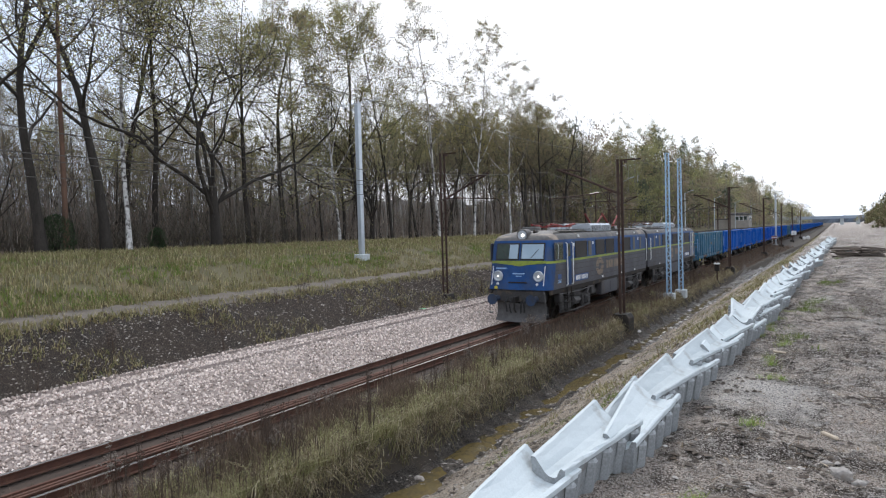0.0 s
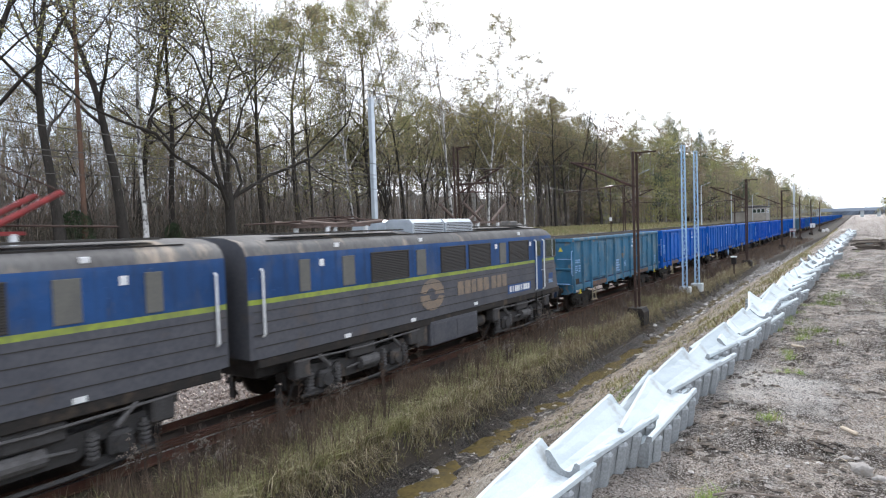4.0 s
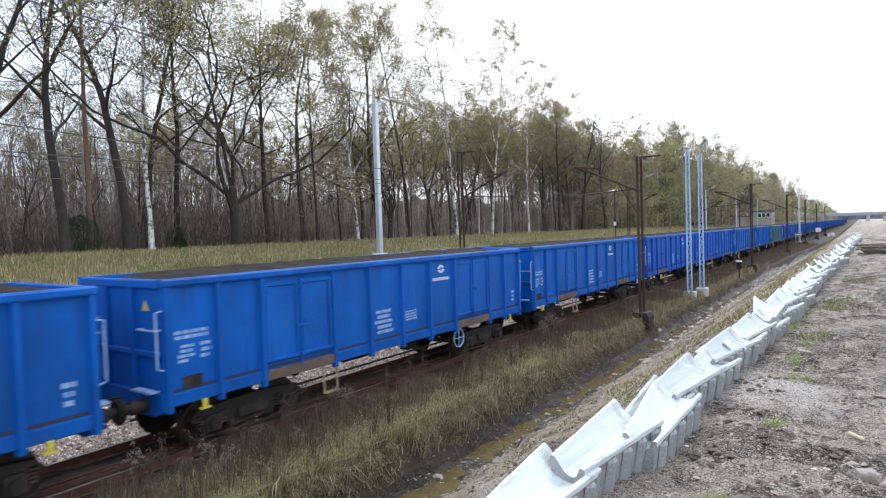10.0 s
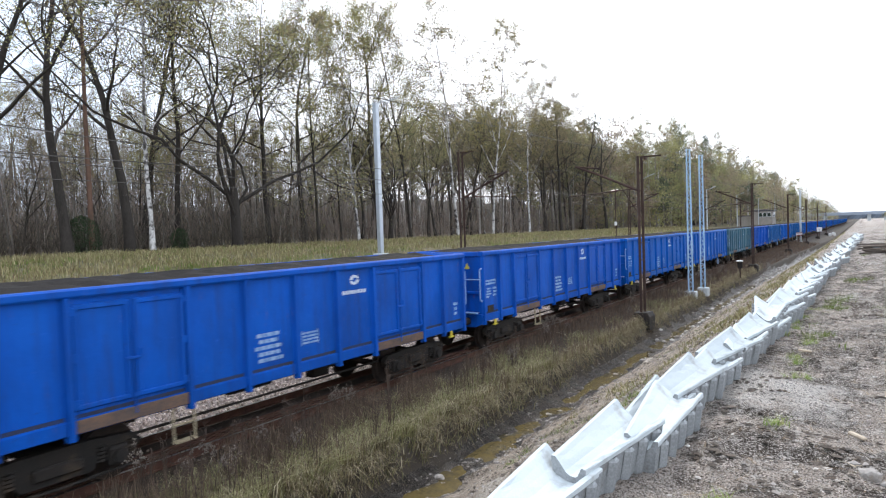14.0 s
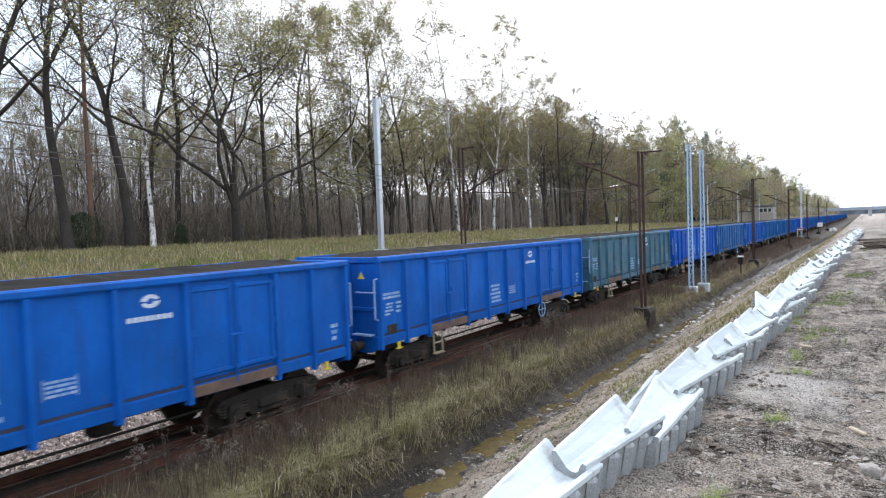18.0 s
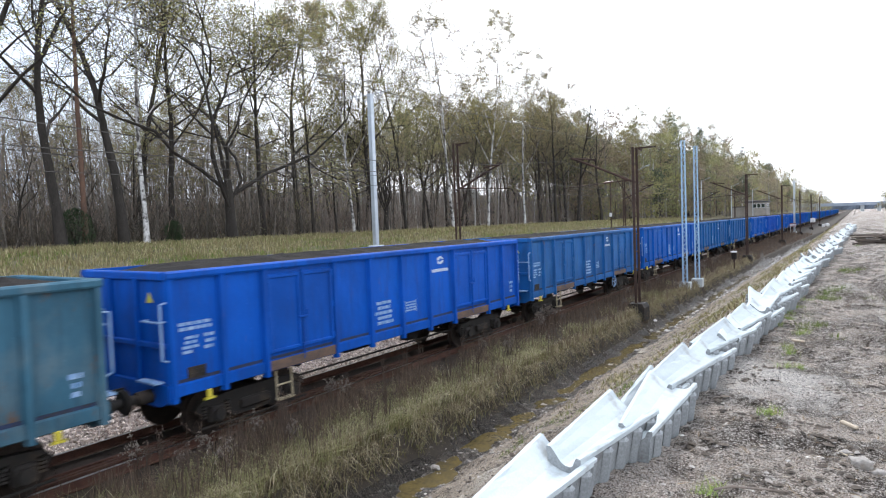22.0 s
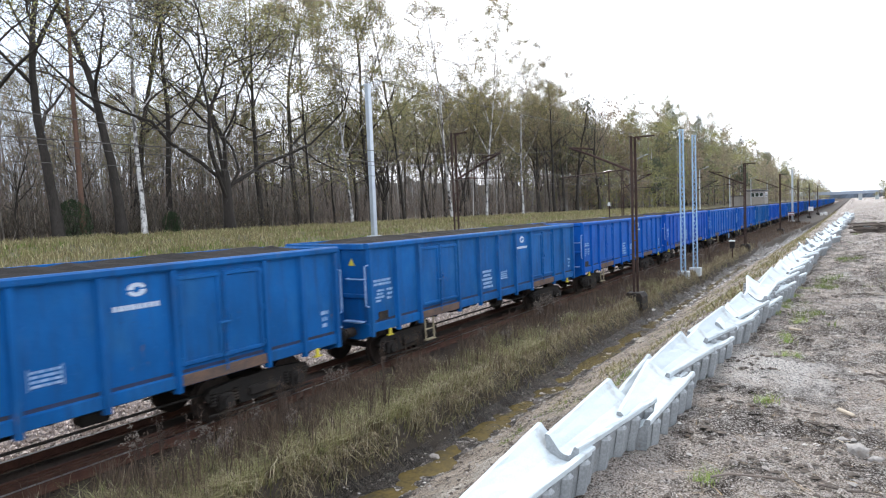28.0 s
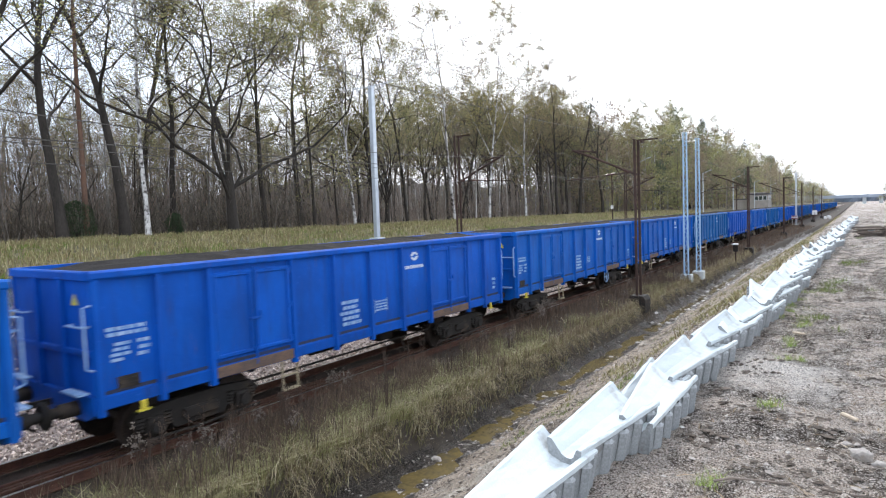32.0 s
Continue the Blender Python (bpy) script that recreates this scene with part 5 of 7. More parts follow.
gm = grey_mast(-24.1, 28.1, 2.72, 9.0, "tall galvanised mast with a crosspiece, standing in the grass")
part("crosspiece", Geo().tube([(-1.3, -0.6, 8.95), (0, 0, 9.05), (1.3, 0.6, 9.3)], 0.03, 6).tube([(-0.9, -0.4, 8.95), (0, 0, 8.5)], 0.02, 5).tube([(0.9, 0.4, 9.2), (0, 0, 8.5)], 0.02, 5), M["galv"], gm)
grey_mast(-9.3, 128.0, 0, 9.2, "galvanised steel mast beside the track")


def platform_lamp(x, y, h, z0):
    m = thing("platform_lamp", "slim concrete lamp post with a small angled head", "lamp post", "platform lamps", at=(x, y, z0))
    part("post", Geo().tube([(0, 0, 0), (0, 0, h)], [0.1, 0.06], 8), M["concrete"], m)
    part("arm", Geo().tube([(0, 0, h - 0.1), (0.9, 0, h + 0.25)], 0.025, 5), M["galv"], m)
    part("lamp_head", Geo().box((1.05, 0, h + 0.31), (0.42, 0.16, 0.09), ry=-0.25, ch=0.03), M["galv"], m)


for y in (64.6, 96.6, 123, 151, 182):
    platform_lamp(-19, y, 6.2, 2.6)


# ---- concrete trough elements laid out along the bank ----
TROUGH_LINE = [(1, -1.50), (3, -1.46), (4.7, -1.38), (6, -1.37), (7.4, -1.29), (8.8, -1.22), (11, -1.16), (14.5, -1.13), (19, -1.03), (24, -0.86), (34, -0.72), (46, -0.45), (62, -0.2)]
TROUGH_L, TROUGH_H = 1.16, 0.29
M["trough"] = mat("cast_concrete", (0.55, 0.60, 0.615), (0.47, 0.515, 0.53), 0.85, scale=3, fine=90, bump=0.003, dirt=(0.36, 0.37, 0.365), dirt_scale=3.5, dirt_at=0.6, spread=0.12)
# darker copy of the cast concrete: shade of the outer faces put into colour
M["trough_shade"] = mat("shaded_grey_concrete", (0.33, 0.345, 0.35), (0.20, 0.21, 0.215), 0.8, scale=3, fine=70, bump=0.004, dirt=(0.18, 0.165, 0.15), dirt_scale=4, dirt_at=0.58)


def trough_half(t):
    """Half the clear width at the rim, from the narrow end (t = 0) to the wide end (t = 1)."""
    return lerp(0.082, 0.162, t)


def trough_mesh(seed):
    """One tapered open trough: rounded floor, two steep walls with thick chipped rims; the narrow end comes first."""
    rnd = random.Random(seed)
    g = Geo()
    stations = [0, 0.012, 0.1, 0.2, 0.3, 0.4, 0.5, 0.6, 0.7, 0.8, 0.9, 0.988, 1]

    def section(t):
        w, h, r, c = trough_half(t), TROUGH_H, 0.034, 0.007
        back = h + lerp(0.025, 0.06, t)
        inner = [(-w, back), (-w * 0.8, lerp(h, back, 0.4)), (-w * 0.52, h - 0.012), (-w * 0.2, h - 0.042), (w * 0.2, h - 0.06), (w * 0.55, h - 0.062), (w * 0.8, h - 0.045), (w, h)]
        right = [(w + c, h + c), (w + r - c, h + c), (w + r, h), (w + r, h - 0.03), (w + r - 0.012, h - 0.045), (w + r - 0.03, 0.03), (w * 0.7 + r, 0.0)]
        left = [(-w * 0.7 - r, 0.0), (-w - r + 0.03, 0.03), (-w - r + 0.012, back - 0.045), (-w - r, back - 0.03), (-w - r, back), (-w - r + c, back + c), (-w - c, back + c)]
        return inner + right + left

    m = len(section(0))
    for t in stations:
        y = -TROUGH_L / 2 + TROUGH_L * t
        for x, z in section(t):
            chip = rnd.uniform(0, 0.02) if z > TROUGH_H and abs(x) > 0.1 and rnd.random() < 0.1 else 0.0
            g.v.append((x + rnd.uniform(-0.002, 0.002), y + rnd.uniform(-0.004, 0.004), z - chip + rnd.uniform(-0.002, 0.002)))
    n = len(stations) - 1
    for j in range(n):
        for i in range(m):
            a, b = j * m + i, j * m + (i + 1) % m
            g.f.append((a, b, b + m, a + m))
            # outer walls and underside take the tone with painted shade
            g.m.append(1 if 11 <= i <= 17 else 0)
    # the two ends, wall by wall
    for base, flip in ((0, True), (n * m, False)):
        for q in ((7, 8, 9, 10, 11, 12, 6), (6, 12, 13, 5), (5, 13, 14, 4), (4, 14, 15, 3), (3, 15, 16, 2), (2, 16, 17, 1), (1, 17, 18, 19, 20, 21, 0)):
            ids = tuple(base + i for i in q)
            g.f.append(ids if flip else ids[::-1])
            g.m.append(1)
    return g.mesh("trough_body", [M["trough"], M["trough_shade"]], smooth=False)


def rib_mesh():
    """A broad upright rib cast on the outside of a wall, standing on the right-hand side."""
    g = Geo()
    hw = 0.034
    for y, d in ((-hw * 1.6, -0.012), (-hw * 0.6, 0.026), (hw * 0.6, 0.026), (hw * 1.6, -0.012)):
        for z, x in ((0.0, -0.034), (0.04, -0.03), (0.19, -0.014), (TROUGH_H - 0.05, -0.01), (TROUGH_H - 0.03, -0.03)):
            g.v.append((x + d, y, z))
    for j in range(3):
        for k in range(4):
            q = j * 5 + k
            g.f.append((q, q + 5, q + 6, q + 1))
            g.m.append(0)
    return g.mesh("rib", M["trough_shade"], fix=False)


def build_troughs():
    bodies, rib = [trough_mesh(k) for k in range(5)], rib_mesh()
    rnd = random.Random(8)
    # centre along and across the bank, height above the ground, turn, roll, wide end first
    near = ((1.75, -1.50, 0.0, 2, 2, 0), (2.92, -1.53, 0.01, 1, 4, 0), (3.92, -1.45, 0.02, -1, 5, 0), (4.72, -1.29, -0.04, 3, 2, 0), (5.05, -1.44, -0.05, 0, 6, 0), (5.80, -1.36, 0.02, -4, 5, 0), (6.55, -1.33, -0.03, -3, 3, 0), (7.45, -1.31, 0.03, -8, 7, 0), (8.05, -1.22, -0.02, 2, 4, 0), (8.75, -1.24, 0.02, -5, 6, 0))
    y, k = near[0][0], 0
    while y < 61:
        if k < len(near):
            y, x, up, turn, roll, flip = near[k]
        else:
            x, up, turn, roll, flip = interp(y, TROUGH_LINE) + rnd.uniform(-0.08, 0.08), (0.0, 0.03, -0.02, 0.04)[k % 4], rnd.uniform(-10, 8), rnd.uniform(0, 9), False
        line = math.degrees(math.atan((interp(y + 1, TROUGH_LINE) - interp(y - 1, TROUGH_LINE)) / 2))
        ob = thing("trough_element", "pale tapered concrete drainage trough lying nested in a row", "trough", "row of trough elements")
        part("body", bodies[k % 5], None, ob)
        if y < 26:
            for j in range(5):
                t = 0.12 + 0.19 * j
                for side in (1, -1):
                    r = part("rib", rib, None, ob, "grey outer rib with shade in its colour", at=(side * (trough_half(t) + 0.045), TROUGH_L * (t - 0.5), 0.0))
                    r.rotation_euler = (0, 0, 0 if side > 0 else math.pi)
        ob.location = (x, y, ground_z(x, y) - 0.015 + up)
        ob.scale = (1.0, 1.0, 1.0) if k < len(near) else (1.22, 1.12, 1.0)
        ob.rotation_euler = (radians(2.0 + rnd.uniform(-1.5, 2)), radians(-roll if flip else roll), radians(turn - line) + (math.pi if flip else 0))
        k += 1
        y += rnd.choice((0.74, 0.82, 0.9, 1.0))


build_troughs()


# ---- trees ----
M["bark"] = mat("dark_bark", (0.046, 0.039, 0.033), (0.025, 0.0215, 0.018), 0.95, scale=4, fine=20, bump=0.02, stretch=(1, 1, 0.25), dirt=(0.075, 0.082, 0.05), dirt_scale=0.8, dirt_at=0.6)
M["birch_bark"] = mat("birch_bark", (0.62, 0.61, 0.59), (0.34, 0.325, 0.31), 0.85, scale=2, fine=12, stretch=(1.5, 1.5, 1.0), dirt=(0.06, 0.052, 0.046), dirt_scale=2.2, dirt_at=0.48, dirt_soft=0.1)
M["pine_bark"] = mat("pine_bark", (0.16, 0.09, 0.06), (0.10, 0.065, 0.05), 0.95, scale=4, fine=20, stretch=(1, 1, 0.3))
M["twig"] = mat("brown_twigs", (0.075, 0.065, 0.056), (0.046, 0.038, 0.033), 0.95, scale=2, fine=10)
M["leaf_oak"] = island_mat("olive_oak_leaves", [(0.25, 0.275, 0.10), (0.42, 0.42, 0.19), (0.33, 0.25, 0.135), (0.16, 0.19, 0.08), (0.44, 0.39, 0.20), (0.19, 0.165, 0.095)], 0.8, 0.5)
M["leaf_birch"] = island_mat("yellowing_birch_leaves", [(0.28, 0.26, 0.09), (0.36, 0.29, 0.11), (0.22, 0.22, 0.085)], 0.8, 0.5)
M["leaf_brown"] = island_mat("russet_leaves", [(0.26, 0.17, 0.11), (0.30, 0.235, 0.14), (0.20, 0.165, 0.115), (0.24, 0.24, 0.125), (0.33, 0.29, 0.19)], 0.85, 0.45)
M["needles"] = island_mat("dark_pine_needles", [(0.03, 0.05, 0.025), (0.05, 0.075, 0.035), (0.04, 0.06, 0.03)], 0.85, 0.1)


def grow_tree(seed, h, kind):
    """Wood and leaf meshes of one tree."""
    rnd = random.Random(seed)
    wood, twigs, leaves = Geo(), Geo(), Geo()
    spec = {"oak": dict(fork=0.33, spread=0.85, r=0.27, limbs=14, leaf=0.056, n=27, fluff=0.24, droop=0.05, wig=0.10),
            "oakbare": dict(fork=0.30, spread=0.95, r=0.31, limbs=11, leaf=0.05, n=4, fluff=0.2, droop=0.0, wig=0.13),
            "birch": dict(fork=0.30, spread=0.5, r=0.15, limbs=14, leaf=0.05, n=15, fluff=0.16, droop=0.25, wig=0.05),
            "spread": dict(fork=0.12, spread=1.0, r=0.42, limbs=8, leaf=0.05, n=18, fluff=0.18, droop=0.0, wig=0.23),
            "slim": dict(fork=0.40, spread=0.45, r=0.12, limbs=11, leaf=0.05, n=15, fluff=0.2, droop=0.1, wig=0.05)}[kind]

    def leaf(p):
        r = spec["leaf"] * rnd.uniform(0.7, 1.5)
        d = Vector((rnd.gauss(0, 1), rnd.gauss(0, 1), rnd.gauss(0, 0.6))).normalized()
        e = d.orthogonal().normalized() * r * 0.6
        d = d * r
        leaves.add([tuple(p - d), tuple(p + e), tuple(p + d), tuple(p - e)], [(0, 1, 2, 3)])

    def limb(p, d, length, r, level):
        steps = 8 if level == 0.5 else 5 if level < 2 else 3
        path, radii = [p], [r]
        q, dd = p, d
        for i in range(steps):
            dd = (dd + Vector((rnd.gauss(0, 1), rnd.gauss(0, 1), rnd.gauss(0, 0.7))) * spec["wig"] * (1.6 if level else 1) + Vector((0, 0, 0.10 - spec["droop"] * (level > 1)))).normalized()
            q = q + dd * length / steps
            path.append(q)
            radii.append(max(0.016 if kind == "birch" else 0.009, r * (1 - 0.8 * (i + 1) / steps)))
        (wood if level < 2 else twigs).tube(path, radii, 7 if level < 1 else 4 if level == 1 else 3, False)
        if level >= 3:
            for k in range(spec["n"]):
                t = rnd.random()
                a = path[min(int(t * steps), steps - 1)]
                leaf(a.lerp(path[min(int(t * steps) + 1, steps)], rnd.random()) + Vector((rnd.gauss(0, 1), rnd.gauss(0, 1), rnd.gauss(0, 1))) * spec["fluff"])
            return
        kids = 6 if level == 0.5 else (0, 6 if kind == "spread" else 7, 5 if kind == "spread" else 4 if kind == "oakbare" else 6, 0)[level] if level else 0
        for k in range(kids):
            t = rnd.uniform(0.25, 1.0)
            i = min(int(t * steps), steps - 1)
            a = path[i].lerp(path[i + 1], t * steps - i)
            side = (path[i + 1] - path[i]).normalized()
            out = side.orthogonal()
            out.rotate(Matrix.Rotation(rnd.uniform(0, 6.28), 3, side))
            limb(a, (side * rnd.uniform(0.5, 1.0) + out * rnd.uniform(0.5, 1.0)).normalized(), length * rnd.uniform(0.35, 0.6), max(0.008 if kind == "oakbare" else 0.011, radii[i] * (0.52 if kind == "oakbare" else 0.6)), 1 if level == 0.5 else level + 1)

    if kind == "spread":
        # a short bole that parts into heavy limbs
        bole = [Vector((0, 0, -0.4)), Vector((0.05, 0, 0.9)), Vector((0.15, 0.1, h * 0.13)), Vector((0.2, 0.15, h * 0.17))]
        wood.tube(bole, [0.40, 0.30, 0.27, 0.22], 9, False)
        for k in range(spec["limbs"]):
            a = k * 2.3 + rnd.uniform(-0.4, 0.4)
            out = Vector((math.cos(a), math.sin(a), (3.2, 2.3, 2.8, 1.25, 3.4, 2.6, 2.1, 3.0)[k % 8]))
            limb(bole[2 + k % 2] - Vector((0, 0, 0.15 * k)), out.normalized(), h * rnd.uniform(0.5, 0.75), rnd.uniform(0.08, 0.13), 0.5)
        return wood, twigs, leaves
    steps = 9
    path, radii = [Vector((0, 0, -0.4))], [spec["r"] * 1.25]
    d = Vector((rnd.gauss(0, 0.05), rnd.gauss(0, 0.05), 1)).normalized()
    q = path[0]
    for i in range(steps):
        d = (d + Vector((rnd.gauss(0, 1), rnd.gauss(0, 1), 0.4)) * spec["wig"] * 0.6).normalized()
        q = q + d * h / steps
        path.append(q)
        radii.append(max(0.012, spec["r"] * (1 - 0.93 * ((i + 1) / steps) ** 0.9)))
    wood.tube(path, radii, 8, False)
    for k in range(spec["limbs"]):
        t = spec["fork"] + (0.97 - spec["fork"]) * (k + rnd.random()) / spec["limbs"]
        i = min(int(t * steps), steps - 1)
        a = path[i].lerp(path[i + 1], t * steps - i)
        ang = k * 2.4 + rnd.uniform(-0.5, 0.5)
        out = Vector((math.cos(ang), math.sin(ang), rnd.uniform(0.35, 0.9) / spec["spread"]))
        limb(a, out.normalized(), h * lerp(0.36, 0.12, (t - spec["fork"]) / (1 - spec["fork"])) * rnd.uniform(0.75, 1.15) * (0.6 + 0.5 * spec["spread"]), max(0.02, radii[i] * rnd.uniform(0.4, 0.62)), 1)
    return wood, twigs, leaves


def grow_pine(seed, h):
    rnd = random.Random(seed)
    wood, twigs, leaves = Geo(), Geo(), Geo()
    path = [Vector((0.15 * rnd.gauss(0, 1) * k / 8, 0.15 * rnd.gauss(0, 1) * k / 8, -0.3 + h * k / 8)) for k in range(9)]
    wood.tube(path, [0.17 * (1 - 0.85 * k / 8) for k in range(9)], 7, False)
    for k in range(26):
        t = lerp(0.62, 0.99, k / 26)
        p = Vector((0, 0, h * t))
        a = k * 2.4 + rnd.random()
        d = Vector((math.cos(a), math.sin(a), rnd.uniform(0.0, 0.5)))
        q = p + d * lerp(2.4, 0.5, (t - 0.62) / 0.37) * rnd.uniform(0.7, 1.2)
        twigs.tube([p, q], [0.035, 0.012], 3, False)
        for j in range(60):
            c = p.lerp(q, rnd.uniform(0.35, 1.05)) + Vector((rnd.gauss(0, 0.28), rnd.gauss(0, 0.28), rnd.gauss(0.05, 0.18)))
            e = Vector((rnd.gauss(0, 1), rnd.gauss(0, 1), rnd.gauss(0.3, 0.6))).normalized()
            s = e.orthogonal().normalized() * 0.05
            leaves.add([tuple(c - s), tuple(c + e * 0.28), tuple(c + s)], [(0, 1, 2)])
    return wood, twigs, leaves


TREE_KINDS = {}


def tree_kind(key, geos, mats, name, label):
    t = thing(name, label, "tree", "trees of the forest edge", at=(0, 0, -200))
    wood, twigs, leaves = geos
    trunk = new("trunk", wood.mesh("trunk_" + key, mats[0], fix=False))
    trunk.data.polygons.foreach_set("use_smooth", [True] * len(trunk.data.polygons))
    leaves.m = [1] * len(leaves.f)
    crown = Geo().add(twigs.v, twigs.f)
    crown.slot = 1
    crown.add(leaves.v, leaves.f)
    top = new("crown", crown.mesh("crown_" + key, list(mats[1:]), fix=False))
    trunk.parent = top.parent = t
    TREE_KINDS[key] = t


for k in range(3):
    tree_kind("oak%d" % k, grow_tree(20 + k, 22, "oak"), (M["bark"], M["twig"], M["leaf_oak"]), "oak_tree", "tall oak with sparse olive autumn leaves")
for k in range(2):
    tree_kind("bare%d" % k, grow_tree(40 + k, 21, "oakbare"), (M["bark"], M["twig"], M["leaf_brown"]), "bare_oak_tree", "nearly bare spreading oak with dark trunk")
for k in range(2):
    tree_kind("spread%d" % k, grow_tree(50 + k, 21, "spread"), (M["bark"], M["twig"], M["leaf_oak"]), "oak_tree", "old oak with a forked trunk, wide limbs and sparse leaves")
for k in range(2):
    tree_kind("birch%d" % k, grow_tree(60 + k, 22, "birch"), (M["birch_bark"], M["twig"], M["leaf_birch"]), "birch_tree", "slender birch with white bark and few yellow leaves")
for k in range(2):
    tree_kind("slim%d" % k, grow_tree(80 + k, 17, "slim"), (M["bark"], M["twig"], M["leaf_brown"]), "young_tree", "thin young tree with russet leaves")
tree_kind("rust0", grow_tree(27, 22, "oak"), (M["bark"], M["twig"], M["leaf_brown"]), "oak_tree", "oak with russet withering leaves and dark limbs")
tree_kind("slim2", grow_tree(83, 16, "slim"), (M["bark"], M["twig"], M["leaf_oak"]), "young_tree", "thin young tree with olive leaves")
HEIGHT = {"rust0": 22, "oak0": 22, "oak1": 22, "oak2": 22, "spread0": 17, "spread1": 17, "bare0": 21, "bare1": 21, "birch0": 22, "birch1": 22, "slim0": 17, "slim1": 17, "slim2": 16, "pine0": 23}
tree_kind("pine0", grow_pine(95, 23), (M["pine_bark"], M["twig"], M["needles"]), "pine_tree", "tall pine with bare reddish trunk and dark crown")
USED = set()


def plant(key, x, y, scale=1.0, rz=0.0, lean=0.0):
    src = TREE_KINDS[key]
    if key in USED:
        t = copy_thing(src, Matrix())
    else:
        t, _ = src, USED.add(key)
    t.matrix_basis = Matrix.LocRotScale((x, y, ground_z(x, y)), Euler((lean, 0, rz)), (scale, scale, scale))
    return t


def build_forest():
    rnd = random.Random(77)
    # kind, distance behind the rail line, along the line, height, turn, lean
    edge = [("bare0", -38, 12.5, 21, 0.4, 0), ("bare1", -38, 16.6, 22, 2.1, 0.03), ("pine0", -38.5, 18.1, 24, 0, 0), ("bare0", -38, 20.2, 22.5, 3.3, -0.05), ("spread1", -41, 49.5, 15, 0.2, 0), ("birch0", -37, 21.1, 25, 1.0, -0.06),
            ("oak0", -42, 26.0, 21, 0.5, 0), ("spread0", -38, 28.2, 21, 4.4, 0), ("oak2", -44, 24.2, 24, 1.9, 0), ("oak1", -41, 33.5, 21.5, 1.5, 0), ("oak2", -42, 38.5, 23.5, 2.5, 0), ("slim0", -39, 37.3, 21, 0, 0), ("birch1", -39, 42.5, 21, 0, 0.04),
            ("oak0", -40, 46.5, 24, 3.6, 0), ("slim1", -39, 50.5, 24, 1, 0), ("birch0", -38, 58.1, 27.5, 2.4, 0.02), ("birch1", -38, 65.9, 26, 4.2, 0), ("birch0", -38, 76.1, 23.5, 0.3, 0),
            ("rust0", -38, 87.0, 21.5, 5.1, 0), ("bare0", -39, 98.5, 21.5, 5.5, 0), ("bare1", -38, 107, 19.5, 0.9, 0), ("birch1", -36, 120, 17, 0, 0.1), ("birch0", -38, 134, 24, 3.0, 0), ("oak1", -39, 150, 24, 0, 0),
            ("birch1", -37, 158, 25, 1.4, 0), ("oak0", -38, 176, 27, 4.0, 0), ("rust0", -39, 190, 25, 0, 0), ("oak1", -38, 205, 23.5, 1.1, 0), ("slim0", -38, 222, 20, 0, 0), ("oak0", -38, 244, 20.5, 2.2, 0),
            ("pine0", -33, 168, 23, 0.3, 0), ("pine0", -35, 178, 25, 1.3, 0), ("pine0", -31, 190, 22, 2.3, 0), ("pine0", -36, 202, 24, 3.3, 0), ("pine0", -30, 216, 22, 4.1, 0), ("pine0", -38, 285, 23, 0, 0), ("pine0", -40, 300, 25, 1.1, 0), ("pine0", -37, 318, 24, 2.7, 0), ("oak1", -38, 345, 23, 0, 0), ("pine0", -38, 377, 26, 4.0, 0), ("oak2", -38, 430, 26, 0, 0), ("pine0", -38, 480, 22, 0.6, 0)]
    for k, x, y, h, rz, lean in edge:
        plant(k, x, y, h / HEIGHT[k], rz, lean)
    # rows before y = -22 are out of view, added for the windscreens to reflect
    y = -60
    while y < 620:
        for row in range(4 if y > -22 else 2):
            if y < 45 and row < 3 and rnd.random() < 0.2:
                continue
            x = -41.5 - row * 6.5 - rnd.uniform(0, 5)
            k = rnd.choice((["slim0", "slim1", "slim2", "oak1", "birch1", "slim2", "pine0"] if row < 2 else ["slim0", "slim1", "slim2", "slim0", "birch1"]) if y < 45 else ["oak0", "oak1", "bare0", "slim0", "rust0", "bare0", "bare1", "oak2", "birch1", "slim0", "rust0", "bare1"])
            if y < 22 and row < 2:
                k = rnd.choice(["bare0", "bare1", "slim1"])
            h = rnd.uniform(9.5, 14.5) + max(0, min(8, (y - 45) / 6)) + (2.5 if row > 2 else 0)
            if k == "pine0":
                h += 3
            if y < 24 and row < 3:
                h *= 0.62
            plant(k, x, y + rnd.uniform(-1.8, 1.8), h / HEIGHT[k], rnd.uniform(0, 6.28))
        y += (3.1 if y < 40 else 3.7) + max(0, y - 60) * 0.022
    # young growth deeper in the wood
    for k in range(15):
        key = rnd.choice(("slim0", "slim1", "slim1", "rust0"))
        plant(key, rnd.uniform(-64, -47), -6 + 3.8 * k + rnd.uniform(-1.5, 1.5), rnd.uniform(8, 11.5) / HEIGHT[key], rnd.uniform(0, 6.28))
    # wood on the other side of the line, far off
    for k in range(46):
        y = 118 + 9 * k + rnd.uniform(0, 8)
        x = 7.0 + 0.008 * y + rnd.uniform(0, 14)
        plant(rnd.choice(["oak1", "slim0", "slim2", "oak2"]), x, y, rnd.uniform(4, 9) / 20, rnd.uniform(0, 6.28))


build_forest()


# ---- undergrowth, grass, stones: what nobody could count ----
def tri_mesh(name, verts, tris, material):
    me = bpy.data.meshes.new(name)
    me.from_pydata([tuple(v) for v in np.asarray(verts, float).reshape(-1, 3).tolist()], [], np.asarray(tris, int).reshape(-1, 3).tolist())
    me.materials.append(material)
    return me


def stuff(name, me, label, category):
    return tagged(new(name, me), label, category, kind="stuff")


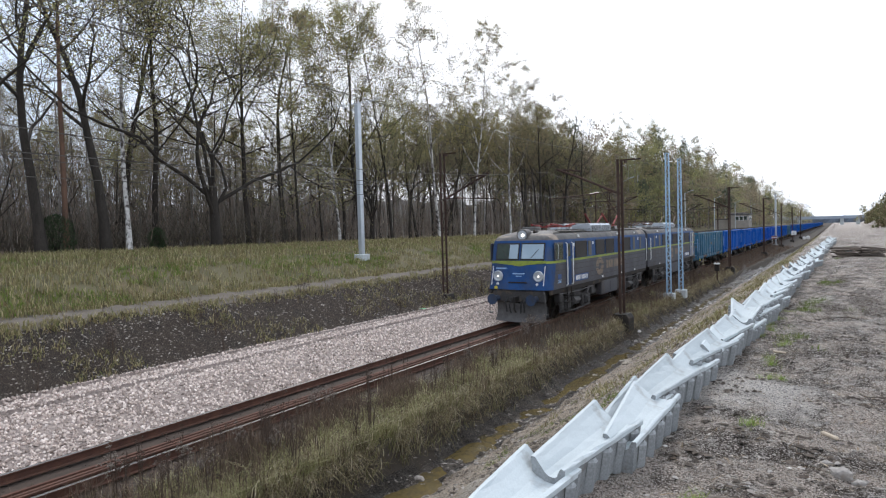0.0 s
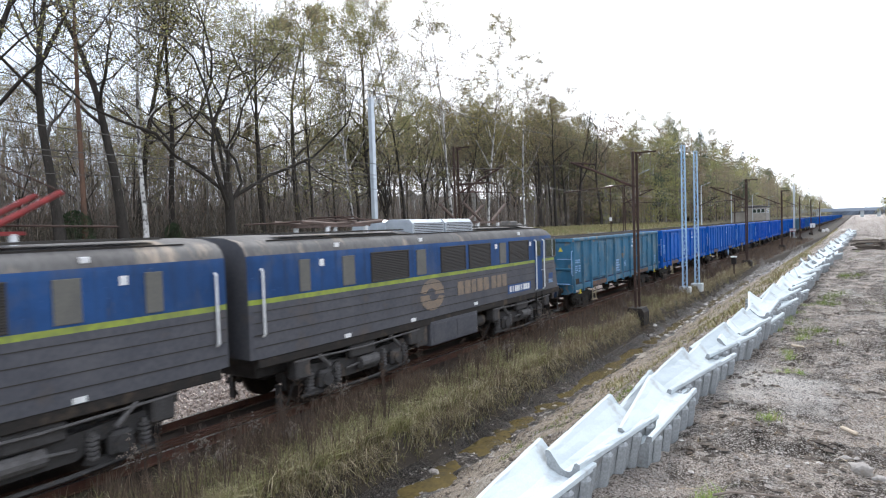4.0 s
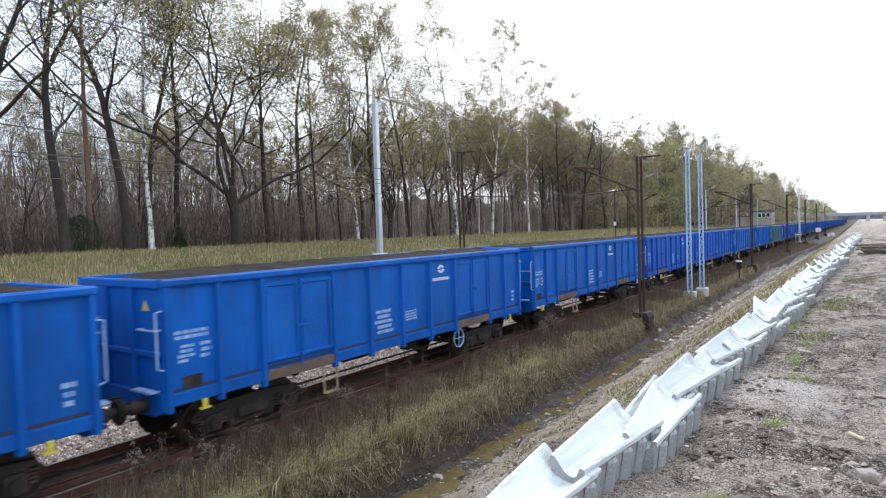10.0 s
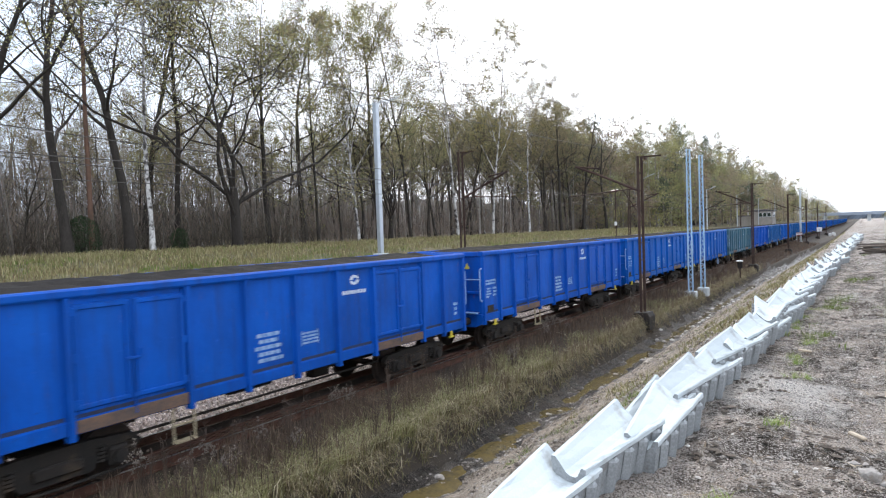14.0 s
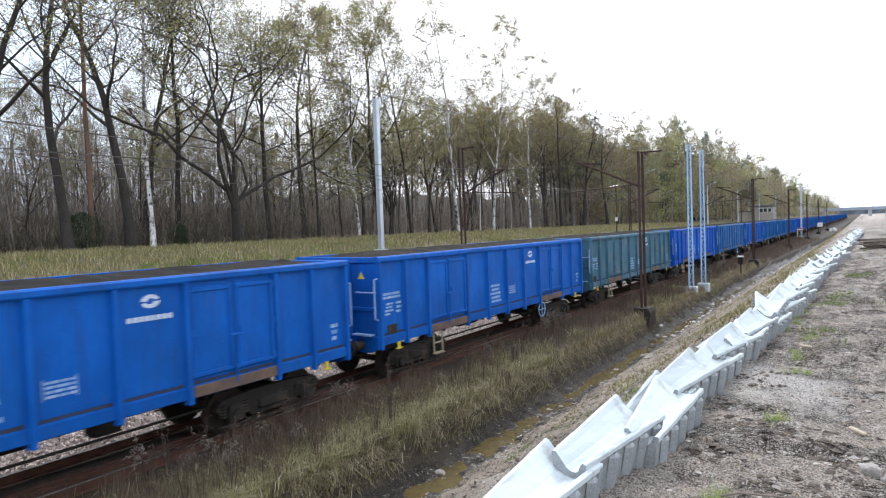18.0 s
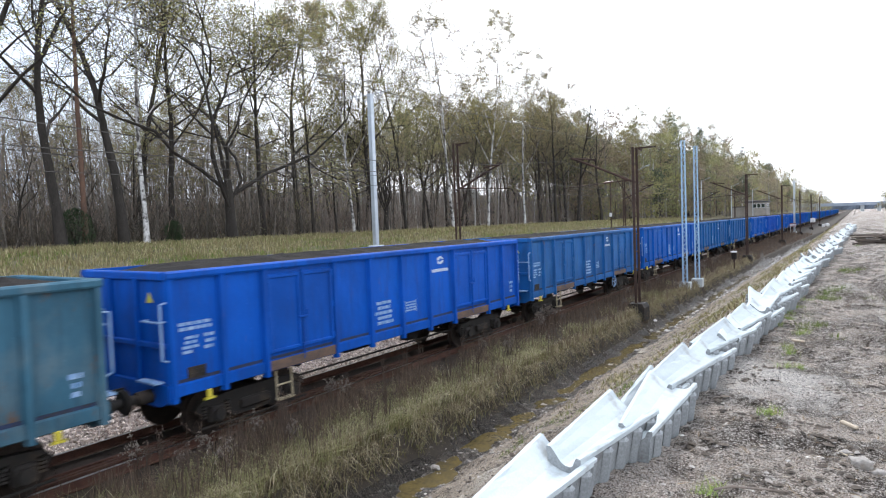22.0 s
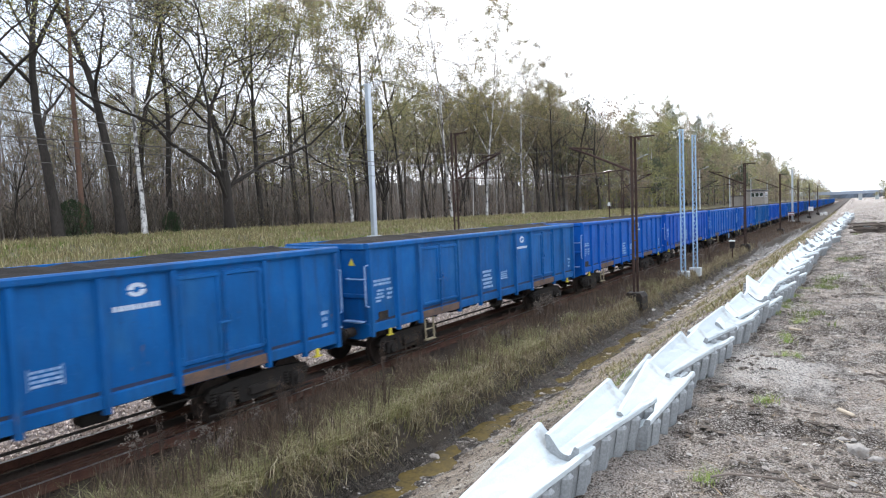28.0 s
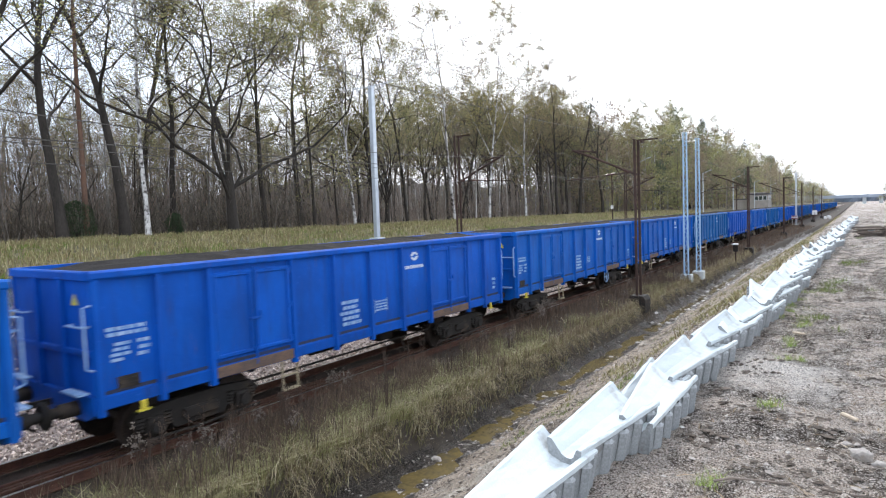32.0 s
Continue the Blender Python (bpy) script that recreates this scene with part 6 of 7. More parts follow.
def blades(rng, roots, height, width, lean, bend=0.5):
    """Grass blades: five points and three triangles each."""
    n = len(roots)
    a = rng.uniform(0, 2 * math.pi, n)
    h = rng.uniform(height[0], height[1], n)
    w = rng.uniform(width[0], width[1], n)
    side = np.stack([np.cos(a), np.sin(a), np.zeros(n)], 1) * w[:, None] / 2
    b = rng.uniform(0, 2 * math.pi, n)
    out = np.stack([np.cos(b), np.sin(b), np.zeros(n)], 1) * (rng.uniform(lean[0], lean[1], n) * h)[:, None]
    up = np.array([0, 0, 1.0])
    mid = roots + out * 0.35 + up * (h * 0.6)[:, None]
    tip = roots + out * (1 + bend) + up * (h * rng.uniform(0.75, 1.0, n))[:, None]
    v = np.stack([roots - side, roots + side, mid - side * 0.7, mid + side * 0.7, tip], 1)
    i = np.arange(n)[:, None] * 5
    t = np.concatenate([i + np.array([0, 1, 3]), i + np.array([0, 3, 2]), i + np.array([2, 3, 4])], 1)
    return v.reshape(-1, 3), t.reshape(-1, 3)


def tufts(rng, centres, per, radius):
    c = np.repeat(np.asarray(centres), per, 0)
    off = rng.normal(0, radius, (len(c), 2))
    xy = c[:, :2] + off
    return np.array([(x, y, ground_z(x, y) - 0.01) for x, y in xy])


M["blade_strip"] = island_mat("dry_yellow_green_grass", [(0.44, 0.38, 0.23), (0.22, 0.225, 0.085), (0.70, 0.62, 0.45), (0.17, 0.185, 0.07), (0.36, 0.28, 0.18), (0.065, 0.05, 0.037), (0.24, 0.24, 0.10), (0.11, 0.085, 0.058), (0.30, 0.285, 0.14), (0.13, 0.10, 0.07)], 0.8, 0.25)
M["blade_tussock"] = island_mat("tussock_blades", [(0.20, 0.22, 0.075), (0.36, 0.33, 0.17), (0.15, 0.17, 0.06), (0.50, 0.44, 0.27), (0.25, 0.25, 0.10), (0.30, 0.25, 0.14)], 0.8, 0.25)
M["blade_bright"] = island_mat("bright_new_grass", [(0.20, 0.32, 0.06), (0.30, 0.40, 0.11), (0.42, 0.40, 0.20)], 0.8, 0.3)
M["blade_straw"] = island_mat("hanging_dry_straw", [(0.42, 0.35, 0.22), (0.10, 0.078, 0.055), (0.58, 0.50, 0.35), (0.24, 0.23, 0.10), (0.30, 0.235, 0.15), (0.07, 0.055, 0.04)], 0.85, 0.2)
M["blade_field"] = island_mat("autumn_field_grass", [(0.34, 0.28, 0.15), (0.19, 0.185, 0.075), (0.50, 0.43, 0.26), (0.15, 0.17, 0.06), (0.24, 0.18, 0.10), (0.11, 0.10, 0.055)], 0.8, 0.25)
M["blade_green"] = island_mat("fresh_green_grass", [(0.12, 0.19, 0.035), (0.18, 0.24, 0.055), (0.11, 0.155, 0.035), (0.23, 0.25, 0.08)], 0.8, 0.3)
M["blade_dead"] = island_mat("dead_brown_stems", [(0.11, 0.08, 0.06), (0.18, 0.125, 0.09), (0.075, 0.056, 0.045), (0.26, 0.19, 0.13)], 0.9, 0.1)
M["pebble"] = island_mat("mixed_pebbles", [(0.14, 0.12, 0.105), (0.42, 0.385, 0.35), (0.24, 0.205, 0.18), (0.62, 0.585, 0.54)], 0.9)
M["rubble"] = island_mat("pale_rubble", [(0.22, 0.195, 0.175), (0.48, 0.45, 0.42), (0.74, 0.72, 0.70), (0.15, 0.13, 0.115)], 0.9)
M["dark_mud"] = island_mat("dark_wet_mud", [(0.055, 0.043, 0.034), (0.11, 0.088, 0.07), (0.08, 0.062, 0.05)], 0.75)
M["litter"] = island_mat("fallen_leaves", [(0.16, 0.10, 0.055), (0.30, 0.22, 0.13), (0.08, 0.06, 0.045), (0.48, 0.40, 0.29)], 0.9)


def build_grass():
    rng = np.random.default_rng(4)
    # strip between the track and the ditch, hanging over its edge
    cs = []
    for k in range(2500):
        y = 1.5 + 62 * rng.random() ** 1.9
        u = rng.random()
        x = -9.5 + 1.95 * u ** 0.6
        if noise.noise(Vector((x * 1.3, y * 0.7, 4))) > (-0.30 if y < 17 + 3 * noise.noise(Vector((x, y * 0.3, 2))) else 0.25):
            cs.append((x + 0.06, y))
    roots = tufts(rng, cs, 12, 0.07)
    v, t = blades(rng, roots, (0.10, 0.44), (0.008, 0.024), (0.25, 1.1), 0.6)
    stuff("strip_grass", tri_mesh("strip_grass", v, t, M["blade_strip"]), "rough yellow-green grass between the track and the ditch", "grass")
    # arching tussocks
    cs = []
    for k in range(420):
        y = 2.5 + 50 * rng.random() ** 1.5
        x = -7.75 - 1.5 * rng.random() ** 1.4
        if noise.noise(Vector((x * 0.8, y * 0.5, 24))) > (-0.18 if y < 18 else 0.3):
            cs.append((x, y))
    v, t = blades(rng, tufts(rng, cs, 70, 0.09), (0.18, 0.46), (0.007, 0.018), (0.35, 1.25), 0.75)
    stuff("tussock_grass", tri_mesh("tussock_grass", v, t, M["blade_tussock"]), "arching green and straw-coloured tussocks on the strip", "grass")
    # straw and roots that hang down the cut face of the bank
    n = 2300
    cs = [(x, y) for x, y in zip(rng.uniform(-7.86, -7.58, n), 1.5 + 60 * rng.random(n) ** 1.7) if noise.noise(Vector((3.0, y * 0.9, 1))) > -0.35]
    roots = tufts(rng, cs, 13, 0.05)
    v, t = blades(rng, roots, (0.18, 0.5), (0.007, 0.018), (0.2, 0.8), 0.6)
    v = v.reshape(-1, 5, 3)
    v[:, 2:4, 0] += 0.06
    v[:, 4, 0] += 0.12
    hang = v[:, 4, 0] > -7.66
    v[hang, 2:4, 2] -= 0.16
    v[hang, 4, 2] -= rng.uniform(0.2, 0.6, hang.sum())
    stuff("bank_grass", tri_mesh("bank_grass", v.reshape(-1, 3), t, M["blade_straw"]), "dry straw and grass hanging over the edge of the ditch", "grass")
    # dark dead stems along the strip and by the sleepers
    cs = []
    for k in range(4600):
        y = 2 + 120 * rng.random() ** 1.9
        x = rng.uniform(-10.1, -7.6 + 2.2 * max(0, min(1, (y - 50) / 100)))
        if noise.noise(Vector((x * 0.9, y * 0.45, 8))) > -0.02 or y > 16:
            cs.append((x, y))
    # a thick stand of dead weeds near the yard end of the strip
    for k in range(900):
        y = rng.uniform(4.5, 13.5)
        x = rng.normal(-9.1 + 0.035 * (y - 9), 0.5)
        if -10.0 < x < -7.8 and noise.noise(Vector((x * 1.1, y * 0.8, 14))) > -0.05:
            cs.append((x, y))
    v, t = blades(rng, tufts(rng, cs, 10, 0.1), (0.2, 0.75), (0.005, 0.012), (0.05, 0.4), 0.2)
    stuff("dead_stems", tri_mesh("dead_stems", v, t, M["blade_dead"]), "dead brown weed stems beside the track", "weeds")
    # field
    cs = []
    for k in range(12500):
        y = 2 + 130 * rng.random() ** 1.6
        x = rng.uniform(-38, -21.4)
        if noise.noise(Vector((x * 0.5, y * 0.35, 2))) > -0.6:
            cs.append((x, y))
    v, t = blades(rng, tufts(rng, cs, 8, 0.14), (0.12, 0.42), (0.018, 0.045), (0.1, 0.5))
    stuff("field_grass", tri_mesh("field_grass", v, t, M["blade_field"]), "tussocky autumn grass on the field", "grass")
    cs = []
    for k in range(5200):
        y = 2 + 110 * rng.random() ** 1.6
        x = rng.choice([rng.uniform(-37, -22), rng.uniform(-25.5, -21.5)])
        if noise.noise(Vector((x * 0.3, y * 0.2, 12))) > 0.0:
            cs.append((x, y))
    v, t = blades(rng, tufts(rng, cs, 9, 0.14), (0.08, 0.28), (0.02, 0.05), (0.1, 0.5))
    stuff("green_grass", tri_mesh("green_grass", v, t, M["blade_green"]), "fresh green patches of grass on the field", "grass")
    # low growth on the dark slope
    cs = []
    for k in range(2600):
        y = 2 + 75 * rng.random() ** 1.5
        x = rng.uniform(-19.8, -17.2)
        if noise.noise(Vector((x * 0.6, y * 0.3, 21))) > 0.05 - 0.004 * y:
            cs.append((x, y))
    v, t = blades(rng, tufts(rng, cs, 8, 0.1), (0.05, 0.24), (0.015, 0.035), (0.2, 0.8))
    stuff("slope_growth", tri_mesh("slope_growth", v, t, M["blade_field"]), "low weeds on the dark slope", "weeds")
    # grassy verges of the path
    cs = [(rng.normal(-21.65, 0.22) if k % 2 else rng.normal(-19.75, 0.2), 1 + 80 * rng.random() ** 1.6) for k in range(3200)]
    v, t = blades(rng, tufts(rng, cs, 8, 0.1), (0.06, 0.26), (0.014, 0.035), (0.1, 0.7))
    stuff("verge_grass", tri_mesh("verge_grass", v, t, M["blade_field"]), "grassy verges of the dirt path", "grass")
    # dry growth on the slope further along, and single tufts trodden into the yard
    cs = []
    for k in range(1500):
        y = 11 + 80 * rng.random() ** 1.3
        x = rng.uniform(-5.4, -1.75)
        if noise.noise(Vector((x * 0.6, y * 0.25, 41))) > 0.12 - 0.006 * y:
            cs.append((x, y))
    v, t = blades(rng, tufts(rng, cs, 9, 0.1), (0.05, 0.2), (0.012, 0.03), (0.3, 1.1))
    stuff("bank_growth", tri_mesh("bank_growth", v, t, M["blade_field"]), "thin dry grass on the bank of the ditch", "grass")
    cs = [(-0.53, 5.38), (-0.56, 7.16), (-0.94, 10.04), (-0.96, 11.2), (-0.88, 11.9), (-0.75, 12.9), (-0.67, 8.06), (-0.72, 3.8), (-0.9, 10.6), (-0.62, 9.3)]
    v, t = blades(rng, tufts(rng, np.repeat(cs, 5, 0) + rng.normal(0, 0.06, (50, 2)), 16, 0.035), (0.03, 0.10), (0.004, 0.008), (0.3, 1.1))
    stuff("yard_tufts", tri_mesh("yard_tufts", v, t, M["blade_bright"]), "small bright green tufts of grass in the mud", "grass")
    # sparse grass on the near slope and in the yard
    cs = []
    for k in range(2200):
        y = 2 + 45 * rng.random() ** 1.5
        x = rng.uniform(-5.6, -1.9) if k % 3 else -1.0 + 0.033 * y + abs(rng.normal(0, 0.25))
        if noise.noise(Vector((x * 0.7, y * 0.4, 31))) > 0.17:
            cs.append((x, y))
    v, t = blades(rng, tufts(rng, cs, 9, 0.06), (0.03, 0.12), (0.006, 0.012), (0.3, 1.0))
    stuff("sparse_grass", tri_mesh("sparse_grass", v, t, M["blade_green"]), "sparse green grass on the bank and yard", "grass")


build_grass()


def scatter(rng, name, count, place, size, material, label, category, flat=0.6):
    v, t = [], []
    base = np.array([(1, 0, 0), (-0.9, 0.25, 0), (0.1, 0.95, 0.1), (0.05, -1, 0), (0.1, 0.1, 0.8), (0, 0, -0.8)])
    faces = np.array([(0, 2, 4), (2, 1, 4), (1, 3, 4), (3, 0, 4), (2, 0, 5), (1, 2, 5), (3, 1, 5), (0, 3, 5)])
    for k in range(count):
        x, y = place()
        r = size[0] + (size[1] - size[0]) * rng.random() ** 3
        a = rng.uniform(0, 6.28)
        m = np.array([(math.cos(a), -math.sin(a), 0), (math.sin(a), math.cos(a), 0), (0, 0, flat)])
        p = (base * rng.uniform(0.65, 1.25, (6, 1)) * rng.uniform(0.7, 1.3, 3)) @ m.T * r + np.array([x, y, ground_z(x, y) + r * flat * 0.25])
        v.append(p)
        t.append(faces + 6 * k)
    return stuff(name, tri_mesh(name, np.concatenate(v), np.concatenate(t), material), label, category)


def build_scatter():
    rng = np.random.default_rng(9)
    scatter(rng, "slope_stones", 9500, lambda: (rng.uniform(-19.7, -17.2), 1 + 50 * rng.random() ** 1.5), (0.015, 0.055), M["pebble"], "pale stones strewn over the dark slope", "stones")
    scatter(rng, "ditch_stones", 7000, lambda: (rng.normal(-6.75, 0.42), 4 + 55 * rng.random() ** 1.5), (0.008, 0.045), M["pebble"], "stones and rubble in the muddy ditch", "stones")
    def far_ditch():
        y = 26 + 140 * rng.random() ** 1.1
        k = 2.5 * max(0.0, min(1.0, (y - 50) / 100))
        return -7.62 + k + (rng.normal(-6.75, 0.3) + 7.62) * (5.92 - k) / 5.92, y

    scatter(rng, "ditch_rubble", 2000, far_ditch, (0.02, 0.14), M["rubble"], "pale rubble lying along the far ditch", "stones")
    scatter(rng, "bank_stones", 5200, lambda: (rng.uniform(-5.9, -1.9), 2.5 + 35 * rng.random() ** 1.6), (0.008, 0.04), M["pebble"], "small stones on the sandy bank", "stones")
    scatter(rng, "yard_stones", 6000, lambda: (-1.1 + 4.6 * rng.random(), 2.2 + 36 * rng.random() ** 1.8), (0.005, 0.03), M["pebble"], "small stones trodden into the yard", "stones")
    scatter(rng, "mud_clods", 3200, lambda: (-1.1 + 4.6 * rng.random(), 2.2 + 30 * rng.random() ** 1.8), (0.01, 0.05), M["yard_mud"], "clods of churned mud", "mud", 0.5)
    def clump():
        while True:
            x, y = -1.1 + 4.8 * rng.random(), 2.2 + 26 * rng.random() ** 1.6
            if noise.noise(Vector((x * 1.4, y * 2.2, 17))) > 0.12:
                return x, y

    scatter(rng, "bank_clods", 4500, lambda: (rng.uniform(-6.3, -1.9), 2.5 + 40 * rng.random() ** 1.6), (0.012, 0.06), M["dark_mud"], "dark crumbs of earth on the bank", "mud", 0.5)
    scatter(rng, "dark_clods", 15000, clump, (0.006, 0.042), M["dark_mud"], "dark churned lumps of wet mud", "mud", 0.45)
    scatter(rng, "track_cinder", 3000, lambda: (rng.uniform(-12.4, -9.3), 2 + 45 * rng.random() ** 1.5), (0.012, 0.035), M["track_soil"], "dark cinder between the rails", "cinder")
    # straw, twigs and fallen leaves
    for name, n, xr, mt, label in (("yard_straw", 8200, (-1.0, 3.6), M["litter"], "straw and twigs trodden into the mud"), ("slope_litter", 1800, (-5.8, -1.8), M["litter"], "dry stalks and leaves on the bank")):
        y = 2.2 + 26 * rng.random(n) ** 1.7
        x = rng.uniform(xr[0], xr[1], n)
        roots = np.array([(a, b, ground_z(a, b) + 0.012) for a, b in zip(x, y)])
        v, t = blades(rng, roots, (0.008, 0.02), (0.004, 0.012), (2.0, 9.0))
        stuff(name, tri_mesh(name, v, t, mt), label, "litter")


build_scatter()


M["stems"] = island_mat("grey_brown_stems", [(0.07, 0.062, 0.054), (0.19, 0.17, 0.148), (0.11, 0.096, 0.083), (0.28, 0.255, 0.228), (0.09, 0.08, 0.069), (0.52, 0.505, 0.48)], 0.95)

M["stems_dark"] = island_mat("dark_scrub_twigs", [(0.05, 0.043, 0.037), (0.10, 0.085, 0.07), (0.07, 0.066, 0.045), (0.14, 0.115, 0.095)], 0.95)
M["shrub"] = island_mat("brown_shrub_twigs", [(0.13, 0.113, 0.10), (0.25, 0.213, 0.182), (0.17, 0.148, 0.128), (0.34, 0.297, 0.257), (0.25, 0.165, 0.12)], 0.95)


def build_brush():
    """The brown thicket under the trees."""
    rng = np.random.default_rng(12)
    n = 2700
    y = -20 + 330 * rng.random(n) ** 1.45
    x = -38.5 - 46 * rng.random(n) ** 0.9
    roots = np.stack([x, y, np.full(n, 3.15)], 1)
    v, t = blades(rng, roots, (3.0, 14.0), (0.03, 0.12), (0.02, 0.2), 0.3)
    stuff("thicket_stems", tri_mesh("thicket_stems", v, t, M["stems"]), "dense thin brown stems of the forest undergrowth", "undergrowth")
    # branching shrubs: twigs that start along a leaning stem
    n = 3900
    y = -20 + 300 * rng.random(n) ** 1.9
    x = -42.5 - 32 * rng.random(n) ** 1.2
    h = 1.2 + 10 * rng.random(n) ** 2
    lean = rng.normal(0, 0.22, (n, 2))
    per = 26
    k = rng.random((n, per))
    base = np.stack([np.repeat(x[:, None], per, 1) + lean[:, :1] * h[:, None] * k, np.repeat(y[:, None], per, 1) + lean[:, 1:] * h[:, None] * k, 3.15 + h[:, None] * k], 2).reshape(-1, 3)
    v, t = blades(rng, base, (0.5, 2.0), (0.016, 0.045), (0.3, 1.1), 0.3)
    stuff("shrub_twigs", tri_mesh("shrub_twigs", v, t, M["shrub"]), "bare brown shrubs under the forest edge", "undergrowth")
    # a denser thicket just behind the field
    n = 4300
    y, x, h = -10 + 62 * rng.random(n) ** 1.25, -43 - 34 * rng.random(n), 1.2 + 12.5 * rng.random(n) ** 1.9
    lean, k = rng.normal(0, 0.16, (n, 2)), rng.random((n, 22))
    base = np.stack([x[:, None] + lean[:, :1] * h[:, None] * k, y[:, None] + lean[:, 1:] * h[:, None] * k, 3.15 + h[:, None] * k], 2).reshape(-1, 3)
    v, t = blades(rng, base, (0.4, 1.6), (0.012, 0.04), (0.3, 1.3), 0.3)
    stuff("thicket_shrubs", tri_mesh("thicket_shrubs", v, t, M["shrub"]), "dense bare brown shrubs behind the field", "undergrowth")
    n = 105000
    y = -20 + 300 * rng.random(n) ** 1.6
    x = -38.2 - 52 * rng.random(n)
    z = 3.2 + 14.5 * rng.random(n) ** 1.5
    v, t = blades(rng, np.stack([x, y, z], 1), (0.3, 1.4), (0.014, 0.04), (0.3, 1.6))
    stuff("thicket_twigs", tri_mesh("thicket_twigs", v, t, M["shrub"]), "tangle of bare twigs under the trees", "undergrowth")
    n = 100000
    y = -20 + 260 * rng.random(n) ** 1.7
    x = -37.6 - 36 * rng.random(n)
    z = 3.2 + 10.5 * rng.random(n) ** 1.8
    keep = np.array([noise.noise(Vector((a * 0.12, b * 0.12, c * 0.2))) > -0.1 for a, b, c in zip(x, y, z)])
    v, t = blades(rng, np.stack([x, y, z], 1)[keep], (0.05, 0.13), (0.04, 0.10), (0.3, 1.2))
    stuff("thicket_leaves", tri_mesh("thicket_leaves", v, t, M["leaf_brown"]), "brown leaves left on the undergrowth", "undergrowth")
    n = 1300
    y, x, h = 2 + 36 * rng.random(n), -38.0 - 9 * rng.random(n), 0.8 + 5.0 * rng.random(n) ** 1.7
    lean, k = rng.normal(0, 0.2, (n, 2)), rng.random((n, 12))
    base = np.stack([x[:, None] + lean[:, :1] * h[:, None] * k, y[:, None] + lean[:, 1:] * h[:, None] * k, 3.15 + h[:, None] * k], 2).reshape(-1, 3)
    v, t = blades(rng, base, (0.3, 1.1), (0.014, 0.04), (0.3, 1.2), 0.3)
    stuff("edge_scrub", tri_mesh("edge_scrub", v, t, M["stems_dark"]), "low dark leafless scrub at the edge of the wood", "undergrowth")
    n = 5200
    y = -60 + 700 * rng.random(n) ** 1.3
    x = -66 - 74 * rng.random(n)
    v, t = blades(rng, np.stack([x, y, np.full(n, 3.2)], 1), (7, 20), (0.08, 0.34), (0.01, 0.16), 0.2)
    stuff("far_trunks", tri_mesh("far_trunks", v, t, M["stems"]), "far trunks deep in the forest", "forest")
    g = Geo()
    ys = spread_line(-120, 1500, 1.2, 1.01)
    for j, yy in enumerate(ys):
        top = 8.5 + max(0, min(9, (yy - 60) * 0.1)) + 3 * noise.noise(Vector((yy * 0.06, 0, 0))) + 5 * noise.noise(Vector((yy * 0.5, 3, 0))) + 4 * noise.noise(Vector((yy * 1.7, 5, 0)))
        for k in range(6):
            z = lerp(2.5, top, k / 5)
            g.v.append((-150 + 3 * noise.noise(Vector((yy * 0.2, z * 0.3, 7))), yy, z))
    for j in range(len(ys) - 1):
        for k in range(5):
            a = j * 6 + k
            g.f.append((a, a + 1, a + 7, a + 6))
            g.m.append(0)
    M["far_wood"] = mat("far_brown_woods", (0.27, 0.26, 0.25), (0.12, 0.112, 0.105), 0.95, scale=0.5, fine=3, stretch=(1, 1, 0.3))
    tagged(new("backdrop", g.mesh("backdrop", M["far_wood"], fix=False)), "brown woods far behind the forest edge", "forest", kind="structure")


build_brush()


def build_evergreens():
    """Two dark evergreen bushes among the trunks."""
    rng = np.random.default_rng(77)
    for x, y, w, h in ((-38.6, 17.6, 1.1, 2.3), (-39.2, 24.3, 0.7, 1.5)):
        b = thing("evergreen_bush", "dense dark green evergreen bush among the trunks", "bush", "evergreen bushes", at=(x, y, ground_z(x, y)))
        g = Geo()
        for k in range(7):
            a = k * 0.9
            g.tube([(0, 0, -0.1), (0.3 * w * math.cos(a), 0.3 * w * math.sin(a), h * 0.5), (0.6 * w * math.cos(a), 0.6 * w * math.sin(a), h * 0.9)], [0.03, 0.02, 0.008], 5, False)
        part("stem", g, M["bark"], b)
        n = 2600
        a, s = rng.uniform(0, 6.28, n), rng.random(n)
        r = w * np.sqrt(np.maximum(0.03, 1 - (2 * s - 0.8) ** 2 * 0.7)) * rng.uniform(0.45, 1.0, n)
        v, t = blades(rng, np.stack([r * np.cos(a), r * np.sin(a), h * s], 1), (0.06, 0.16), (0.03, 0.06), (0.4, 1.4))
        tagged(part("foliage", tri_mesh("foliage", v, t, M["needles"]), None, b), "dark green leaves", kind="stuff")


build_evergreens()


FAR_TONES = {
    "pine": island_mat("dark_far_pine_needles", [(0.075, 0.095, 0.065), (0.12, 0.14, 0.09), (0.16, 0.17, 0.115)], 0.9, 0.3),
    "yellow": island_mat("yellowing_far_foliage", [(0.34, 0.34, 0.15), (0.46, 0.42, 0.20), (0.26, 0.27, 0.13), (0.40, 0.36, 0.18)], 0.9, 0.45),
    "brown": island_mat("brown_far_foliage", [(0.30, 0.235, 0.17), (0.40, 0.32, 0.225), (0.22, 0.185, 0.14), (0.33, 0.29, 0.19)], 0.9, 0.45),
    "green": island_mat("olive_far_foliage", [(0.19, 0.22, 0.12), (0.28, 0.295, 0.155), (0.23, 0.215, 0.13), (0.34, 0.325, 0.18)], 0.9, 0.45)}
FAR_LABELS = {"pine": "dark pines of the wood along the line", "yellow": "yellowing birches of the wood along the line", "brown": "brown half-bare oaks of the wood along the line", "green": "olive-green trees of the wood along the line"}


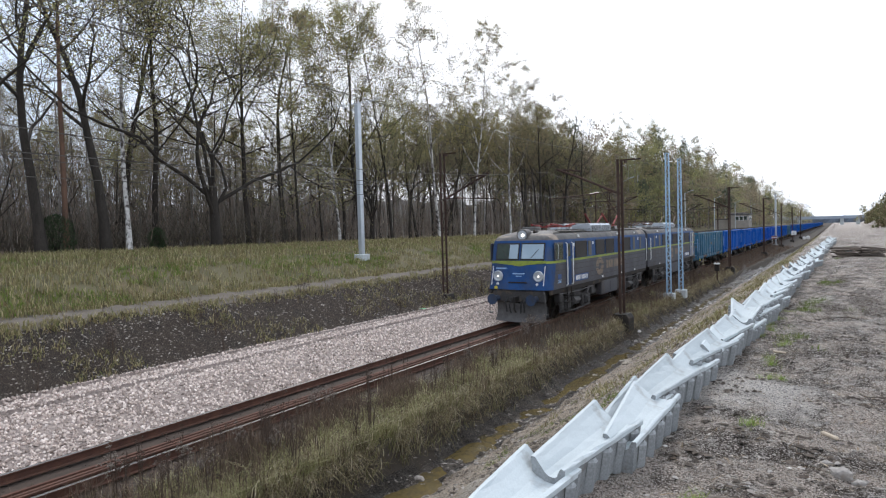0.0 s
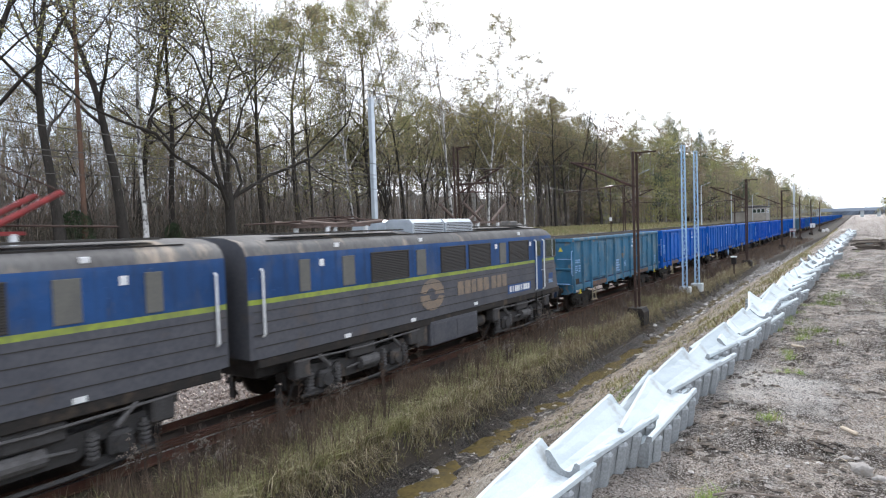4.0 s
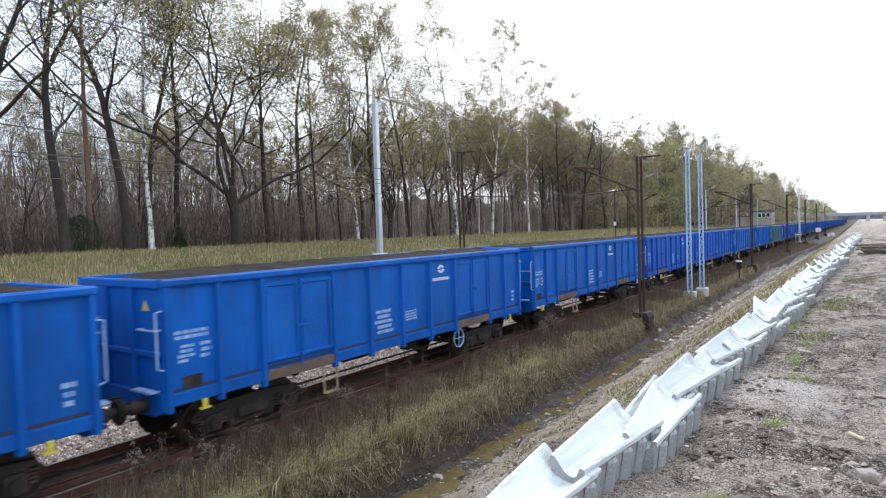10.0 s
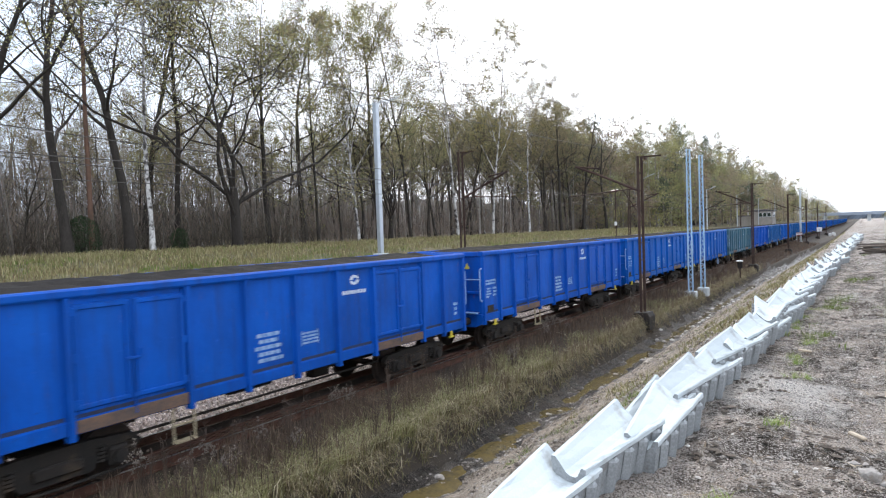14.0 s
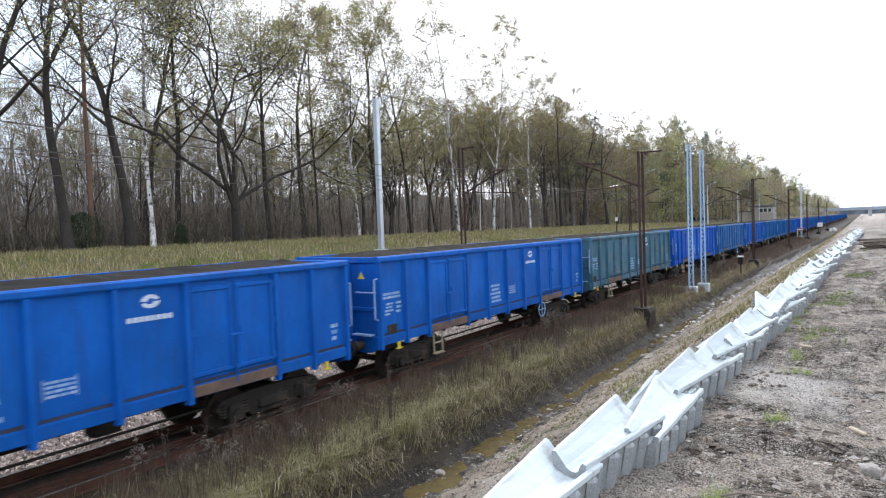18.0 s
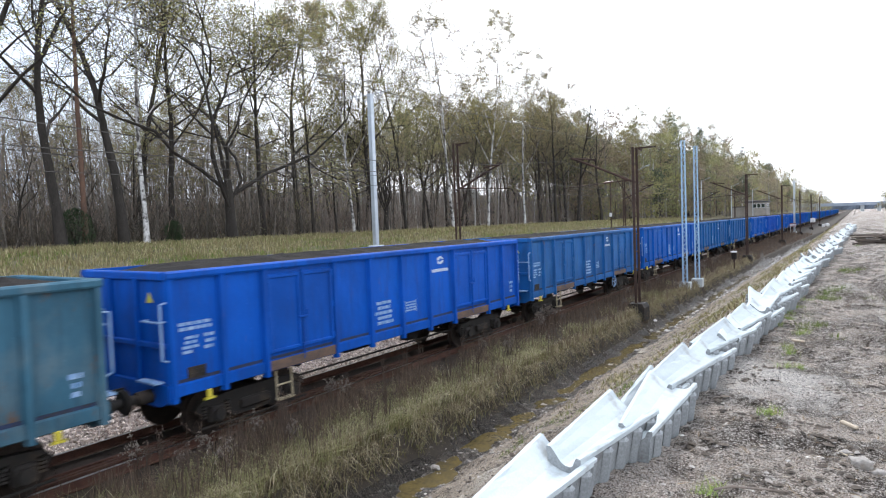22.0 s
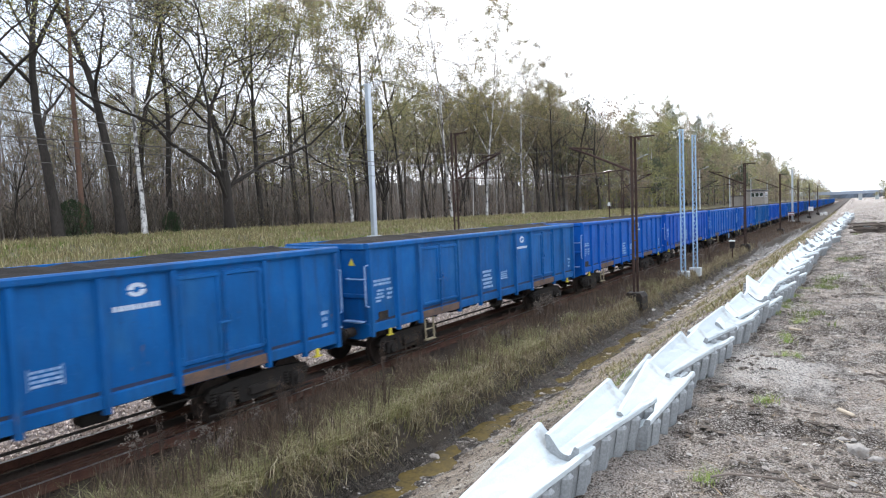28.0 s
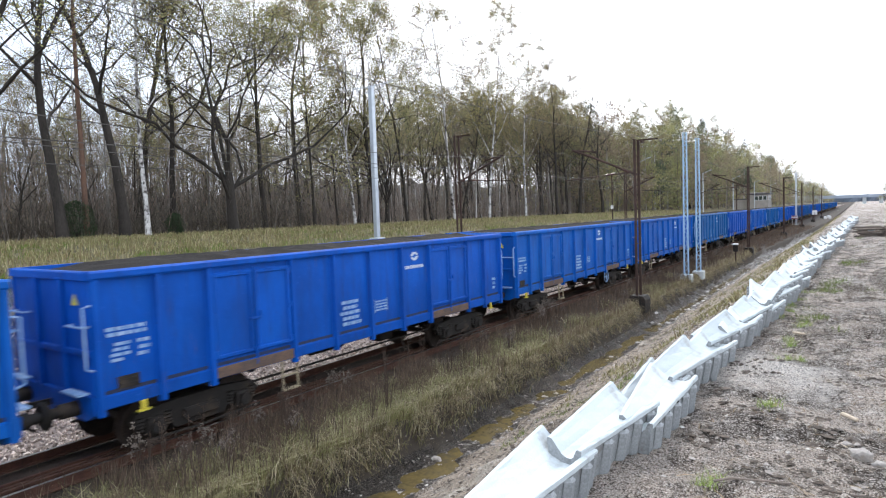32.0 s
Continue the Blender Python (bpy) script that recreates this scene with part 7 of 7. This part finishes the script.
def build_far_forest():
    """The wood that closes in on the line beyond the field: ragged crowns of leaf clumps over dark stems."""
    rng = np.random.default_rng(31)
    pts, stems = {k: [] for k in FAR_TONES}, []
    for k in range(470):
        y = 108 + 860 * rng.random() ** 1.7
        edge = -38 + 14 * min(1, max(0, (y - 108) / 60))
        x = edge - 26 * rng.random() ** 1.5
        tone = ("brown", "green", "yellow", "pine")[int(np.searchsorted((0.36, 0.58, 0.76), rng.random()))]
        h = rng.uniform(15, 23) * (0.55 if x > edge - 3 else 1.0)
        # clumps of leaves within the crown's outline, with gaps between them
        clumps, n = (20, 27) if y < 330 else (12, 18)
        s = rng.random(clumps) ** 0.8
        lo = (0.35 if tone == "pine" else 0.06) * h
        wide = (2.2 * (1 - s) + 0.4 if tone == "pine" else 2.9 * np.sqrt(np.maximum(0.04, 1 - (2 * s - 0.9) ** 2 * 0.8))) * rng.uniform(0.3, 1.0, clumps) * rng.uniform(0.8, 1.25)
        a = rng.uniform(0, 6.28, clumps)
        c = np.stack([x + wide * np.cos(a), y + wide * np.sin(a), 2.9 + lo + (h - lo) * s], 1)
        pts[tone].append((np.repeat(c, n, 0) + rng.normal(0, 1, (clumps * n, 3)) * np.array([0.75, 0.75, 0.55])))
        stems.append((x, y, 2.9))
    for tone in FAR_TONES:
        v, t = blades(rng, np.concatenate(pts[tone]), (0.2, 0.55), (0.12, 0.32), (0.4, 1.6))
        stuff("far_forest", tri_mesh("far_forest", v, t, FAR_TONES[tone]), FAR_LABELS[tone], "forest")
    v, t = blades(rng, np.array(stems), (11, 19), (0.2, 0.4), (0.0, 0.04), 0.1)
    stuff("far_stems", tri_mesh("far_stems", v, t, M["stems"]), "trunks of the wood along the line", "forest")
    # bushes on the bank beyond the yard
    pts = []
    for k in range(150):
        y = 112 + 200 * rng.random()
        x = 6.5 + 0.03 * max(0, y - 160) + 16 * rng.random()
        h, n = rng.uniform(1.2, 4.2), 90
        a, s = rng.uniform(0, 6.28, n), rng.random(n)
        r = 1.5 * np.sqrt(1 - 0.85 * s) * rng.uniform(0.3, 1, n)
        pts.append(np.stack([x + r * np.cos(a), y + r * np.sin(a), ground_z(x, y) + h * s], 1))
    v, t = blades(rng, np.concatenate(pts), (0.3, 0.9), (0.12, 0.4), (0.3, 1.3))
    stuff("bank_bushes", tri_mesh("bank_bushes", v, t, M["bush"]), "olive and brown bushes on the far bank", "bushes")


M["bush"] = island_mat("olive_brown_bushes", [(0.14, 0.15, 0.07), (0.22, 0.20, 0.10), (0.17, 0.12, 0.08), (0.11, 0.13, 0.06)], 0.9, 0.2)
build_far_forest()


# ---- wires ----
def build_wires():
    for x, reach, masts in ((TRACK_X, 400, [-5.8, 26.2, 58.2, 88.6, 119, 150, 182, 214, 246, 278, 310]), (-15.2, 200, [-4, 28.2, 60, 92, 124, 156])):
        w = thing("overhead_line", "thin dark overhead contact wire and messenger wire", "wire", "overhead lines")
        part("contact_wire", Geo().tube([(x + (0.2 if k % 2 else -0.2), y, 5.42) for k, y in enumerate(masts)], 0.012, 4), M["wire"], w)
        path, hangers = [], []
        for a, b in zip(masts, masts[1:]):
            for k in range(8):
                t = k / 8
                z = 6.55 - 0.85 * (1 - (2 * t - 1) ** 2)
                path.append((x, lerp(a, b, t), z))
                if k in (1, 3, 5, 7):
                    hangers.append((lerp(a, b, t), z))
        part("messenger_wire", Geo().tube(path, 0.012, 4), M["wire"], w)
        for y, z in hangers[:24]:
            part("hanger", Geo().tube([(x, y, 5.42), (x, y, z)], 0.005, 3, False), M["wire"], w)
    f = thing("feeder_line", "thin feeder wire strung along the masts", "wire", "overhead lines")
    path = []
    for a, b in zip([-5.8, 26.2, 58.2, 88.6, 119], [26.2, 58.2, 88.6, 119, 150]):
        for k in range(6):
            path.append((-7.0, lerp(a, b, k / 6), 6.8 - 0.5 * (1 - (k / 3 - 1) ** 2)))
    part("wire", Geo().tube(path, 0.009, 4), M["wire"], f)


M["wire"] = mat("dull_copper_wire", (0.12, 0.11, 0.10), (0.08, 0.075, 0.07), 0.6, 0.5)
build_wires()


# ---- signal box, bridge and other far things ----
M["render_wall"] = mat("cream_render", (0.34, 0.31, 0.27), (0.24, 0.22, 0.19), 0.9, scale=1.2, fine=12, dirt=(0.3, 0.27, 0.23), dirt_scale=0.8)
M["roof_dark"] = mat("dark_roof_felt", (0.09, 0.09, 0.095), (0.06, 0.06, 0.065), 0.8, scale=2, fine=15)
# pale blue cast of the bridge is haze put into its colour
M["far_concrete"] = mat("haze_tinted_bridge_concrete", (0.34, 0.385, 0.45), (0.27, 0.31, 0.37), 0.9, scale=0.3, fine=2)


def build_signal_box():
    b = thing("signal_box", "cream two-storey signal box with a flat dark roof", "building", at=(-18.4, 154, 2.4))
    b.scale = (0.8, 0.8, 0.86)
    part("wall", Geo().box((0, 0, 2.0), (5.2, 7, 4.2), ch=0.02), M["render_wall"], b)
    part("roof", Geo().box((0, 0, 4.3), (5.9, 7.6, 0.3), ch=0.04), M["roof_dark"], b)
    part("parapet", Geo().box((-0.5, 0.5, 4.6), (3.4, 5, 0.3), ch=0.04), M["render_wall"], b)
    for x in (-0.3, 0.75, 1.8):
        w = part("window", Geo().box((x, -3.5, 3.2), (0.95, 0.1, 1.1), ch=0.02), M["white"], b)
        part("pane", Geo().box((x, -3.56, 3.2), (0.8, 0.04, 0.95)), M["pane"], w)
    for y in (-2, 0, 2):
        w = part("window", Geo().box((2.6, y, 3.2), (0.1, 1.4, 1.1), ch=0.02), M["white"], b)
        part("pane", Geo().box((2.66, y, 3.2), (0.04, 1.2, 0.95)), M["pane"], w)
    part("side_wing", Geo().box((-4.4, 0.5, 1.5), (3.6, 5, 3.0), ch=0.02), M["render_wall"], b)
    part("wing_roof", Geo().box((-4.4, 0.5, 3.1), (3.9, 5.4, 0.22), ch=0.03), M["roof_dark"], b)
    part("aerial", Geo().tube([(-1.2, 1, 4.6), (-1.2, 1, 6.4)], 0.04, 5), M["dark_steel"], b)


build_signal_box()


def build_bridge():
    b = thing("road_bridge", "far grey concrete road bridge across the railway", "bridge", at=(0, 560, 0))
    part("deck", Geo().box((10, 0, 6.6), (150, 9, 1.5), ch=0.05), M["far_concrete"], b)
    part("parapet", Geo().box((10, -4.4, 7.7), (150, 0.2, 0.8)), M["far_concrete"], b)
    for x in (-24, 4.2, 14.5, 40):
        part("pier", Geo().box((x, 0, 3.0), (2.4, 6, 6.4), ch=0.1), M["concrete"], b)


build_bridge()


def build_far_backdrop():
    g = Geo()
    rnd = random.Random(2)
    xs = spread_line(-260, 420, 5)
    for x in xs:
        top = 8.5 + 4 * noise.noise(Vector((x * 0.03, 1, 0))) + 3 * noise.noise(Vector((x * 0.15, 2, 0)))
        g.v += [(x, 900 + 6 * noise.noise(Vector((x * 0.1, 0, 0))), 2), (x, 902, max(5, top * 0.8)), (x, 904, max(6, top))]
    for j in range(len(xs) - 1):
        for k in range(2):
            a = j * 3 + k
            g.f.append((a, a + 3, a + 4, a + 1))
            g.m.append(0)
    # distance haze is painted in as a blue-grey base colour
    M["haze_wood"] = mat("haze_tinted_woods", (0.10, 0.12, 0.15), (0.075, 0.09, 0.11), 1.0, scale=0.05, fine=0.6)
    tagged(new("backdrop", g.mesh("backdrop", M["haze_wood"], fix=False)), "woods on the far horizon, tinted with painted haze", "forest", kind="structure")


build_far_backdrop()


def build_small_far():
    s = thing("dwarf_signal", "small black and white dwarf signal beside the track", "signal", at=(-7.35, 48.4, -0.2))
    part("post", Geo().tube([(0, 0, 0), (0, 0, 0.75)], 0.05, 8), M["dark_steel"], s)
    part("lamp_case", Geo().box((0, 0, 0.95), (0.34, 0.22, 0.5), ch=0.05), M["black"], s)
    part("hood", Geo().box((0, -0.1, 1.24), (0.4, 0.36, 0.1), ch=0.03), M["white"], s)
    b = thing("warning_board", "red and white warning board on a short post", "sign", at=(-9.6, 124, -0.2))
    part("post", Geo().tube([(0, 0, 0), (0, 0, 1.6)], 0.04, 6), M["white"], b)
    part("board", Geo().box((0, 0, 1.5), (1.7, 0.04, 0.6), ch=0.01), M["white"], b)
    for z in (1.3, 1.7):
        part("red_bar", Geo().box((0.1, -0.024, z), (1.45, 0.01, 0.15)), M["red"], b)
    w = thing("white_sign", "square white sign on a thin post", "sign", at=(-7.3, 146, -0.2))
    part("post", Geo().tube([(0, 0, 0), (0, 0, 2)], 0.04, 6), M["dark_steel"], w)
    part("board", Geo().box((0, 0, 1.9), (0.9, 0.04, 0.9), ch=0.01), M["white"], w)
    for k, (x, y) in enumerate(((-5.6, 150), (-4.9, 153), (-5.3, 158))):
        m = thing("marker_post", "short white marker post beside the track", "marker", "white marker posts", at=(x, y, 0))
        part("post", Geo().box((0, 0, 0.5), (0.5, 0.3, 0.6), ch=0.08), M["white"], m)
    # small round mirror post by the field
    for y in (56.0,):
        m = thing("track_post", "thin dark post with a small white plate", "post", at=(-19, y, 2.4))
        part("post", Geo().tube([(0, 0, 0), (0, 0, 4.9)], 0.06, 6), M["dark_steel"], m)
        part("plate", Geo().box((0, -0.08, 1.7), (0.25, 0.03, 0.35)), M["white"], m)


build_small_far()

M["old_plank"] = mat("weathered_planks", (0.20, 0.16, 0.13), (0.12, 0.10, 0.085), 0.9, scale=2, fine=20, stretch=(1, 1, 1), spread=0.35)


def build_pile():
    rnd = random.Random(6)
    pile = thing("timber_pile", "low pile of old grey planks and sleepers on the mud", "timber", at=(0.85, 33.4, ground_z(0.85, 33.4)))
    for k in range(44):
        layer, heap = k // 10, k % 2
        part("plank", Geo().box(((-0.42, 0.48)[heap] + rnd.uniform(-0.12, 0.12), -0.7 + 0.27 * (k % 10) / 2 * 1.1 + rnd.uniform(-0.08, 0.08), 0.045 + 0.1 * layer), (rnd.uniform(0.6, 1.15), rnd.uniform(0.09, 0.16), rnd.uniform(0.04, 0.07)), rz=rnd.uniform(-0.35, 0.35), ry=rnd.uniform(-0.09, 0.09), ch=0.01), M["old_plank"], pile)
    part("white_slab", Geo().box((-0.35, -0.3, 0.30), (0.22, 0.2, 0.08), rz=0.4, ch=0.02), M["concrete"], pile, "pale broken slab")
    part("post_stub", Geo().box((0.6, -0.3, 0.32), (0.4, 0.1, 0.09), ry=0.5, rz=0.3, ch=0.01), M["old_plank"], pile)


build_pile()


def rock(name, at, r, label, material, seed, flat=0.7):
    rnd = random.Random(seed)
    bm = bmesh.new()
    bmesh.ops.create_icosphere(bm, subdivisions=2, radius=r)
    for v in bm.verts:
        d = 1 + 0.42 * noise.noise(v.co * (1.5 / r) + Vector((seed, 0, 0))) + 0.16 * noise.noise(v.co * (4 / r))
        v.co = Vector((v.co.x * d * 1.2, v.co.y * d, v.co.z * d * flat))
    me = bpy.data.meshes.new(name)
    bm.to_mesh(me)
    bm.free()
    me.materials.append(material)
    ob = new(name, me)
    ob.location = (at[0], at[1], ground_z(at[0], at[1]) + r * flat * 0.35)
    return tagged(ob, label, "stone", "loose stones")


M["stone_grey"] = mat("grey_field_stone", (0.36, 0.33, 0.30), (0.24, 0.22, 0.2), 0.9, scale=9, fine=50, bump=0.01, dirt=(0.16, 0.13, 0.1), dirt_scale=4)
rock("field_stone", (0.02, 4.58), 0.06, "rough grey field stone lying in the mud", M["stone_grey"], 3)
rock("field_stone", (-0.06, 4.72), 0.028, "rough grey field stone lying in the mud", M["stone_grey"], 4)
rock("field_stone", (0.12, 4.5), 0.034, "rough grey field stone lying in the mud", M["stone_grey"], 5)
for k, (x, y, r) in enumerate(((-7.02, 9.7, 0.10), (-6.9, 14.6, 0.09), (-6.75, 15.0, 0.06), (-6.5, 17.5, 0.09), (-6.8, 19.6, 0.08), (-6.95, 12.4, 0.07), (-6.45, 21.5, 0.10), (-6.3, 24, 0.09), (-5.6, 11.5, 0.05), (-4.4, 8.2, 0.045), (-6.6, 27, 0.1), (-6.2, 10.6, 0.05))):
    rock("ditch_stone", (x, y), r, "pale stone lying in the ditch", M["stone_grey"], 20 + k)


def build_litter():
    """A scrap of green sheeting at the edge of the ballast."""
    g = Geo()
    n = 7
    for j in range(n):
        for i in range(n):
            u, v = i / (n - 1) - 0.5, j / (n - 1) - 0.5
            g.v.append((0.6 * u, 0.4 * v, 0.06 + 0.06 * noise.noise(Vector((u * 6, v * 6, 3)))))
    for j in range(n - 1):
        for i in range(n - 1):
            g.f.append((j * n + i, j * n + i + 1, j * n + i + n + 1, j * n + i + n))
            g.m.append(0)
    tagged(new("plastic_scrap", g.mesh("plastic_scrap", M["green_plastic"], True)), "crumpled scrap of bright green plastic sheet", "litter").location = (-16.9, 24.4, 0.1)


M["green_plastic"] = mat("green_plastic_sheet", (0.06, 0.5, 0.22), (0.04, 0.36, 0.16), 0.4)
build_litter()


def build_sticks():
    rnd = random.Random(31)
    for k in range(26):
        x, y = rnd.uniform(-0.7, 2.6), 2.6 + 14 * rnd.random() ** 1.4
        if k == 0:
            x, y = -0.52, 3.89
        L, a = rnd.uniform(0.10, 0.36) if k else 0.42, rnd.uniform(-0.6, 0.9) if k else 0.5
        g = Geo()
        path = []
        for j in range(5):
            t = j / 4 - 0.5
            px, py = x + math.cos(a) * L * t, y + math.sin(a) * L * t + rnd.uniform(-0.02, 0.02)
            path.append((px, py, ground_z(px, py) + 0.016 + rnd.uniform(0, 0.012)))
        g.tube(path, [0.008, 0.009, 0.008, 0.006, 0.004], 6)
        ob = new("stick", g.mesh("stick", M["old_plank"], True))
        tagged(ob, "dry broken stick lying in the mud", "stick", "sticks in the mud")
    for k, (x, y) in enumerate(((-0.05, 5.5), (0.35, 4.35), (-0.6, 8.6), (1.1, 11.2))):
        ob = new("wood_chip", Geo().box((0, 0, 0), (0.14, 0.04, 0.025), ch=0.008).mesh("wood_chip", M["chip"]))
        ob.location, ob.rotation_euler = (x, y, ground_z(x, y) + 0.02), (0.1, 0.1, rnd.uniform(-0.8, 0.8))
        tagged(ob, "pale split piece of wood on the mud", "wood", "sticks in the mud")


M["chip"] = mat("pale_split_wood", (0.5, 0.42, 0.32), (0.38, 0.3, 0.22), 0.8, scale=6, fine=60)
build_sticks()


# ---- shallow olive water along the ditch bottom ----
def build_water():
    g = Geo()
    ys = spread_line(3, 70, 0.35)
    for y in ys:
        c = -6.82 + 0.14 * noise.noise(Vector((3, y * 0.25, 0)))
        g.v += [(c - 0.38, y, -1.012), (c + 0.36, y, -1.012)]
    for j in range(len(ys) - 1):
        g.f.append((2 * j, 2 * j + 1, 2 * j + 3, 2 * j + 2))
        g.m.append(0)
    tagged(new("water", g.mesh("water", M["water"], fix=False)), "shallow olive-brown water in the ditch", "water", kind="structure")


M["water"] = mat("olive_ditch_water", (0.13, 0.095, 0.035), (0.075, 0.058, 0.026), 0.16, scale=3, fine=14, bump=0.002, dirt=(0.05, 0.045, 0.035), dirt_scale=1.2, dirt_at=0.55)
build_water()


# ---- single dry weeds standing out from the grass ----
M["seed_head"] = mat("fluffy_grey_seed_heads", (0.24, 0.205, 0.175), (0.16, 0.13, 0.11), 0.95)
M["weed_stem"] = mat("dark_weed_stems", (0.09, 0.06, 0.045), (0.06, 0.045, 0.035), 0.95)


def weed_mesh(seed, h, fluffy):
    rnd = random.Random(seed)
    stem, head = Geo(), Geo()
    tips = []
    for k in range(rnd.randint(3, 6)):
        a = rnd.uniform(0, 6.28)
        s = rnd.uniform(0.6, 1.0)
        d = Vector((math.cos(a), math.sin(a), 0)) * rnd.uniform(0.02, 0.14)
        p = [Vector((0, 0, -0.03)) + d * 0.2, d * 0.6 + Vector((0, 0, h * s * 0.55)), d + Vector((0, 0, h * s))]
        stem.tube(p, [0.008, 0.006, 0.003], 4, False)
        for j in range(6):
            q = p[1].lerp(p[2], rnd.random())
            e = q + Vector((rnd.gauss(0, 0.06), rnd.gauss(0, 0.06), 0.07))
            stem.tube([q, e], [0.003, 0.002], 3, False)
            tips.append(e)
        tips.append(p[2])
    for q in tips:
        for j in range(5 if fluffy else 2):
            c = q + Vector((rnd.gauss(0, 0.016), rnd.gauss(0, 0.016), rnd.gauss(0, 0.016)))
            r = rnd.uniform(0.007, 0.016)
            head.add([tuple(c + Vector(v) * r) for v in ((1, 0, 0), (-1, 0.2, 0), (0, 1, 0.2), (0, -1, 0), (0, 0, 1), (0, 0, -1))],
                     [(0, 2, 4), (2, 1, 4), (1, 3, 4), (3, 0, 4), (2, 0, 5), (1, 2, 5), (3, 1, 5), (0, 3, 5)])
    return stem.mesh("stem", M["weed_stem"], fix=False), head.mesh("seed_head", M["seed_head"] if fluffy else M["weed_stem"], fix=False)


def build_weeds():
    rnd = random.Random(44)
    kinds = [weed_mesh(k, 0.75 + 0.1 * (k % 4), k % 4 == 0) for k in range(8)]
    spots = [(-9.75, 9.6), (-9.6, 9.9), (-9.85, 10.3), (-9.3, 8.3), (-9.5, 8.0), (-8.8, 7.7), (-8.5, 7.2), (-8.9, 7.0), (-9.7, 20.4), (-9.6, 20.8), (-9.4, 21.2), (-8.6, 12.6), (-8.7, 12.9), (-8.5, 13.1), (-9.2, 15.4), (-8.5, 16.2)]
    spots += [(rnd.uniform(-9.8, -7.7), 5 + 50 * rnd.random() ** 1.4) for k in range(90)]
    spots += [(rnd.uniform(-19.8, -17.4), 3 + 60 * rnd.random()) for k in range(50)]
    for k, (x, y) in enumerate(spots):
        stem, head = kinds[rnd.randrange(8)] if k not in (0, 8, 9) else kinds[0]
        w = thing("dry_weed", "dark dried weed with seed heads in rough grass", "weed", "dry weeds", at=(x, y, ground_z(x, y)), rz=rnd.uniform(0, 360))
        s = rnd.uniform(0.7, 1.25)
        w.scale = (s, s, s)
        for n, me in (("stem", stem), ("seed_head", head)):
            tagged(part(n, me, None, w), "dried seed heads" if n == "seed_head" else "", kind="stuff" if n == "seed_head" else "")


build_weeds()


def motions():
    times = [0, 2, 4, 6, 8, 10, 12, 14, 16, 18, 20, 22, 24, 26, 28, 30, 32]
    for i, w in enumerate(WAGONS):
        walk(w, [(t, pose(TRACK_X, train_y(t) + SLACK + LW * (i + 0.5), 0)) for t in times])
    for k, u in enumerate(UNITS):
        walk(u, [(t, pose(TRACK_X, train_y(t) - UNIT * (1.5 - k), 0, 0, 0, 180 * k)) for t in times])


motions()
